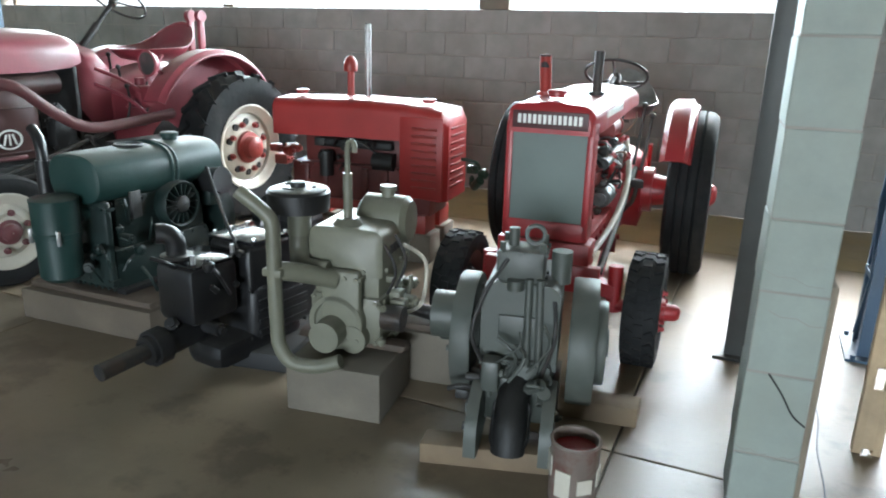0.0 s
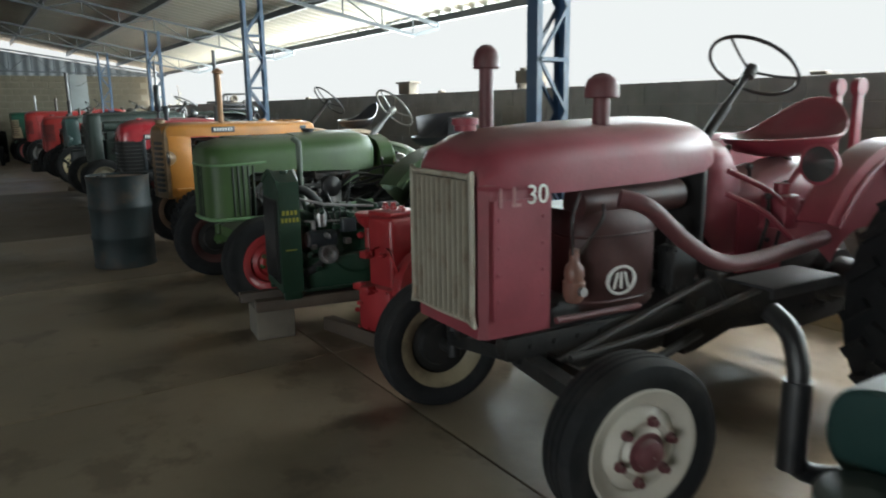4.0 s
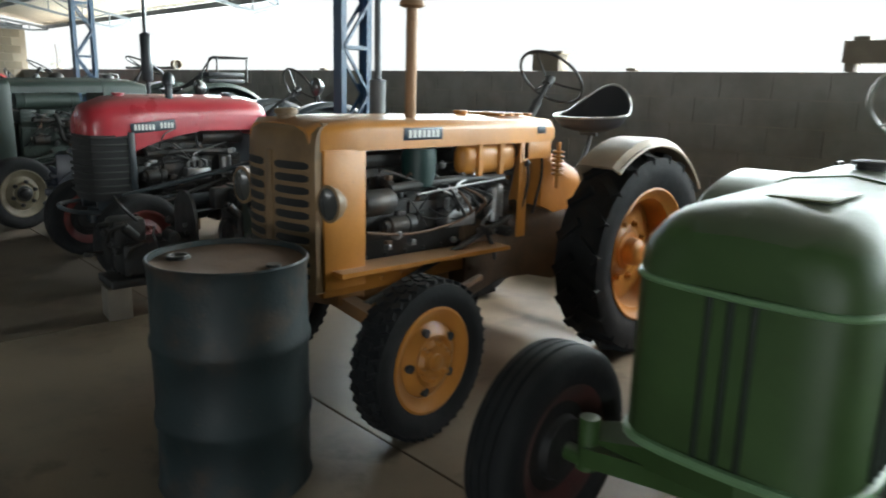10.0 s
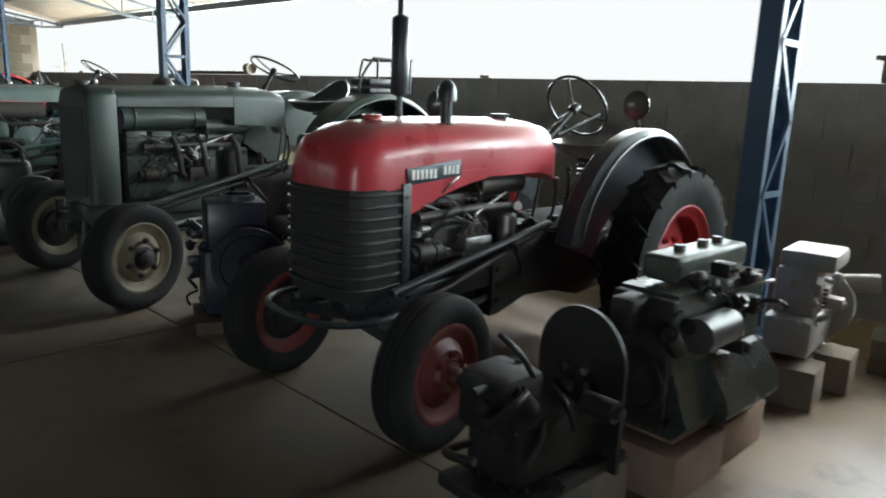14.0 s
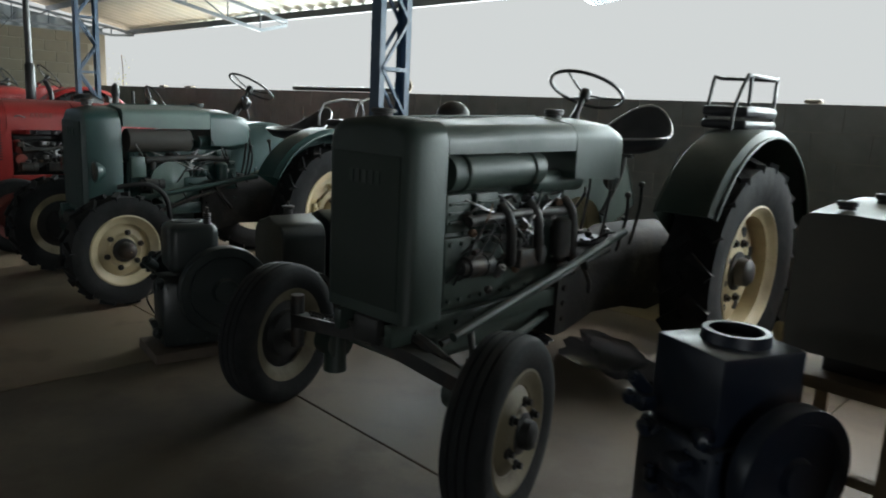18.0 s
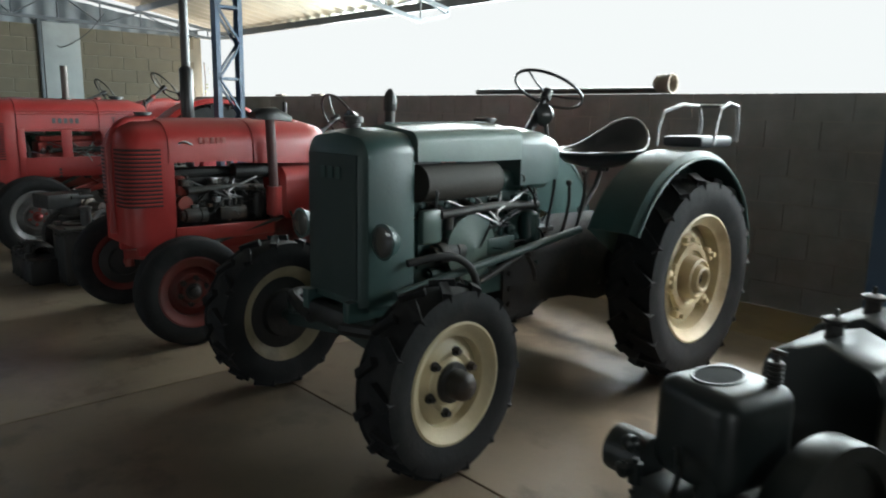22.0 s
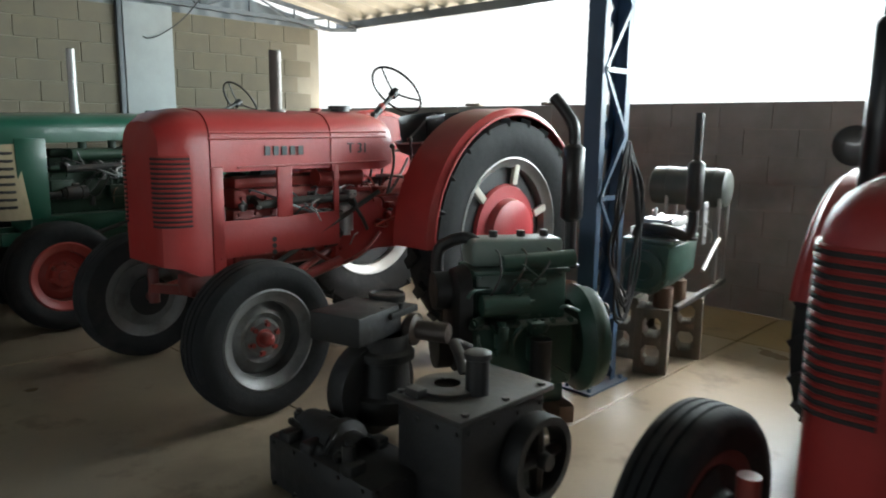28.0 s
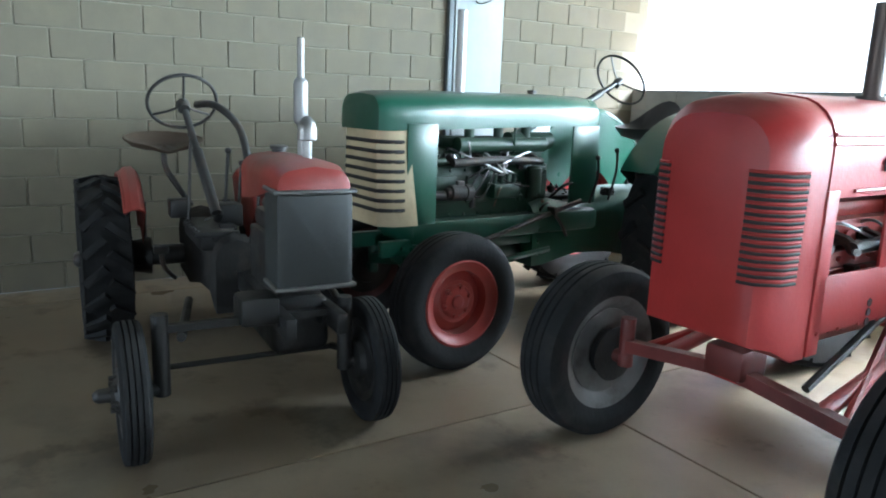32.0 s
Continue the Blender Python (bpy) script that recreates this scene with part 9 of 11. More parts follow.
pbox(t, "cylinder_head", (0.21, 0.23, 0.03), (0.03, 0, 0.725), RED_HOT, 0.01)
for dx in (-0.05, 0.02, 0.09):
    bm = B()
    cyl(bm, (0.03 + dx, -0.02, 0.73), (0.03 + dx, -0.02, 0.79 - 0.2 * abs(dx)), 0.014)
    cyl(bm, (0.03 + dx, -0.02, 0.745), (0.03 + dx, -0.02, 0.76), 0.024, seg=6)
    part("valve_cap", bm, RED_HOT, t)
flywheel(t, (0.22, 0.05, 0.30), 0.22, 0.07, RED_HOT)
bm = B()
lathe(bm, [(0.62, 0.03), (0.66, 0.07), (0.70, 0.085), (0.715, 0.08), (0.72, 0.002)], (-0.14, -0.05, 0), "Z", 22)
cyl(bm, (-0.14, -0.05, 0.5), (-0.14, -0.05, 0.63), 0.03)
part("fuel_cup", bm, RED_HOT, t)
clutter(t, 29, (-0.16, -0.2, 0.05), (0.12, -0.12, 0.6), RED_HOT, 12, 0.05)

# brown engine, grey radiator and cast foot
board(-5.56, 3.28, 0.0, 0.42, 0.52, 0.06, -10, DARKWOOD)
t = engine(-5.68, 3.245, 0.05, -10, "primer brown engine with a grey radiator and cast foot")
pbox(t, "cylinder_block", (0.18, 0.22, 0.46), (0, 0, 0.565), BROWN_E, 0.016, bolt=6)
bm = B()
lathe(bm, [(-0.10, 0.01), (-0.10, 0.15), (-0.08, 0.165), (0.08, 0.165), (0.10, 0.15), (0.10, 0.01)], (-0.02, 0, 0.2), "Y", 30)
box(bm, (0.24, 0.22, 0.14), (0, 0, 0.08), 0.02)
box(bm, (0.19, 0.22, 0.16), (0, 0, 0.33), 0.02)
part("crankcase", bm, BROWN_E, t)
pbox(t, "head_cover", (0.175, 0.215, 0.014), (0, 0, 0.80), mat("dusty_slate", (0.30, 0.28, 0.28), 0.5, dust=0.4), 0.004)
bm = B()
cyl(bm, (0.03, -0.02, 0.80), (0.03, -0.02, 0.825), 0.010, seg=6)
part("stud", bm, IRON, t)
bm = B()
arc = [(0.19, 0.85), (0.185, 0.885), (0.16, 0.915), (0.12, 0.932), (0.04, 0.94), (-0.02, 0.932), (-0.06, 0.915), (-0.085, 0.885), (-0.09, 0.85)]
skin(bm, [[(xx, 0.19, 0.44)] + [(xx, yy, zz) for yy, zz in arc] + [(xx, -0.09, 0.44)] for xx in (0.03, 0.20)])
rad = part("radiator", bm, BROWN_E, t)
bm = B()
skin(bm, [[(xx, yy, zz) for yy, zz in arc] + [(xx, -0.085, 0.80), (xx, 0.185, 0.80)] for xx in (0.125, 0.213)])
part("radiator_tank", bm, mat("dusty_grey_paint", (0.27, 0.26, 0.27), 0.45, dust=0.3), rad, "dusty grey top tank")
for yy in (-0.083, 0.183):
    pbox(rad, "radiator_rail", (0.03, 0.018, 0.36), (0.204, yy, 0.625), BROWN_E, 0.004)
pbox(rad, "bottom_tank", (0.075, 0.27, 0.035), (0.175, 0.05, 0.445), SLATE, 0.006)
bm = B()
rng = random.Random(17)
for i in range(20):
    for j in range(9):
        dx = rng.uniform(-0.006, 0.008)
        box(bm, (0.02, 0.027, 0.012), (0.200 + dx, -0.058 + 0.027 * j, 0.48 + 0.0165 * i), 0.0, (rng.uniform(-22, 22), rng.uniform(-28, 28), 0))
tagged(part("radiator_core", bm, mat("dented_core", (0.34, 0.33, 0.34), 0.5, 0.4, var=0.5, scale=30, bump=1.0, fine=40), rad, "crushed grey radiator fins"), kind="stuff")
bm = B()
lathe(bm, [(0.93, 0.03), (0.965, 0.03), (0.965, 0.042), (0.98, 0.042), (0.984, 0.02), (0.984, 0.002)], (0.16, 0.04, 0), "Z", 22)
part("filler_neck", bm, SLATE, t)
bm = B()
skin(bm, [[(0.05, -0.14, zz0), (0.20, -0.20, zz0), (0.30, 0.18, zz0), (0.15, 0.20, zz0)] for zz0 in (0.03, 0.055)])
skin(bm, [[(0.07, -0.10, 0.055), (0.19, -0.165, 0.055), (0.275, 0.13, 0.055), (0.16, 0.17, 0.055)], [(0.09, 0.0, 0.13), (0.17, -0.03, 0.13), (0.24, 0.10, 0.15), (0.16, 0.13, 0.15)], [(0.13, 0.05, 0.20), (0.16, 0.04, 0.20), (0.20, 0.08, 0.21), (0.17, 0.10, 0.21)]])
cast = part("cast_foot", bm, SILVER, t, "silver painted cast iron foot")
bm = B()
torus(bm, (0.155, -0.035, 0.12), 0.05, 0.014, Euler((1.15, 0, 0.3)).to_matrix().to_4x4())
part("foot_ring", bm, SILVER, cast)
pipe(t, "drain_pipe", [(0.14, 0.02, 0.44), (0.15, 0.0, 0.36), (0.13, -0.02, 0.28), (0.15, 0.0, 0.2)], 0.02, SLATE)
pipe(t, "stay_rod", [(0.15, 0.14, 0.44), (0.19, 0.10, 0.22)], 0.010, SLATE, smooth=0)
pipe(t, "stay_rod", [(0.19, 0.16, 0.44), (0.23, 0.17, 0.16)], 0.010, IRON, smooth=0)
pbox(t, "cross_bar", (0.04, 0.20, 0.022), (0.20, 0.06, 0.245), SLATE, 0.004)
bm = B()
lathe(bm, [(0.0, 0.03), (-0.03, 0.045), (-0.08, 0.05), (-0.10, 0.03), (-0.10, 0.003)], (-0.09, -0.03, 0.55), "X", 20)
part("carburettor", bm, BROWN_E, t)
pipe(t, "inlet_elbow", [(-0.09, 0, 0.66), (-0.15, -0.01, 0.68), (-0.17, -0.02, 0.62)], 0.026, SLATE)
pcyl(t, "brass_tap", (-0.16, -0.02, 0.71), (-0.11, -0.02, 0.71), 0.018, STEEL)
clutter(t, 33, (-0.19, -0.1, 0.42), (-0.10, 0.05, 0.62), SLATE, 7, 0.045)

# grey and slate engines standing together before the meadow green tractor's rear wheel
GREY_Q = mat("dusty_grey_engine", (0.085, 0.082, 0.085), 0.45, dust=0.25)
t = engine(-6.45, 3.44, 0.0, -4, "matte grey engine with a rounded square tank")
bm = B()
skin(bm, [[(-0.11, -0.12, zz), (-0.07, -0.14, zz), (0.07, -0.14, zz), (0.11, -0.12, zz), (0.11, 0.08, zz), (-0.11, 0.08, zz)] for zz in (0.66, 0.965)])
skin(bm, [[(-0.11, -0.12, 0.965), (-0.07, -0.14, 0.965), (0.07, -0.14, 0.965), (0.11, -0.12, 0.965), (0.11, 0.08, 0.965), (-0.11, 0.08, 0.965)], [(-0.09, -0.11, 0.985), (-0.06, -0.12, 0.985), (0.06, -0.12, 0.985), (0.09, -0.11, 0.985), (0.09, 0.06, 0.985), (-0.09, 0.06, 0.985)]])
part("fuel_tank", bm, GREY_Q, t)
pbox(t, "tank_strap", (0.02, 0.235, 0.31), (-0.02, -0.03, 0.81), GREY_Q, 0.004)
cap(t, (-0.03, -0.06, 0.985), 0.024, 0.02, GREY_Q)
pbox(t, "cylinder_block", (0.19, 0.2, 0.26), (0, -0.02, 0.53), GREY_Q, 0.03, bolt=3)
pbox(t, "crankcase", (0.28, 0.30, 0.36), (0, 0, 0.22), GREY_Q, 0.05, bolt=4, seg=3)
flywheel(t, (0.19, -0.06, 0.46), 0.22, 0.06, GREY_Q)
pipe(t, "hose", [(0.08, -0.15, 0.70), (0.14, -0.2, 0.77), (0.22, -0.17, 0.78), (0.30, -0.10, 0.70), (0.35, -0.06, 0.58), (0.36, -0.04, 0.5)], 0.022, MATTE)
pipe(t, "hose", [(0.10, -0.14, 0.78), (0.20, -0.16, 0.84), (0.28, -0.08, 0.80), (0.32, 0.0, 0.66)], 0.018, MATTE)
clutter(t, 35, (-0.1, -0.2, 0.12), (0.12, -0.13, 0.6), GREY_Q, 10, 0.05)
pbox(t, "skid", (0.36, 0.5, 0.04), (0, 0, 0.02), IRON, 0.006)
t = engine(-6.42, 3.64, 0.0, -4, "slate grey engine with a flat square tank")
pbox(t, "fuel_tank", (0.25, 0.20, 0.34), (0, 0, 0.83), mat("slate_blue_tank", (0.15, 0.16, 0.19), 0.4, dust=0.2), 0.012)
pbox(t, "tank_lid", (0.262, 0.212, 0.014), (0, 0, 1.005), GREY_Q, 0.004)
cap(t, (-0.05, -0.02, 1.01), 0.03, 0.016, GREY_Q)
pbox(t, "crankcase", (0.28, 0.2, 0.62), (0, 0, 0.34), SLATE, 0.04, bolt=4)
pbox(t, "skid", (0.36, 0.22, 0.03), (0, 0.02, 0.015), IRON, 0.006)
pipe(t, "fuel_pipe", [(0.10, -0.10, 0.70), (0.17, -0.12, 0.64), (0.16, -0.1, 0.4)], 0.008, STEEL)

# teal engines by the wall and the tall flywheel engine beside the column
TEAL_E = mat("dull_teal", (0.075, 0.13, 0.125), 0.4, dust=0.3)
t = engine(-6.20, 4.22, 0.0, -3, "teal engine with rounded square tank before the wall")
pbox(t, "crankcase", (0.3, 0.3, 0.42), (0, 0, 0.25), GREEN_B, 0.04, bolt=4)
pbox(t, "cylinder_block", (0.2, 0.22, 0.24), (0, 0, 0.54), GREEN_B, 0.03)
pbox(t, "fuel_tank", (0.26, 0.34, 0.29), (0, 0, 0.805), TEAL_E, 0.06, seg=4)
for yy in (-0.08, 0.08):
    pbox(t, "tank_strap", (0.268, 0.02, 0.296), (0, yy, 0.806), TEAL_E, 0.05, seg=3)
cap(t, (0.0, -0.03, 0.945), 0.035, 0.025, GREEN_B)
pipe(t, "exhaust_elbow", [(-0.14, 0.08, 0.84), (-0.17, 0.06, 0.94), (-0.20, 0.03, 1.0), (-0.23, 0.0, 1.02)], 0.03, RED_D)
pbox(t, "shelf", (0.12, 0.16, 0.02), (0.20, 0.0, 0.80), SLATE, 0.005)
pbox(t, "skid", (0.36, 0.5, 0.04), (0, 0, 0.02), IRON, 0.006)
clutter(t, 41, (-0.1, -0.2, 0.1), (0.2, -0.12, 0.6), GREEN_B, 8, 0.05)
t = engine(-6.20, 4.72, 0.0, 0, "dark teal engine with a strapped tank against the wall")
pbox(t, "crankcase", (0.26, 0.3, 0.5), (0, 0, 0.29), GREEN_B, 0.04, bolt=4)
pbox(t, "cylinder_block", (0.18, 0.22, 0.36), (0, 0, 0.70), GREEN_B, 0.03)
pbox(t, "fuel_tank", (0.20, 0.38, 0.24), (0, 0, 0.98), TEAL_E, 0.02)
for yy in (-0.07, 0.09):
    pbox(t, "tank_strap", (0.208, 0.02, 0.246), (0, yy, 0.98), TEAL_E, 0.02)
pipe(t, "tank_handle", [(-0.04, -0.05, 1.10), (-0.04, -0.03, 1.125), (-0.04, 0.08, 1.125), (-0.04, 0.10, 1.10)], 0.008, SLATE, smooth=0)
pcyl(t, "oil_pot", (0.12, -0.12, 0.76), (0.12, -0.12, 0.85), 0.06, TEAL_E)
pbox(t, "skid", (0.32, 0.5, 0.04), (0, 0, 0.02), IRON, 0.006)
FRAME_T = mat("pale_teal_casting", (0.17, 0.22, 0.22), 0.42, dust=0.3)
t = engine(-5.68, 4.34, 0.0, -6, "grey-teal pump engine with a tall cast frame and flywheel")
bm = B()
lathe(bm, [(-0.05, 0.078), (-0.05, 0.105), (0.05, 0.105), (0.05, 0.078), (-0.05, 0.078)], (0.03, 0, 0.99), "Y", 30)
part("frame_eye", bm, FRAME_T, t)
for dx, w_ in ((-0.09, 0.035), (0.115, 0.03)):
    pbox(t, "frame_post", (w_, 0.11, 0.36), (dx, 0, 0.95), FRAME_T, 0.008)
pbox(t, "frame_top", (0.24, 0.14, 0.035), (0.012, 0, 1.13), FRAME_T, 0.010)
pbox(t, "frame_sill", (0.24, 0.12, 0.03), (0.012, 0, 0.77), FRAME_T, 0.008)
bm = B()
skin(bm, [[(-0.09, -0.05, 0.77), (-0.04, -0.05, 0.77), (-0.04, 0.05, 0.77), (-0.09, 0.05, 0.77)], [(-0.14, -0.08, 0.2), (-0.08, -0.08, 0.2), (-0.08, 0.08, 0.2), (-0.14, 0.08, 0.2)]])
part("frame_leg", bm, FRAME_T, t)
bm = B()
skin(bm, [[(0.05, -0.05, 0.77), (0.11, -0.05, 0.77), (0.11, 0.05, 0.77), (0.05, 0.05, 0.77)], [(0.13, -0.05, 0.58), (0.17, -0.05, 0.55), (0.17, 0.05, 0.55), (0.13, 0.05, 0.58)]])
part("frame_leg", bm, FRAME_T, t)
for i in range(2):
    bm = B()
    pts = [(-0.13, -0.09), (0.20, -0.09), (0.20, 0.09), (-0.13, 0.09)]
    for (xa, ya), (xb, yb) in zip(pts, pts[1:] + pts[:1]):
        box(bm, (abs(xb - xa) + 0.006, abs(yb - ya) + 0.006, 0.04), ((xa + xb) / 2, (ya + yb) / 2, 0.915 - 0.105 * i), 0.002)
    part("rack_band", bm, FRAME_T, t)
flywheel(t, (0.02, -0.07, 0.31), 0.22, 0.055, FRAME_T)
bm = B()
lathe(bm, [(0.05, 0.01), (0.05, 0.07), (0.07, 0.095), (0.345, 0.098), (0.36, 0.085), (0.352, 0.08), (0.345, 0.01)], (0.03, -0.07, 0.31), "X", 30)
part("belt_pulley", bm, TEAL_E, t)
pbox(t, "crankcase", (0.2, 0.3, 0.34), (-0.11, 0.04, 0.21), GREEN_B, 0.04, bolt=4)
for xx in (-0.13, 0.13):
    pbox(t, "skid", (0.05, 0.5, 0.05), (xx, 0, 0.025), SOOT, 0.006)
pipe(t, "link_rod", [(0.16, -0.06, 0.60), (0.20, -0.07, 0.5), (0.14, -0.07, 0.44)], 0.014, FRAME_T)
clutter(t, 43, (-0.1, -0.12, 0.42), (0.1, -0.05, 0.76), GREEN_B, 9, 0.05)

# blue-grey oil drum
t = thing("oil_drum", pose(-9.44, 1.84, 0) @ Matrix.Diagonal((0.95, 0.95, 0.965, 1)), "dented faded blue steel oil drum with a rusty lid", "drum")
bm = B()
prof = [(0.0, 0.002), (0.004, 0.275), (0.0, 0.290), (0.012, 0.294), (0.025, 0.286)]
for z_ in (0.29, 0.58):
    prof += [(z_ - 0.03, 0.286), (z_ - 0.012, 0.2945), (z_ + 0.012, 0.2945), (z_ + 0.03, 0.286)]
prof += [(0.84, 0.286), (0.862, 0.290), (0.878, 0.294), (0.884, 0.289), (0.882, 0.280), (0.862, 0.277)]
lathe(bm, prof, (0, 0, 0), "Z", 56)
for v in bm.verts:
    a_ = math.atan2(v.co.y, v.co.x)
    k = 1 - 0.018 * max(0, math.sin(3 * a_ + 5 * v.co.z)) ** 3
    v.co.x *= k
    v.co.y *= k
part("shell", bm, DRUM_P, t)
bm = B()
lathe(bm, [(0.862, 0.279), (0.858, 0.2), (0.864, 0.1), (0.86, 0.002)], (0, 0, 0), "Z", 44)
lid = part("lid", bm, RUST, t, "rust brown drum lid")
bm = B()
lathe(bm, [(0.86, 0.045), (0.874, 0.043), (0.874, 0.03), (0.864, 0.028), (0.864, 0.002)], (-0.14, -0.13, 0), "Z", 18)
part("bung", bm, IRON, lid)
bm = B()
lathe(bm, [(0.86, 0.028), (0.87, 0.026), (0.87, 0.002)], (0.18, 0.08, 0), "Z", 14)
part("vent_plug", bm, IRON, lid)

# black engines on blocks before the red and black tractor
concrete_block(-11.60, 2.20, 0.19, 0.14, 0.20, -8)
concrete_block(-11.57, 2.72, 0.20, 0.2, 0.20, -8)
t = engine(-11.62, 2.46, 0.20, -4, "black greasy engine with a round guard on two blocks")
pbox(t, "crankcase", (0.24, 0.46, 0.22), (0, 0, 0.16), SOOT, 0.04, bolt=4)
pbox(t, "foot", (0.30, 0.62, 0.05), (0, 0, 0.025), SOOT, 0.01)
pbox(t, "cylinder_block", (0.2, 0.2, 0.2), (-0.03, -0.16, 0.31), SOOT, 0.03)
bm = B()
skin(bm, [[(-0.18, 0.2 + d, 0.0)] + [(-0.18 * math.cos(q), 0.2 + d, 0.36 + 0.19 * math.sin(q)) for q in (math.pi * i / 20 for i in range(21))] + [(0.18, 0.2 + d, 0.0)] for d in (0, 0.02)])
part("round_guard", bm, SOOT, t)
for sx, sz in ((0.03, 0.33), (0.05, 0.28)):
    pcyl(t, "guard_bolt", (sx, 0.18, sz), (sx, 0.2, sz), 0.014, STEEL, seg=8)
clutter(t, 51, (-0.12, -0.3, 0.05), (0.16, 0.1, 0.38), SOOT, 20, 0.06)
pipe(t, "crank_handle", [(-0.02, -0.3, 0.2), (-0.02, -0.4, 0.2), (0.1, -0.4, 0.22)], 0.014, SOOT)
for xx, yy in ((-11.50, 3.12), (-11.50, 3.54)):
    concrete_block(xx, yy, 0.34, 0.40, 0.19, -2, TERRA, label="buff clay block under a dark engine")
t = engine(-11.52, 3.32, 0.19, -3, "dark green-black four cylinder engine on clay blocks")
bm = B()
rings = []
for yy in (-0.34, 0.36):
    rings.append([(-0.15, yy, 0.04), (0.15, yy, 0.04), (0.20, yy, 0.10), (0.15, yy, 0.22), (0.12, yy, 0.3), (0.12, yy, 0.58), (-0.12, yy, 0.58), (-0.12, yy, 0.3), (-0.18, yy, 0.1)])
skin(bm, rings)
part("engine_block", bm, mat("green_black_paint", (0.028, 0.038, 0.032), 0.3, dust=0.15, var=0.25), t)
pbox(t, "valve_cover", (0.15, 0.56, 0.10), (0.0, 0.0, 0.65), mat("pale_olive_cover", (0.055, 0.066, 0.055), 0.4, dust=0.2), 0.02, seg=3)
for yy in (-0.15, 0.03, 0.15):
    pcyl(t, "cover_nut", (0, yy, 0.7), (0, yy, 0.725), 0.022, IRON, seg=6)
bm = B()
box(bm, (0.30, 0.66, 0.025), (0.0, 0.0, 0.03), 0.006)
bolts(bm, [(0.14, -0.3 + 0.1 * i, 0.042) for i in range(7)], 0.016, 0.02, (0, 0, 1))
part("sump_flange", bm, RUST, t)
pcyl(t, "dynamo", (0.18, -0.3, 0.44), (0.18, -0.06, 0.44), 0.065, mat("grey_cast", (0.09, 0.09, 0.088), 0.4, 0.4))
flywheel(t, (0, -0.38, 0.24), 0.13, 0.05, SOOT, "Y")
pbox(t, "timing_cover", (0.26, 0.05, 0.5), (0, -0.36, 0.32), SOOT, 0.02, bolt=6)
bm = B()
rings = []
for yy in (-0.12, 0.34):
    rings.append([(0.16, yy, 0.30), (0.19, yy, 0.24), (0.24, yy, 0.16), (0.25, yy, 0.10), (0.22, yy, 0.06), (0.12, yy, 0.06), (0.12, yy, 0.30)])
skin(bm, rings)
part("crankcase_bulge", bm, mat("wiped_green_black", (0.05, 0.06, 0.055), 0.28, 0.4, var=0.3), t)
pbox(t, "magneto", (0.1, 0.14, 0.14), (-0.02, -0.42, 0.5), SOOT, 0.02)
clutter(t, 53, (0.1, -0.4, 0.3), (0.16, 0.3, 0.68), SOOT, 16, 0.06)
clutter(t, 54, (0.12, -0.3, 0.5), (0.18, 0.25, 0.6), STEEL, 5, 0.04)

# pale engine behind the column
concrete_block(-11.42, 4.30, 0.3, 0.24, 0.20, 6)
concrete_block(-11.36, 4.66, 0.3, 0.24, 0.20, 6)
concrete_block(-11.1, 5.2, 0.3, 0.3, 0.2, 10)
t = engine(-11.46, 4.50, 0.20, 5, "stained pale grey engine on concrete blocks behind a column")
pbox(t, "crankcase", (0.24, 0.5, 0.2), (0, 0, 0.13), WHITE_E, 0.04, bolt=5)
pbox(t, "cylinder_block", (0.2, 0.36, 0.26), (0, 0, 0.34), WHITE_E, 0.03)
pbox(t, "rocker_cover", (0.26, 0.34, 0.09), (0.03, 0.04, 0.50), WHITE_E, 0.02)
flywheel(t, (0.02, 0.22, 0.22), 0.2, 0.06, WHITE_E, "Y")
pcyl(t, "dynamo", (0.14, 0.25, 0.34), (0.30, 0.3, 0.36), 0.05, WHITE_E)
for i in range(5):
    bm = B()
    box(bm, (0.02, 0.12, 0.012), (0.125, -0.05, 0.28 + 0.022 * i), 0.002)
    part("cooling_fin", bm, IRON, t)
clutter(t, 57, (-0.05, -0.3, 0.1), (0.2, 0.1, 0.5), WHITE_E, 12, 0.055)
t = engine(-11.06, 5.22, 0.2, 25, "small stained grey pump on a concrete block near the wall", "water_pump")
flywheel(t, (0, -0.06, 0.16), 0.15, 0.06, DARK, "Y", 0, "pump_wheel")
pcyl(t, "casing", (0, -0.03, 0.16), (0, 0.08, 0.16), 0.11, GREY_E)
pcyl(t, "outlet", (0.05, 0.0, 0.2), (0.22, -0.02, 0.26), 0.035, WHITE_E)
pbox(t, "foot", (0.2, 0.2, 0.04), (0, 0, 0.02), GREY_E, 0.006)
clutter(t, 59, (-0.1, -0.16, 0.1), (0.1, -0.08, 0.25), GREY_E, 6, 0.04)

# navy hopper engine and grey radiator engine
board(-14.25, 2.78, 0.0, 0.46, 0.34, 0.08, -25, DARKWOOD)
t = engine(-14.24, 2.86, 0.08, -22, "dark navy engine with an open square water hopper")
pbox(t, "hopper", (0.30, 0.34, 0.28), (0, 0, 0.55), NAVY, 0.012, seg=2)
bm = B()
lathe(bm, [(0.69, 0.085), (0.725, 0.085), (0.725, 0.105), (0.69, 0.11)], (0, 0.02, 0), "Z", 28)
lathe(bm, [(0.7, 0.084), (0.64, 0.082), (0.64, 0.002)], (0, 0.02, 0), "Z", 24)
part("hopper_mouth", bm, NAVY, t)
pbox(t, "crankcase", (0.34, 0.40, 0.40), (0, 0, 0.21), NAVY, 0.03, bolt=5)
flywheel(t, (0.24, 0.05, 0.34), 0.22, 0.07, NAVY)
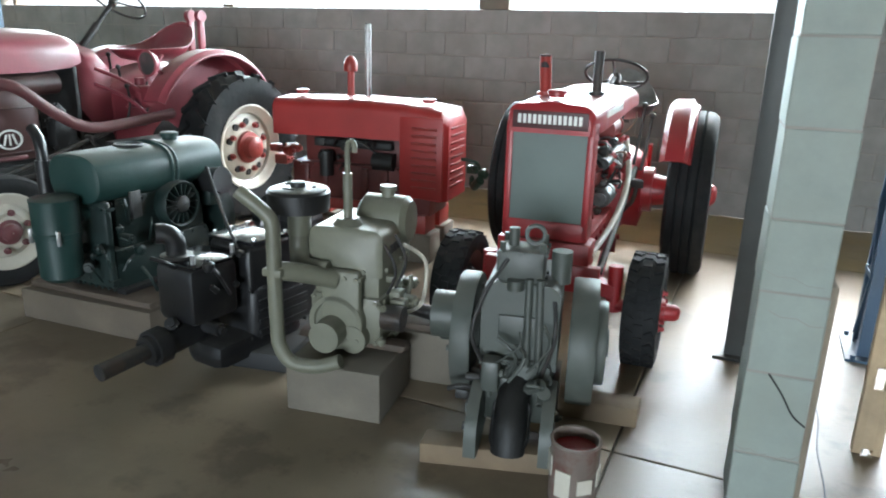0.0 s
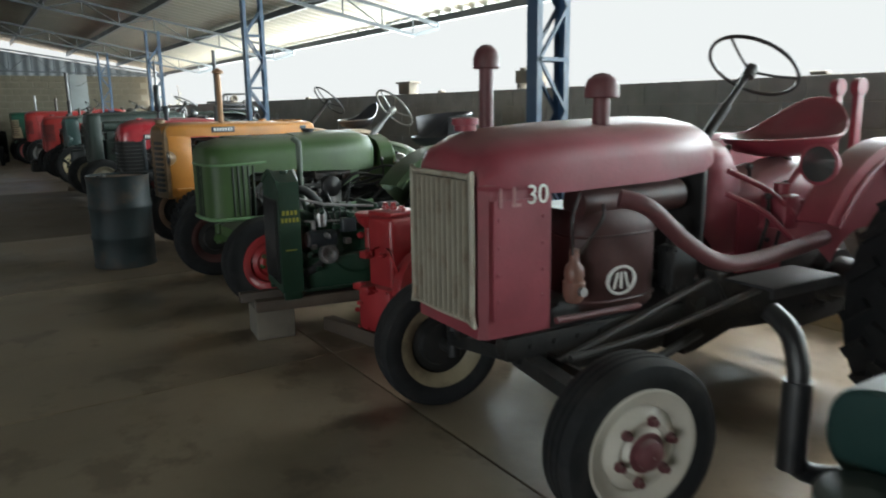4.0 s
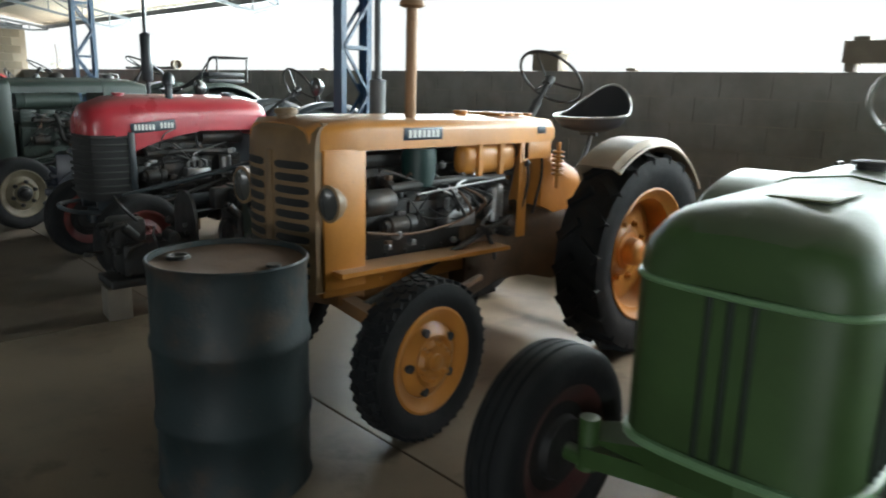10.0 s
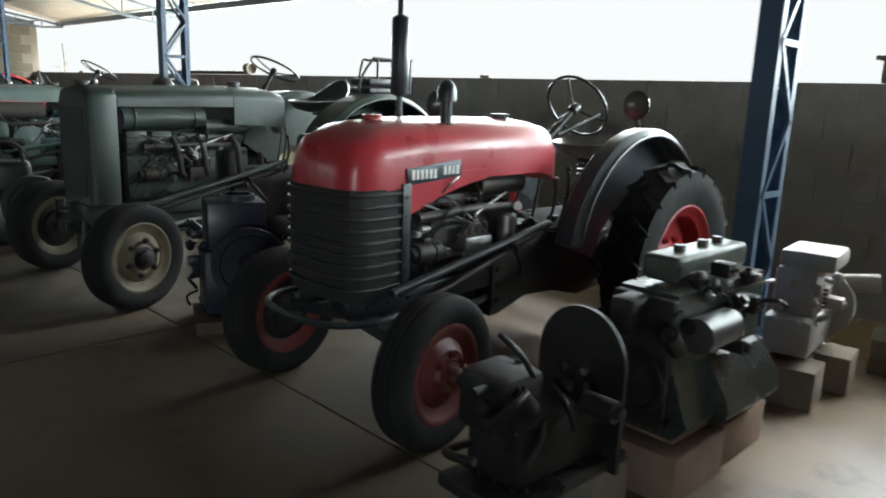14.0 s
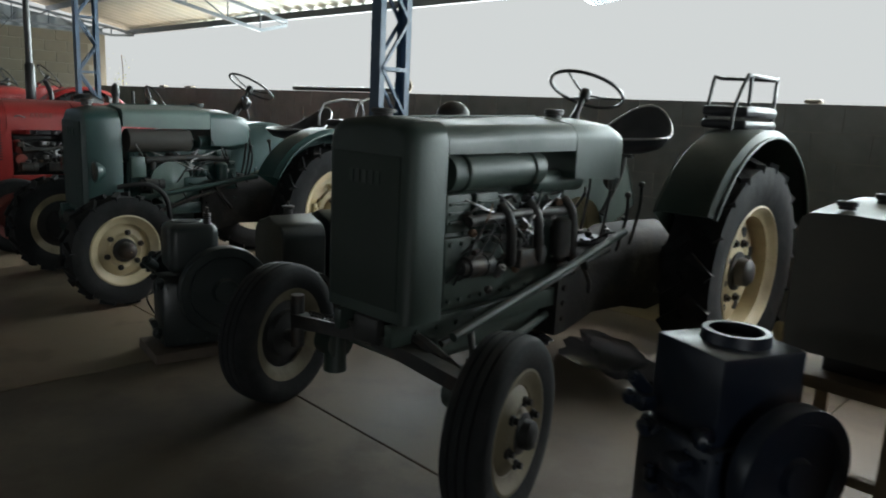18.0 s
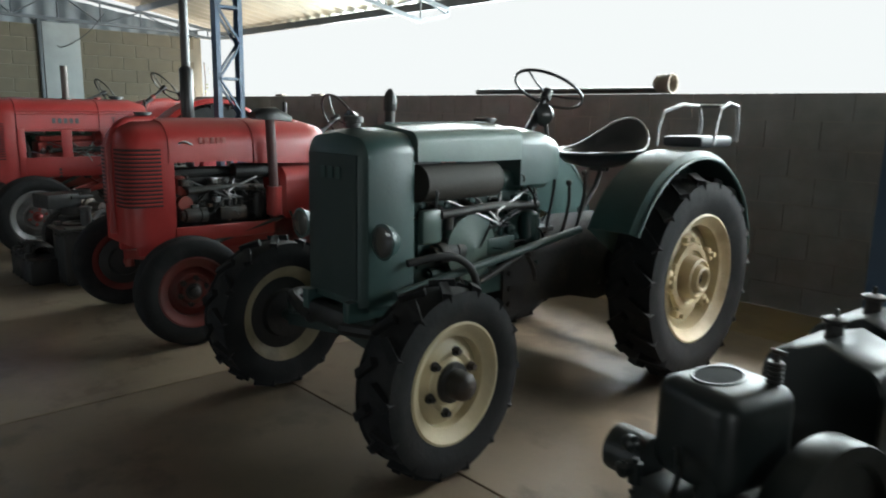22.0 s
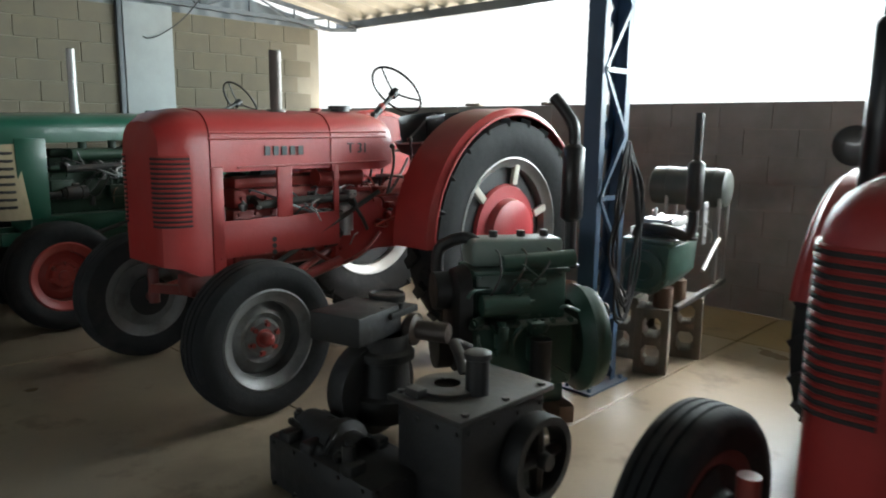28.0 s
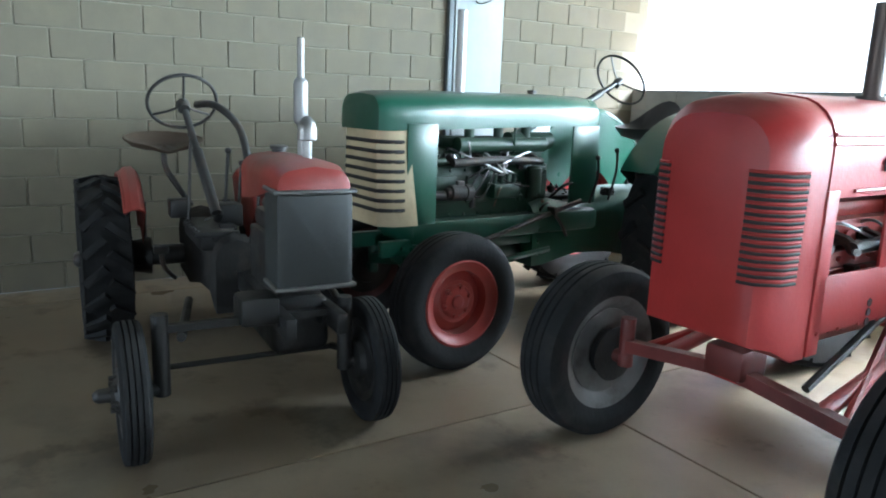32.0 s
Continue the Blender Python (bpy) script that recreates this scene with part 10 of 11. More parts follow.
clutter(t, 61, (-0.2, -0.26, 0.1), (0.15, -0.18, 0.5), NAVY, 12, 0.055)
t = engine(-13.93, 3.52, 0.0, 0, "dark engine with upright radiator and rounded grey tank on a stand")
pbox(t, "radiator", (0.34, 0.10, 0.50), (-0.12, -0.14, 0.90), MATTE, 0.02, seg=3)
bm = B()
hood(bm, [(-0.20, 0.185, 0.66, 1.16, 0.05, 0.005), (-0.08, 0.185, 0.66, 1.17, 0.05, 0.005), (0.0, 0.185, 1.0, 1.18, 0.06, 0.005), (0.32, 0.18, 1.0, 1.19, 0.06, 0.005), (0.36, 0.15, 1.02, 1.16, 0.06, 0)])
bmesh.ops.translate(bm, vec=(-0.12, 0, 0), verts=bm.verts)
part("tank", bm, mat("dusty_olive", (0.055, 0.052, 0.042), 0.55, var=0.25, dust=0.4, spots=0.2), t)
cap(t, (-0.18, -0.12, 1.175), 0.035, 0.03, MATTE)
cap(t, (-0.12, 0.1, 1.19), 0.03, 0.035, MATTE)
pbox(t, "engine_block", (0.22, 0.34, 0.44), (-0.1, 0.12, 0.74), IRON, 0.03, bolt=4)
flywheel(t, (0.06, 0.06, 0.70), 0.17, 0.06, IRON)
for s, yy in ((-1, -0.1), (1, -0.1), (-1, 0.28), (1, 0.28)):
    pbox(t, "stand_leg", (0.05, 0.05, 0.54), (-0.1 + s * 0.17, yy, 0.27), WOOD, 0.004)
pbox(t, "stand_top", (0.46, 0.5, 0.05), (-0.1, 0.1, 0.54), WOOD, 0.006)
pbox(t, "stand_tie", (0.40, 0.04, 0.04), (-0.1, -0.1, 0.2), WOOD, 0.004)
clutter(t, 63, (0.0, -0.1, 0.6), (0.12, 0.3, 0.95), STEEL, 10, 0.05)

# oil puddle drying under the grey-green tractor
t = thing("oil_puddle", pose(-15.55, 4.42, 0.0, 0, 0, -30), "wet black oil puddle with a ragged edge on the concrete floor", "puddle")
OIL = mat("wet_black_oil", (0.022, 0.021, 0.023), 0.13, var=0.5, scale=5, bump=0.0)
for name, px, py, rx_, ry_, seed in (("oil_film", 0.0, 0.0, 0.52, 0.26, 0.3), ("oil_splash", 0.30, 0.40, 0.20, 0.10, 1.9), ("oil_splash", -0.42, -0.34, 0.16, 0.09, 3.1)):
    bm = B()
    rings = []
    for k, z_ in ((1.0, 0.0005), (0.97, 0.003), (0.6, 0.0042), (0.1, 0.0045)):
        rings.append([(px + rx_ * k * w_ * math.cos(q), py + ry_ * k * w_ * math.sin(q), z_) for q, w_ in ((2 * math.pi * i / 40, 1 + 0.16 * math.sin(3 * 2 * math.pi * i / 40 + seed) + 0.09 * math.sin(7 * 2 * math.pi * i / 40 + 2 * seed) + 0.05 * math.sin(13 * 2 * math.pi * i / 40)) for i in range(40))])
    skin(bm, rings)
    part(name, bm, OIL, t)

# black engine row before the blue-green tractor
board(-17.2, 2.45, 0.0, 0.34, 0.44, 0.06, -8, DARKWOOD)
board(-17.15, 3.25, 0.0, 0.42, 0.66, 0.05, -4, WOOD)
SLATE_T = mat("dark_slate_teal_paint", (0.013, 0.018, 0.018), 0.40, var=0.3, dust=0.16, spots=0.15)
t = engine(-17.2, 2.48, 0.06, -14, "slate black hopper engine with a large disc flywheel")
pbox(t, "hopper", (0.26, 0.28, 0.28), (0, 0, 0.56), SLATE_T, 0.055, seg=5)
bm = B()
torus(bm, (-0.02, -0.01, 0.699), 0.075, 0.006, Matrix.Rotation(radians(10), 4, "Z") @ Matrix.Diagonal((0.8, 1.1, 1, 1)), 30, 6)
part("mouth_rim", bm, SLATE_T, t)
# black disc on the solid hopper paints the dark inside of its mouth
bm = B()
rings = [[(-0.02 + 0.062 * k * math.cos(q), -0.01 + 0.085 * k * math.sin(q), zz) for q in (2 * math.pi * i / 28 for i in range(28))] for zz, k in ((0.701, 0.98), (0.7015, 0.5), (0.7015, 0.05))]
skin(bm, rings)
part("hopper_mouth", bm, mat("mouth_shade_black", (0.003, 0.003, 0.003), 0.95, var=0.1, bump=0.0), t)
pbox(t, "crankcase", (0.30, 0.36, 0.38), (0, 0, 0.2), SLATE_T, 0.03, bolt=4)
flywheel(t, (0.22, 0.14, 0.34), 0.25, 0.09, SLATE_T)
pcyl(t, "side_can", (-0.14, -0.1, 0.42), (-0.26, -0.12, 0.42), 0.07, SLATE_T)
bm = B()
for k in range(5):
    torus(bm, (0.08, 0.08, 0.705 + 0.012 * k), 0.016, 0.006, None, 16, 6)
cyl(bm, (0.08, 0.08, 0.69), (0.08, 0.08, 0.78), 0.010)
box(bm, (0.04, 0.012, 0.012), (0.085, 0.08, 0.785), 0.003)
part("tap", bm, IRON, t)
clutter(t, 67, (-0.2, -0.24, 0.08), (0.14, -0.16, 0.5), SLATE_T, 12, 0.055)
for yy, sc in ((3.10, 1.0), (3.46, 1.02)):
    t = engine(-17.12, yy, 0.05, -4, "black engine with a rounded hood and iron filler cap")
    bm = B()
    hood(bm, [(-0.15, 0.172, 0.30, 0.685 * sc, 0.10, 0.03), (-0.14, 0.18, 0.30, 0.69 * sc, 0.10, 0.03), (0.14, 0.18, 0.30, 0.69 * sc, 0.10, 0.03), (0.15, 0.172, 0.30, 0.685 * sc, 0.10, 0.03)])
    part("hood", bm, SLATE_T, t)
    pbox(t, "crankcase", (0.34, 0.28, 0.30), (0, 0, 0.15), SLATE_T, 0.03, bolt=3)
    bm = B()
    lathe(bm, [(0.70 * sc, 0.03), (0.735 * sc, 0.026), (0.75 * sc, 0.028), (0.76 * sc, 0.040), (0.768 * sc, 0.040), (0.772 * sc, 0.03), (0.775 * sc, 0.008), (0.80 * sc, 0.006), (0.80 * sc, 0.001)], (-0.03, 0, 0), "Z", 22)
    part("filler_cap", bm, IRON, t)
    flywheel(t, (0.21, 0.04, 0.25), 0.14, 0.05, IRON)
    clutter(t, 71 + int(yy * 10), (0.1, -0.14, 0.1), (0.2, 0.1, 0.4), IRON, 6, 0.05)
# red engine on a plank and blue pump behind the column
board(-17.0, 4.45, 0.0, 0.5, 0.9, 0.05, -4, WOOD)
t = engine(-17.06, 4.30, 0.05, -6, "bright red upright engine with a side flywheel on a plank")
pbox(t, "crankcase", (0.24, 0.28, 0.3), (0, 0, 0.16), RED_HOT, 0.05, seg=3, bolt=4)
pbox(t, "cylinder_block", (0.16, 0.18, 0.36), (-0.02, 0, 0.46), RED_HOT, 0.03)
pbox(t, "cylinder_head", (0.18, 0.2, 0.08), (-0.02, 0, 0.67), RED_HOT, 0.02)
pcyl(t, "injector", (-0.04, 0, 0.7), (-0.04, 0, 0.82), 0.025, RED_HOT)
pcyl(t, "oil_cup", (0.04, -0.03, 0.7), (0.04, -0.03, 0.77), 0.022, RUST)
flywheel(t, (0.18, 0.04, 0.3), 0.2, 0.07, RED_HOT)
pcyl(t, "muffler", (-0.12, -0.12, 0.52), (-0.02, -0.12, 0.52), 0.055, GREY_E)
clutter(t, 81, (-0.1, -0.18, 0.1), (0.12, -0.1, 0.6), RED_HOT, 10, 0.05)
t = engine(-16.94, 4.82, 0.05, 0, "navy pump with round end cover on a plank", "water_pump")
pbox(t, "body", (0.3, 0.26, 0.30), (0, 0, 0.30), NAVY, 0.03)
pbox(t, "top_flange", (0.2, 0.16, 0.05), (0, 0, 0.47), NAVY, 0.01)
pcyl(t, "end_cover", (0.15, 0, 0.26), (0.26, 0, 0.26), 0.14, NAVY)
pbox(t, "foot", (0.34, 0.3, 0.16), (0, 0, 0.08), NAVY, 0.02)

# dark drive unit, green engine and pump set by the last column
t = engine(-22.84, 2.20, 0.0, 0, "soot-black cast drive unit with a steel top plate and spoked pulley", "drive_unit")
pbox(t, "base", (0.64, 0.30, 0.21), (-0.15, 0.02, 0.105), SOOT, 0.02, bolt=5)
bm = B()
lathe(bm, [(-0.30, 0.01), (-0.30, 0.075), (-0.28, 0.09), (-0.10, 0.092), (-0.08, 0.11), (-0.04, 0.11), (-0.02, 0.08), (0.06, 0.075)], (-0.12, 0.02, 0.20), "X", 26)
part("gear_tube", bm, SOOT, t)
for xx in (-0.36, -0.22, 0.02):
    pbox(t, "base_lug", (0.07, 0.08, 0.05), (xx, -0.09, 0.225), SOOT, 0.015)
pbox(t, "gear_case", (0.32, 0.46, 0.44), (0.23, 0.30, 0.23), SOOT, 0.02, bolt=4)
pbox(t, "top_plate", (0.36, 0.52, 0.022), (0.23, 0.30, 0.462), IRON, 0.005)
bm = B()
lathe(bm, [(0.473, 0.044), (0.60, 0.042), (0.605, 0.050), (0.625, 0.050), (0.63, 0.04), (0.63, 0.002)], (0.27, 0.28, 0), "Z", 22)
part("post", bm, BLACK, t)
bm = B()
lathe(bm, [(0.472, 0.05), (0.474, 0.115), (0.488, 0.12), (0.492, 0.05)], (0.16, 0.24, 0), "Z", 26)
part("flange_ring", bm, IRON, t)
pbox(t, "plate_stud_block", (0.07, 0.05, 0.035), (0.14, 0.10, 0.49), IRON, 0.008)
pipe(t, "hook_lever", [(0.14, 0.36, 0.48), (0.06, 0.42, 0.52), (-0.02, 0.48, 0.53), (-0.08, 0.54, 0.52), (-0.05, 0.60, 0.49)], 0.024, IRON)
flywheel(t, (0.44, 0.42, 0.235), 0.165, 0.08, SOOT, "X", 4, "spoked_pulley")
pcyl(t, "pulley_shaft", (0.30, 0.42, 0.235), (0.50, 0.42, 0.235), 0.03, IRON)
flywheel(t, (-0.34, 0.30, 0.33), 0.20, 0.10, SOOT, "X", 0, "drive_pulley")
pbox(t, "hopper", (0.25, 0.30, 0.12), (-0.36, 0.24, 0.62), SOOT, 0.010, (0, 0, 14))
pbox(t, "hopper_flange", (0.15, 0.20, 0.03), (-0.33, 0.40, 0.645), SOOT, 0.006, (0, 0, 14))
bm = B()
lathe(bm, [(0.20, 0.12), (0.22, 0.135), (0.30, 0.135), (0.31, 0.11), (0.45, 0.10), (0.46, 0.125), (0.49, 0.125), (0.50, 0.10), (0.565, 0.10)], (-0.30, 0.34, 0), "Z", 30)
part("cylinder", bm, SOOT, t)
bm = B()
lathe(bm, [(0.645, 0.02), (0.66, 0.075), (0.668, 0.08), (0.695, 0.08), (0.70, 0.072), (0.69, 0.066), (0.69, 0.002)], (-0.41, 0.45, 0), "Z", 28)
part("round_cap", bm, SOOT, t)
for dy in (0.0, 0.05):
    pcyl(t, "cylinder_stud", (-0.27, 0.30 + 2 * dy, 0.655), (-0.27, 0.30 + 2 * dy, 0.685), 0.010, IRON, seg=6)
bm = B()
lathe(bm, [(0.0, 0.05), (0.02, 0.07), (0.05, 0.07), (0.06, 0.042), (0.20, 0.042), (0.205, 0.002)], (0, 0, 0), "X", 20)
part("stub_shaft", bm, mat("brown_steel", (0.10, 0.08, 0.07), 0.5, 0.4), t, at=pose(-0.30, 0.46, 0.56, 0, 0, 20))
clutter(t, 83, (-0.44, -0.10, 0.20), (0.05, 0.12, 0.25), SOOT, 12, 0.05)
for sx in (0.075, 0.385):
    for sy in (0.09, 0.30, 0.51):
        pcyl(t, "plate_bolt", (sx, sy, 0.472), (sx, sy, 0.484), 0.014, IRON, seg=6)
clutter(t, 84, (0.1, 0.52, 0.1), (0.3, 0.54, 0.3), IRON, 5, 0.05)
t = engine(-23.06, 3.30, 0.05, -31, "dark sea green diesel engine with a flywheel housing")
GR_E = mat("sea_green_paint", (0.030, 0.075, 0.056), 0.42, var=0.25, dust=0.2, stain=(0.02, 0.03, 0.028), stain_amt=0.5)
pbox(t, "crankcase", (0.28, 0.52, 0.32), (0, 0, 0.30), GR_E, 0.03, bolt=7)
pbox(t, "sump", (0.24, 0.46, 0.12), (0, 0, 0.10), GR_E, 0.03)
pbox(t, "cylinder_block", (0.24, 0.46, 0.24), (-0.02, 0, 0.58), GR_E, 0.02, bolt=5)
pbox(t, "head_flange", (0.27, 0.48, 0.02), (-0.02, 0, 0.70), GR_E, 0.004)
pbox(t, "crankcase_flange", (0.31, 0.54, 0.022), (0, 0, 0.455), mat("pale_sea_green", (0.13, 0.17, 0.15), 0.4, dust=0.3), 0.005)
pbox(t, "rocker_cover", (0.18, 0.46, 0.13), (-0.04, 0, 0.78), mat("pale_sea_green", (0.13, 0.17, 0.15), 0.4, dust=0.3), 0.025, seg=3)
for yy in (-0.1, 0.04, 0.16):
    pcyl(t, "cover_nut", (-0.04, yy, 0.84), (-0.04, yy, 0.875), 0.022, IRON, seg=8)
bm = B()
hood(bm, [(-0.33, 0.10, 0.24, 0.66, 0.09, 0), (-0.31, 0.13, 0.22, 0.70, 0.11, 0), (-0.25, 0.14, 0.20, 0.72, 0.11, 0)])
part("timing_cover", bm, SOOT, t)
pcyl(t, "fan_pulley", (-0.02, -0.40, 0.60), (-0.02, -0.33, 0.60), 0.09, SOOT)
pcyl(t, "crank_pulley", (0.0, -0.40, 0.34), (0.0, -0.33, 0.34), 0.11, SOOT)
pipe(t, "water_hose", [(-0.1, -0.36, 0.66), (-0.14, -0.34, 0.78), (-0.08, -0.24, 0.84), (-0.04, -0.18, 0.82)], 0.03, SOOT)
for k in range(6):
    pcyl(t, "side_bolt", (0.14, -0.22 + 0.09 * k, 0.47), (0.162, -0.22 + 0.09 * k, 0.47), 0.014, GR_E, seg=8)
pbox(t, "oil_filter_bracket", (0.08, 0.1, 0.12), (0.17, 0.06, 0.34), GR_E, 0.02)
pcyl(t, "oil_filter", (0.21, 0.06, 0.20), (0.21, 0.06, 0.40), 0.05, SOOT)
pcyl(t, "injection_pump", (0.17, -0.22, 0.56), (0.17, 0.0, 0.56), 0.05, GR_E)
for k in range(3):
    pipe(t, "injector_line", [(0.17, -0.18 + 0.07 * k, 0.60), (0.19, -0.14 + 0.1 * k, 0.70), (0.12, -0.12 + 0.13 * k, 0.78), (0.06, -0.12 + 0.13 * k, 0.80)], 0.005, IRON)
flywheel(t, (0.02, 0.36, 0.34), 0.25, 0.07, GR_E, "Y")
bm = B()
lathe(bm, [(0.27, 0.20), (0.30, 0.25), (0.315, 0.265), (0.335, 0.265)], (0.02, 0, 0.34), "Y", 36)
part("bell_housing", bm, GR_E, t)
bm = B()
torus(bm, (0.15, 0.41, 0.50), 0.035, 0.008, Euler((math.pi / 2, 0, 0)).to_matrix().to_4x4())
part("lifting_ring", bm, IRON, t)
pcyl(t, "intake_pipe", (0.1, -0.1, 0.74), (0.12, 0.25, 0.76), 0.04, GR_E)
clutter(t, 87, (0.1, -0.25, 0.2), (0.2, 0.25, 0.7), GR_E, 18, 0.055)
stack(t, 0.03, 0.27, 0.7, 1.33, 0.028, (0.92, 1.29, 0.052), BLACK)
pipe(t, "pipe_elbow", [(0.03, 0.27, 1.31), (0.03, 0.26, 1.38), (-0.01, 0.23, 1.45), (-0.05, 0.19, 1.51)], 0.028, BLACK)
pbox(t, "foot", (0.36, 0.08, 0.09), (0, 0.22, 0.0), RUST, 0.01)
pbox(t, "foot", (0.36, 0.08, 0.09), (0, -0.2, 0.0), RUST, 0.01)
hollow_block(-22.91, 4.44, 0.39, 22)
hollow_block(-22.90, 4.86, 0.39, 22)
hollow_block(-23.17, 4.60, 0.39, 10)
hollow_block(-23.17, 5.02, 0.39, 10)
t = engine(-22.93, 4.50, 0.39, 8, "green pump set with a grey cylinder tank on hollow blocks", "pump_set")
bm = B()
skin(bm, [[(xx * k, yy, zz * k + 0.26 * (1 - k)) for xx, zz in ((-0.13, 0.10), (0.05, 0.10), (0.14, 0.20), (0.15, 0.38), (0.12, 0.40), (-0.13, 0.40))] for yy, k in ((-0.24, 0.9), (-0.22, 1.0), (0.22, 1.0), (0.24, 0.9))])
part("pump_body", bm, GR_E, t)
bm = B()
lathe(bm, [(-0.07, 0.004), (-0.07, 0.05), (-0.055, 0.06), (-0.05, 0.11), (-0.02, 0.14), (0.03, 0.14)], (0.0, -0.20, 0.24), "Y", 32)
part("pump_cover", bm, GR_E, t)
bm = B()
bolts(bm, [(0.12 * math.cos(q), -0.225, 0.24 + 0.12 * math.sin(q)) for q in (0.5 + 1.05 * i for i in range(6))], 0.012, 0.012, (0, -1, 0))
part("cover_bolts", bm, IRON, t)
pbox(t, "body_flange", (0.30, 0.46, 0.02), (0.005, 0, 0.405), mat("pale_sea_green", (0.13, 0.17, 0.15), 0.4, dust=0.3), 0.006)
pcyl(t, "foot_shaft", (0.06, -0.06, 0.0), (0.06, -0.06, 0.12), 0.055, RUST)
pcyl(t, "foot_shaft", (0.06, 0.20, 0.0), (0.06, 0.20, 0.12), 0.05, RUST)
for xx in (-0.18, 0.16):
    pbox(t, "base_rail", (0.03, 1.0, 0.035), (xx, 0.36, 0.018), IRON, 0.005)
bm = B()
lathe(bm, [(-0.25, 0.002), (-0.25, 0.10), (-0.235, 0.122), (-0.22, 0.126), (0.22, 0.126), (0.235, 0.122), (0.25, 0.10), (0.25, 0.002)], (-0.06, 0.70, 0.65), "X", 32)
tank_p = part("cylinder_tank", bm, GREY_E, t)
for xx in (-0.20, 0.10):
    bm = B()
    lathe(bm, [(-0.012, 0.127), (-0.012, 0.130), (0.012, 0.130), (0.012, 0.127)], (xx, 0.70, 0.65), "X", 32)
    part("tank_strap", bm, GREY_E, tank_p)
pcyl(t, "tank_filler", (-0.06, 0.70, 0.77), (-0.06, 0.70, 0.795), 0.03, IRON)
stack(t, 0.22, -0.13, 0.42, 1.11, 0.022, (0.58, 0.86, 0.045), IRON)
pipe(t, "manifold", [(-0.06, -0.10, 0.46), (0.04, -0.15, 0.47), (0.14, -0.17, 0.46), (0.20, -0.15, 0.44), (0.22, -0.13, 0.50), (0.22, -0.13, 0.58)], 0.030, IRON)
pbox(t, "rocker_box", (0.20, 0.30, 0.05), (0, 0.04, 0.49), ALU, 0.015)
pbox(t, "cylinder_head", (0.24, 0.36, 0.055), (0, 0.04, 0.44), IRON, 0.01)
for k in range(5):
    pbox(t, "cooling_fin", (0.26, 0.38, 0.005), (0, 0.04, 0.418 + 0.011 * k), IRON, 0.001)
bm = B()
box(bm, (0.012, 0.07, 0.24), (0.24, 0.02, 0.50), 0.003)
bolts(bm, [(0.246, 0.02, 0.42), (0.246, 0.02, 0.50), (0.246, 0.02, 0.58)], 0.010, 0.006)
part("bracket", bm, SILVER, t)
for dy in (0.60, 0.80):
    pcyl(t, "tank_post", (0.16, dy, 0.03), (0.16, dy, 0.62), 0.012, SILVER)
    pcyl(t, "tank_post", (-0.18, dy, 0.03), (-0.18, dy, 0.62), 0.012, SILVER)
pipe(t, "stay_bar", [(0.24, 0.05, 0.22), (0.20, 0.40, 0.30), (0.17, 0.62, 0.33)], 0.012, SILVER, smooth=0)
clutter(t, 89, (-0.1, -0.18, 0.44), (0.2, 0.3, 0.52), STEEL, 10, 0.035)
# looped hoses hung on the last column
t = thing("hose_coil", pose(-22.95, 4.02, 0.0), "dark coiled hoses hanging on a blue column", "hose")
for k in range(7):
    w_, d_ = 0.05 * math.sin(2.1 * k), 0.06 * math.cos(1.7 * k)
    pipe(t, "hose", [(0.06, -0.02, 1.35 - 0.01 * k), (0.075 + 0.006 * k, -0.11 + w_, 1.1 + d_), (0.07, -0.13 - w_, 0.78), (0.08, -0.06 + w_, 0.50 + d_), (0.08, 0.02, 0.46 + d_), (0.075, 0.10 - w_, 0.72), (0.07 + 0.005 * k, 0.09 + w_, 1.05 - d_), (0.06, 0.0, 1.35 - 0.01 * k)], 0.007, MATTE)

# slotted plank leaning by the blue column
t = thing("slotted_plank", pose(0.52, 2.60, 0.0, -9, 3, 10), "weathered wooden plank with slots leaning on a column", "plank")
bm = B()
for s in (-1, 1):
    box(bm, (0.03, 0.025, 1.75), (s * 0.033, 0, 0.875), 0.003)
for k in range(6):
    box(bm, (0.04, 0.025, 0.22), (0, 0, 0.13 + 0.30 * k), 0.002)
part("plank", bm, mat("weathered_plank", (0.40, 0.30, 0.19), 0.75, var=0.25, scale=6, bump=0.5, fine=45, stain=(0.2, 0.15, 0.1), stain_amt=0.5), t)


# ---- floor slabs between the joints ----
def joint_y(x, row):
    drift = 2.2 + 0.024 * min(16.0, max(0.0, -x)) if x < 0 else 2.2
    return drift + row * 2.81


xs = [-17.16 + 2.81 * k for k in range(-5, 9)]
xs = [x for x in xs if END_X < x < EAST_X]
xs = [END_X] + xs + [EAST_X]
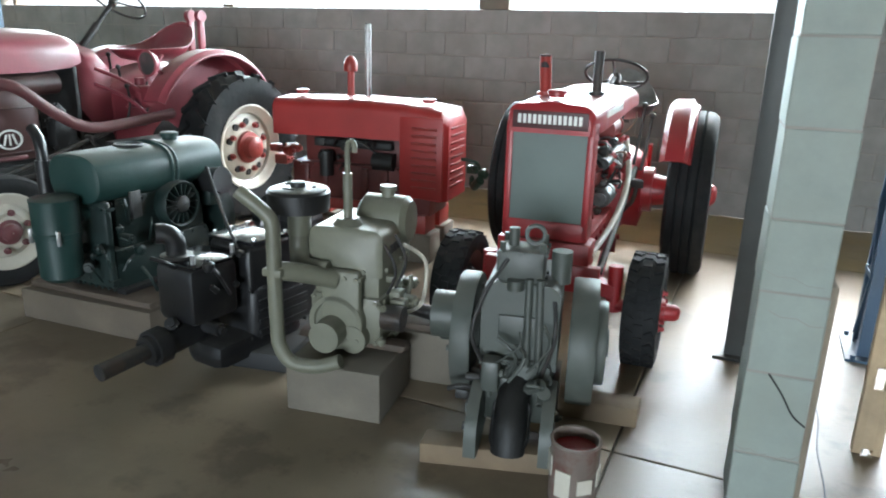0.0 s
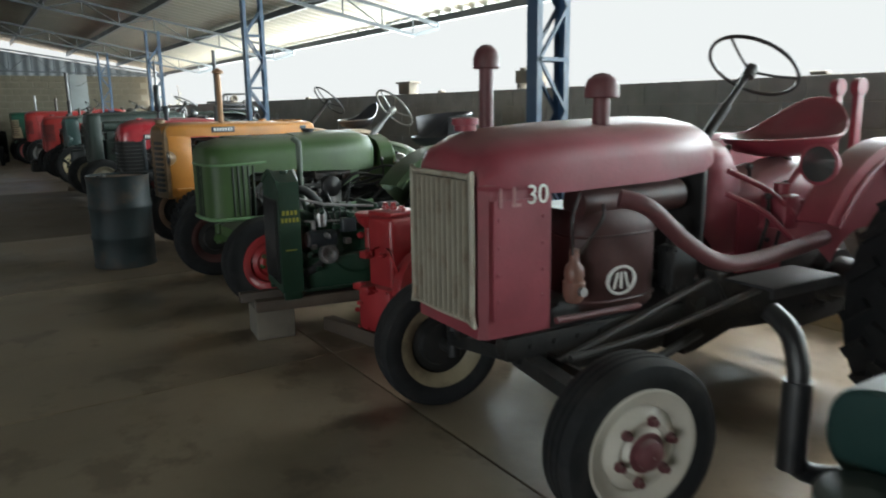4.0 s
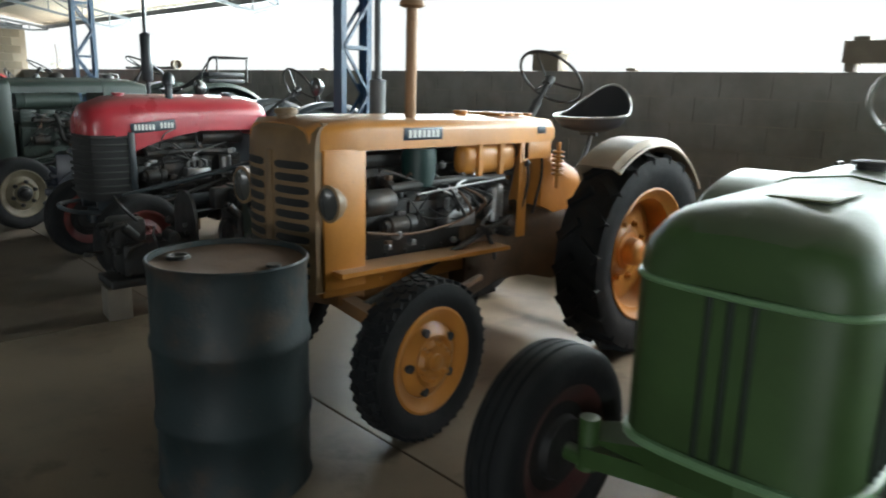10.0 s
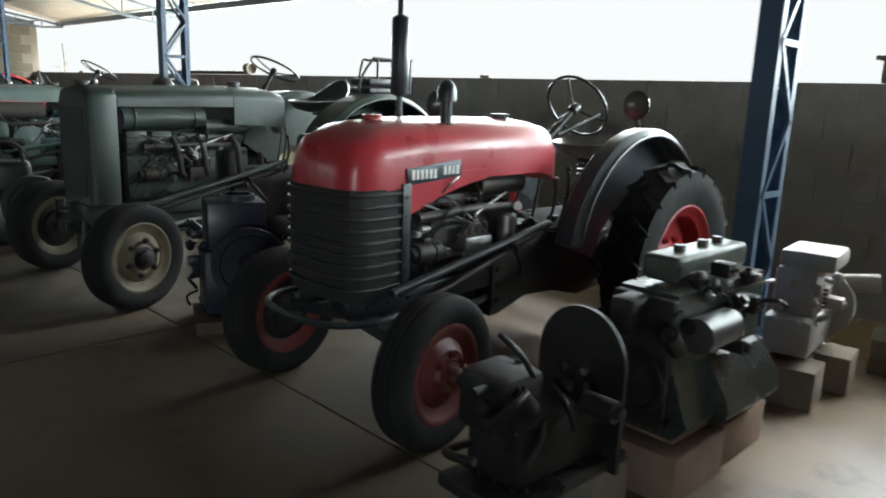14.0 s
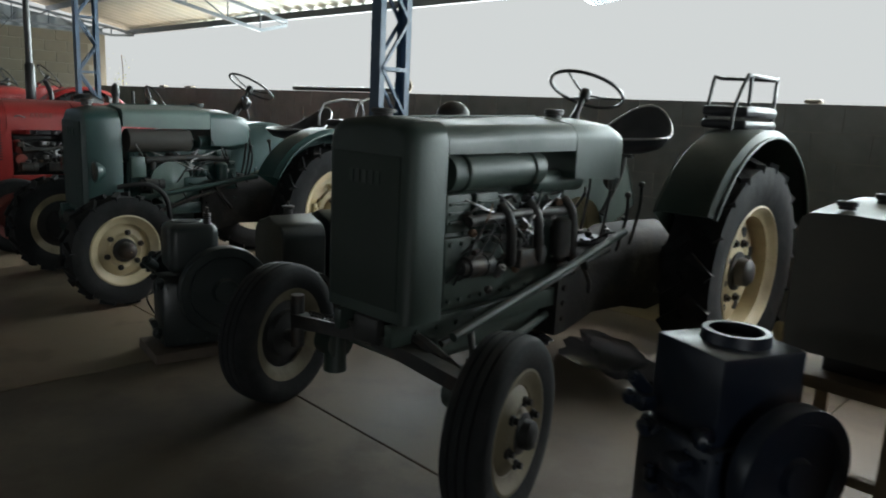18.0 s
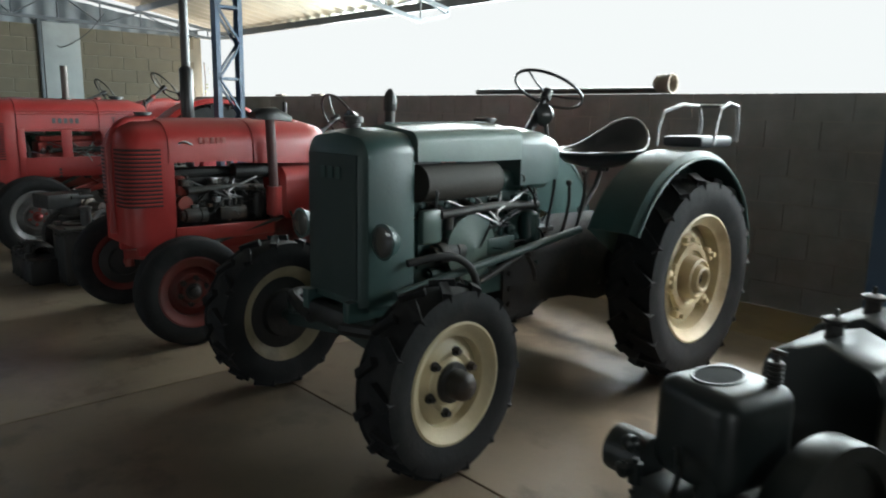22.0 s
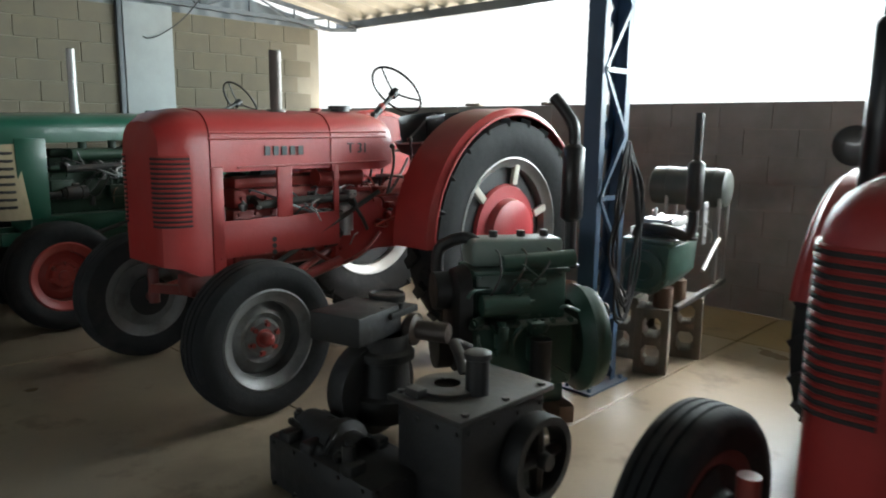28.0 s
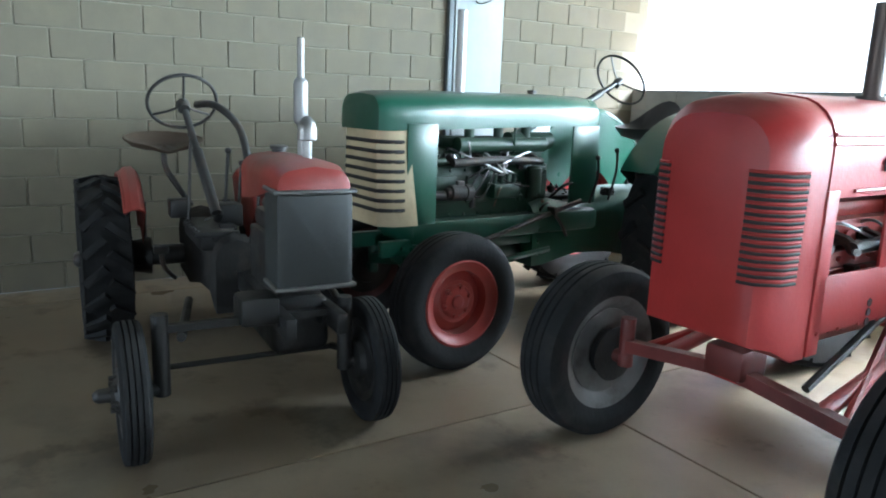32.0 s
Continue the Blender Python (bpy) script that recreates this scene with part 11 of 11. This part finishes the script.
for i in range(len(xs) - 1):
    for row in range(-5, 2):
        a, c = xs[i] + 0.004, xs[i + 1] - 0.004
        y00, y10 = joint_y(a, row) + 0.004, joint_y(c, row) + 0.004
        y01, y11 = joint_y(a, row + 1) - 0.004, joint_y(c, row + 1) - 0.004
        if row == -5:
            y00 = y10 = SOUTH_Y + 0.08
        if row == 1:
            y01 = y11 = WALL_Y - 0.002
        bm = B()
        e = 0.003
        lo = [(a, y00, -0.02), (c, y10, -0.02), (c, y11, -0.02), (a, y01, -0.02)]
        md = [(a, y00, -e), (c, y10, -e), (c, y11, -e), (a, y01, -e)]
        hi = [(a + e, y00 + e, 0), (c - e, y10 + e, 0), (c - e, y11 - e, 0), (a + e, y01 - e, 0)]
        skin(bm, [lo, md, hi], cap=(False, True))
        # slabs take darker concrete by x and row, in place of dimmer light
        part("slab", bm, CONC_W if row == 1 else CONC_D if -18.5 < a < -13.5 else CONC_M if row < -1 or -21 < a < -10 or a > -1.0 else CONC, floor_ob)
# hairline crack past the pillar
bm = B()
tube(bm, [(0.37, 2.05, 0.0), (0.375, 2.3, 0.0), (0.365, 2.55, 0.0), (0.38, 2.8, 0.0), (0.37, 3.1, 0.0), (0.385, 3.6, 0.0)], 0.003, 5, 4)
part("crack", bm, MATTE, floor_ob)


# ---- concrete blocks of the walls ----
def block_mesh(name, L, H, D, m):
    bm = B()
    box(bm, (L, D, H), (0, 0, 0), 0.004, seg=1)
    return mesh_of(name, bm, m)


rnd = random.Random(11)
JL, JH = 0.40, 0.2031
full = block_mesh("wall_block", 0.391, 0.194, 0.03, BLOCK_B)
rest = [[], []]
count = 0
for course in range(8):
    z = 0.1015 + JH * course
    x = END_X + (0.2 if course % 2 else 0.0) + 0.2
    while x < EAST_X - 0.1:
        if count < 300 and -6.3 < x < 1.2:
            ob = new("wall_block", full)
            ob.parent = wall_back
            ob.matrix_basis = pose(x, WALL_Y + 0.013 + rnd.uniform(-0.0015, 0.0015), z, 0, 0, rnd.uniform(-0.2, 0.2))
            count += 1
        else:
            i = len(rest[0])
            y = WALL_Y - 0.002 + rnd.uniform(-0.0015, 0.0015)
            hx, hz = 0.1955, 0.097
            rest[0] += [(x - hx, y, z - hz), (x + hx, y, z - hz), (x + hx, y, z + hz), (x - hx, y, z + hz), (x - hx, y + 0.03, z - hz), (x + hx, y + 0.03, z - hz), (x + hx, y + 0.03, z + hz), (x - hx, y + 0.03, z + hz)]
            rest[1] += [(i, i + 1, i + 2, i + 3), (i, i + 4, i + 5, i + 1), (i + 1, i + 5, i + 6, i + 2), (i + 2, i + 6, i + 7, i + 3), (i + 3, i + 7, i + 4, i)]
        x += JL
me = bpy.data.meshes.new("wall_blocks")
me.from_pydata(rest[0], [], rest[1])
me.materials.append(BLOCK_B)
ob = new("wall_blocks", me)
ob.parent = wall_back
ob["kind"] = "stuff"

full_e = block_mesh("end_block", 0.391, 0.194, 0.03, BLOCK_E)
rest = [[], []]
for course in range(13):
    z = 0.1 + 0.2015 * course
    y = WALL_Y - 0.2 - (0.2 if course % 2 else 0.0)
    while y > SOUTH_Y + 0.2:
        if y > -0.6:
            if not (3.80 < y - 0.2 and y + 0.2 < 4.36):
                ob = new("end_block", full_e)
                ob.parent = wall_end
                ob.matrix_basis = pose(END_X - 0.013 + rnd.uniform(-0.0015, 0.0015), y, z, 0, 0, 90 + rnd.uniform(-0.2, 0.2))
        else:
            i = len(rest[0])
            x0 = END_X + 0.002
            hy, hz = 0.1955, 0.097
            rest[0] += [(x0, y - hy, z - hz), (x0, y + hy, z - hz), (x0, y + hy, z + hz), (x0, y - hy, z + hz), (x0 - 0.03, y - hy, z - hz), (x0 - 0.03, y + hy, z - hz), (x0 - 0.03, y + hy, z + hz), (x0 - 0.03, y - hy, z + hz)]
            rest[1] += [(i, i + 1, i + 2, i + 3), (i, i + 4, i + 5, i + 1), (i + 1, i + 5, i + 6, i + 2), (i + 2, i + 6, i + 7, i + 3), (i + 3, i + 7, i + 4, i)]
        y -= 0.4
me = bpy.data.meshes.new("end_blocks")
me.from_pydata(rest[0], [], rest[1])
me.materials.append(BLOCK_E)
ob = new("end_blocks", me)
ob.parent = wall_end
ob["kind"] = "stuff"
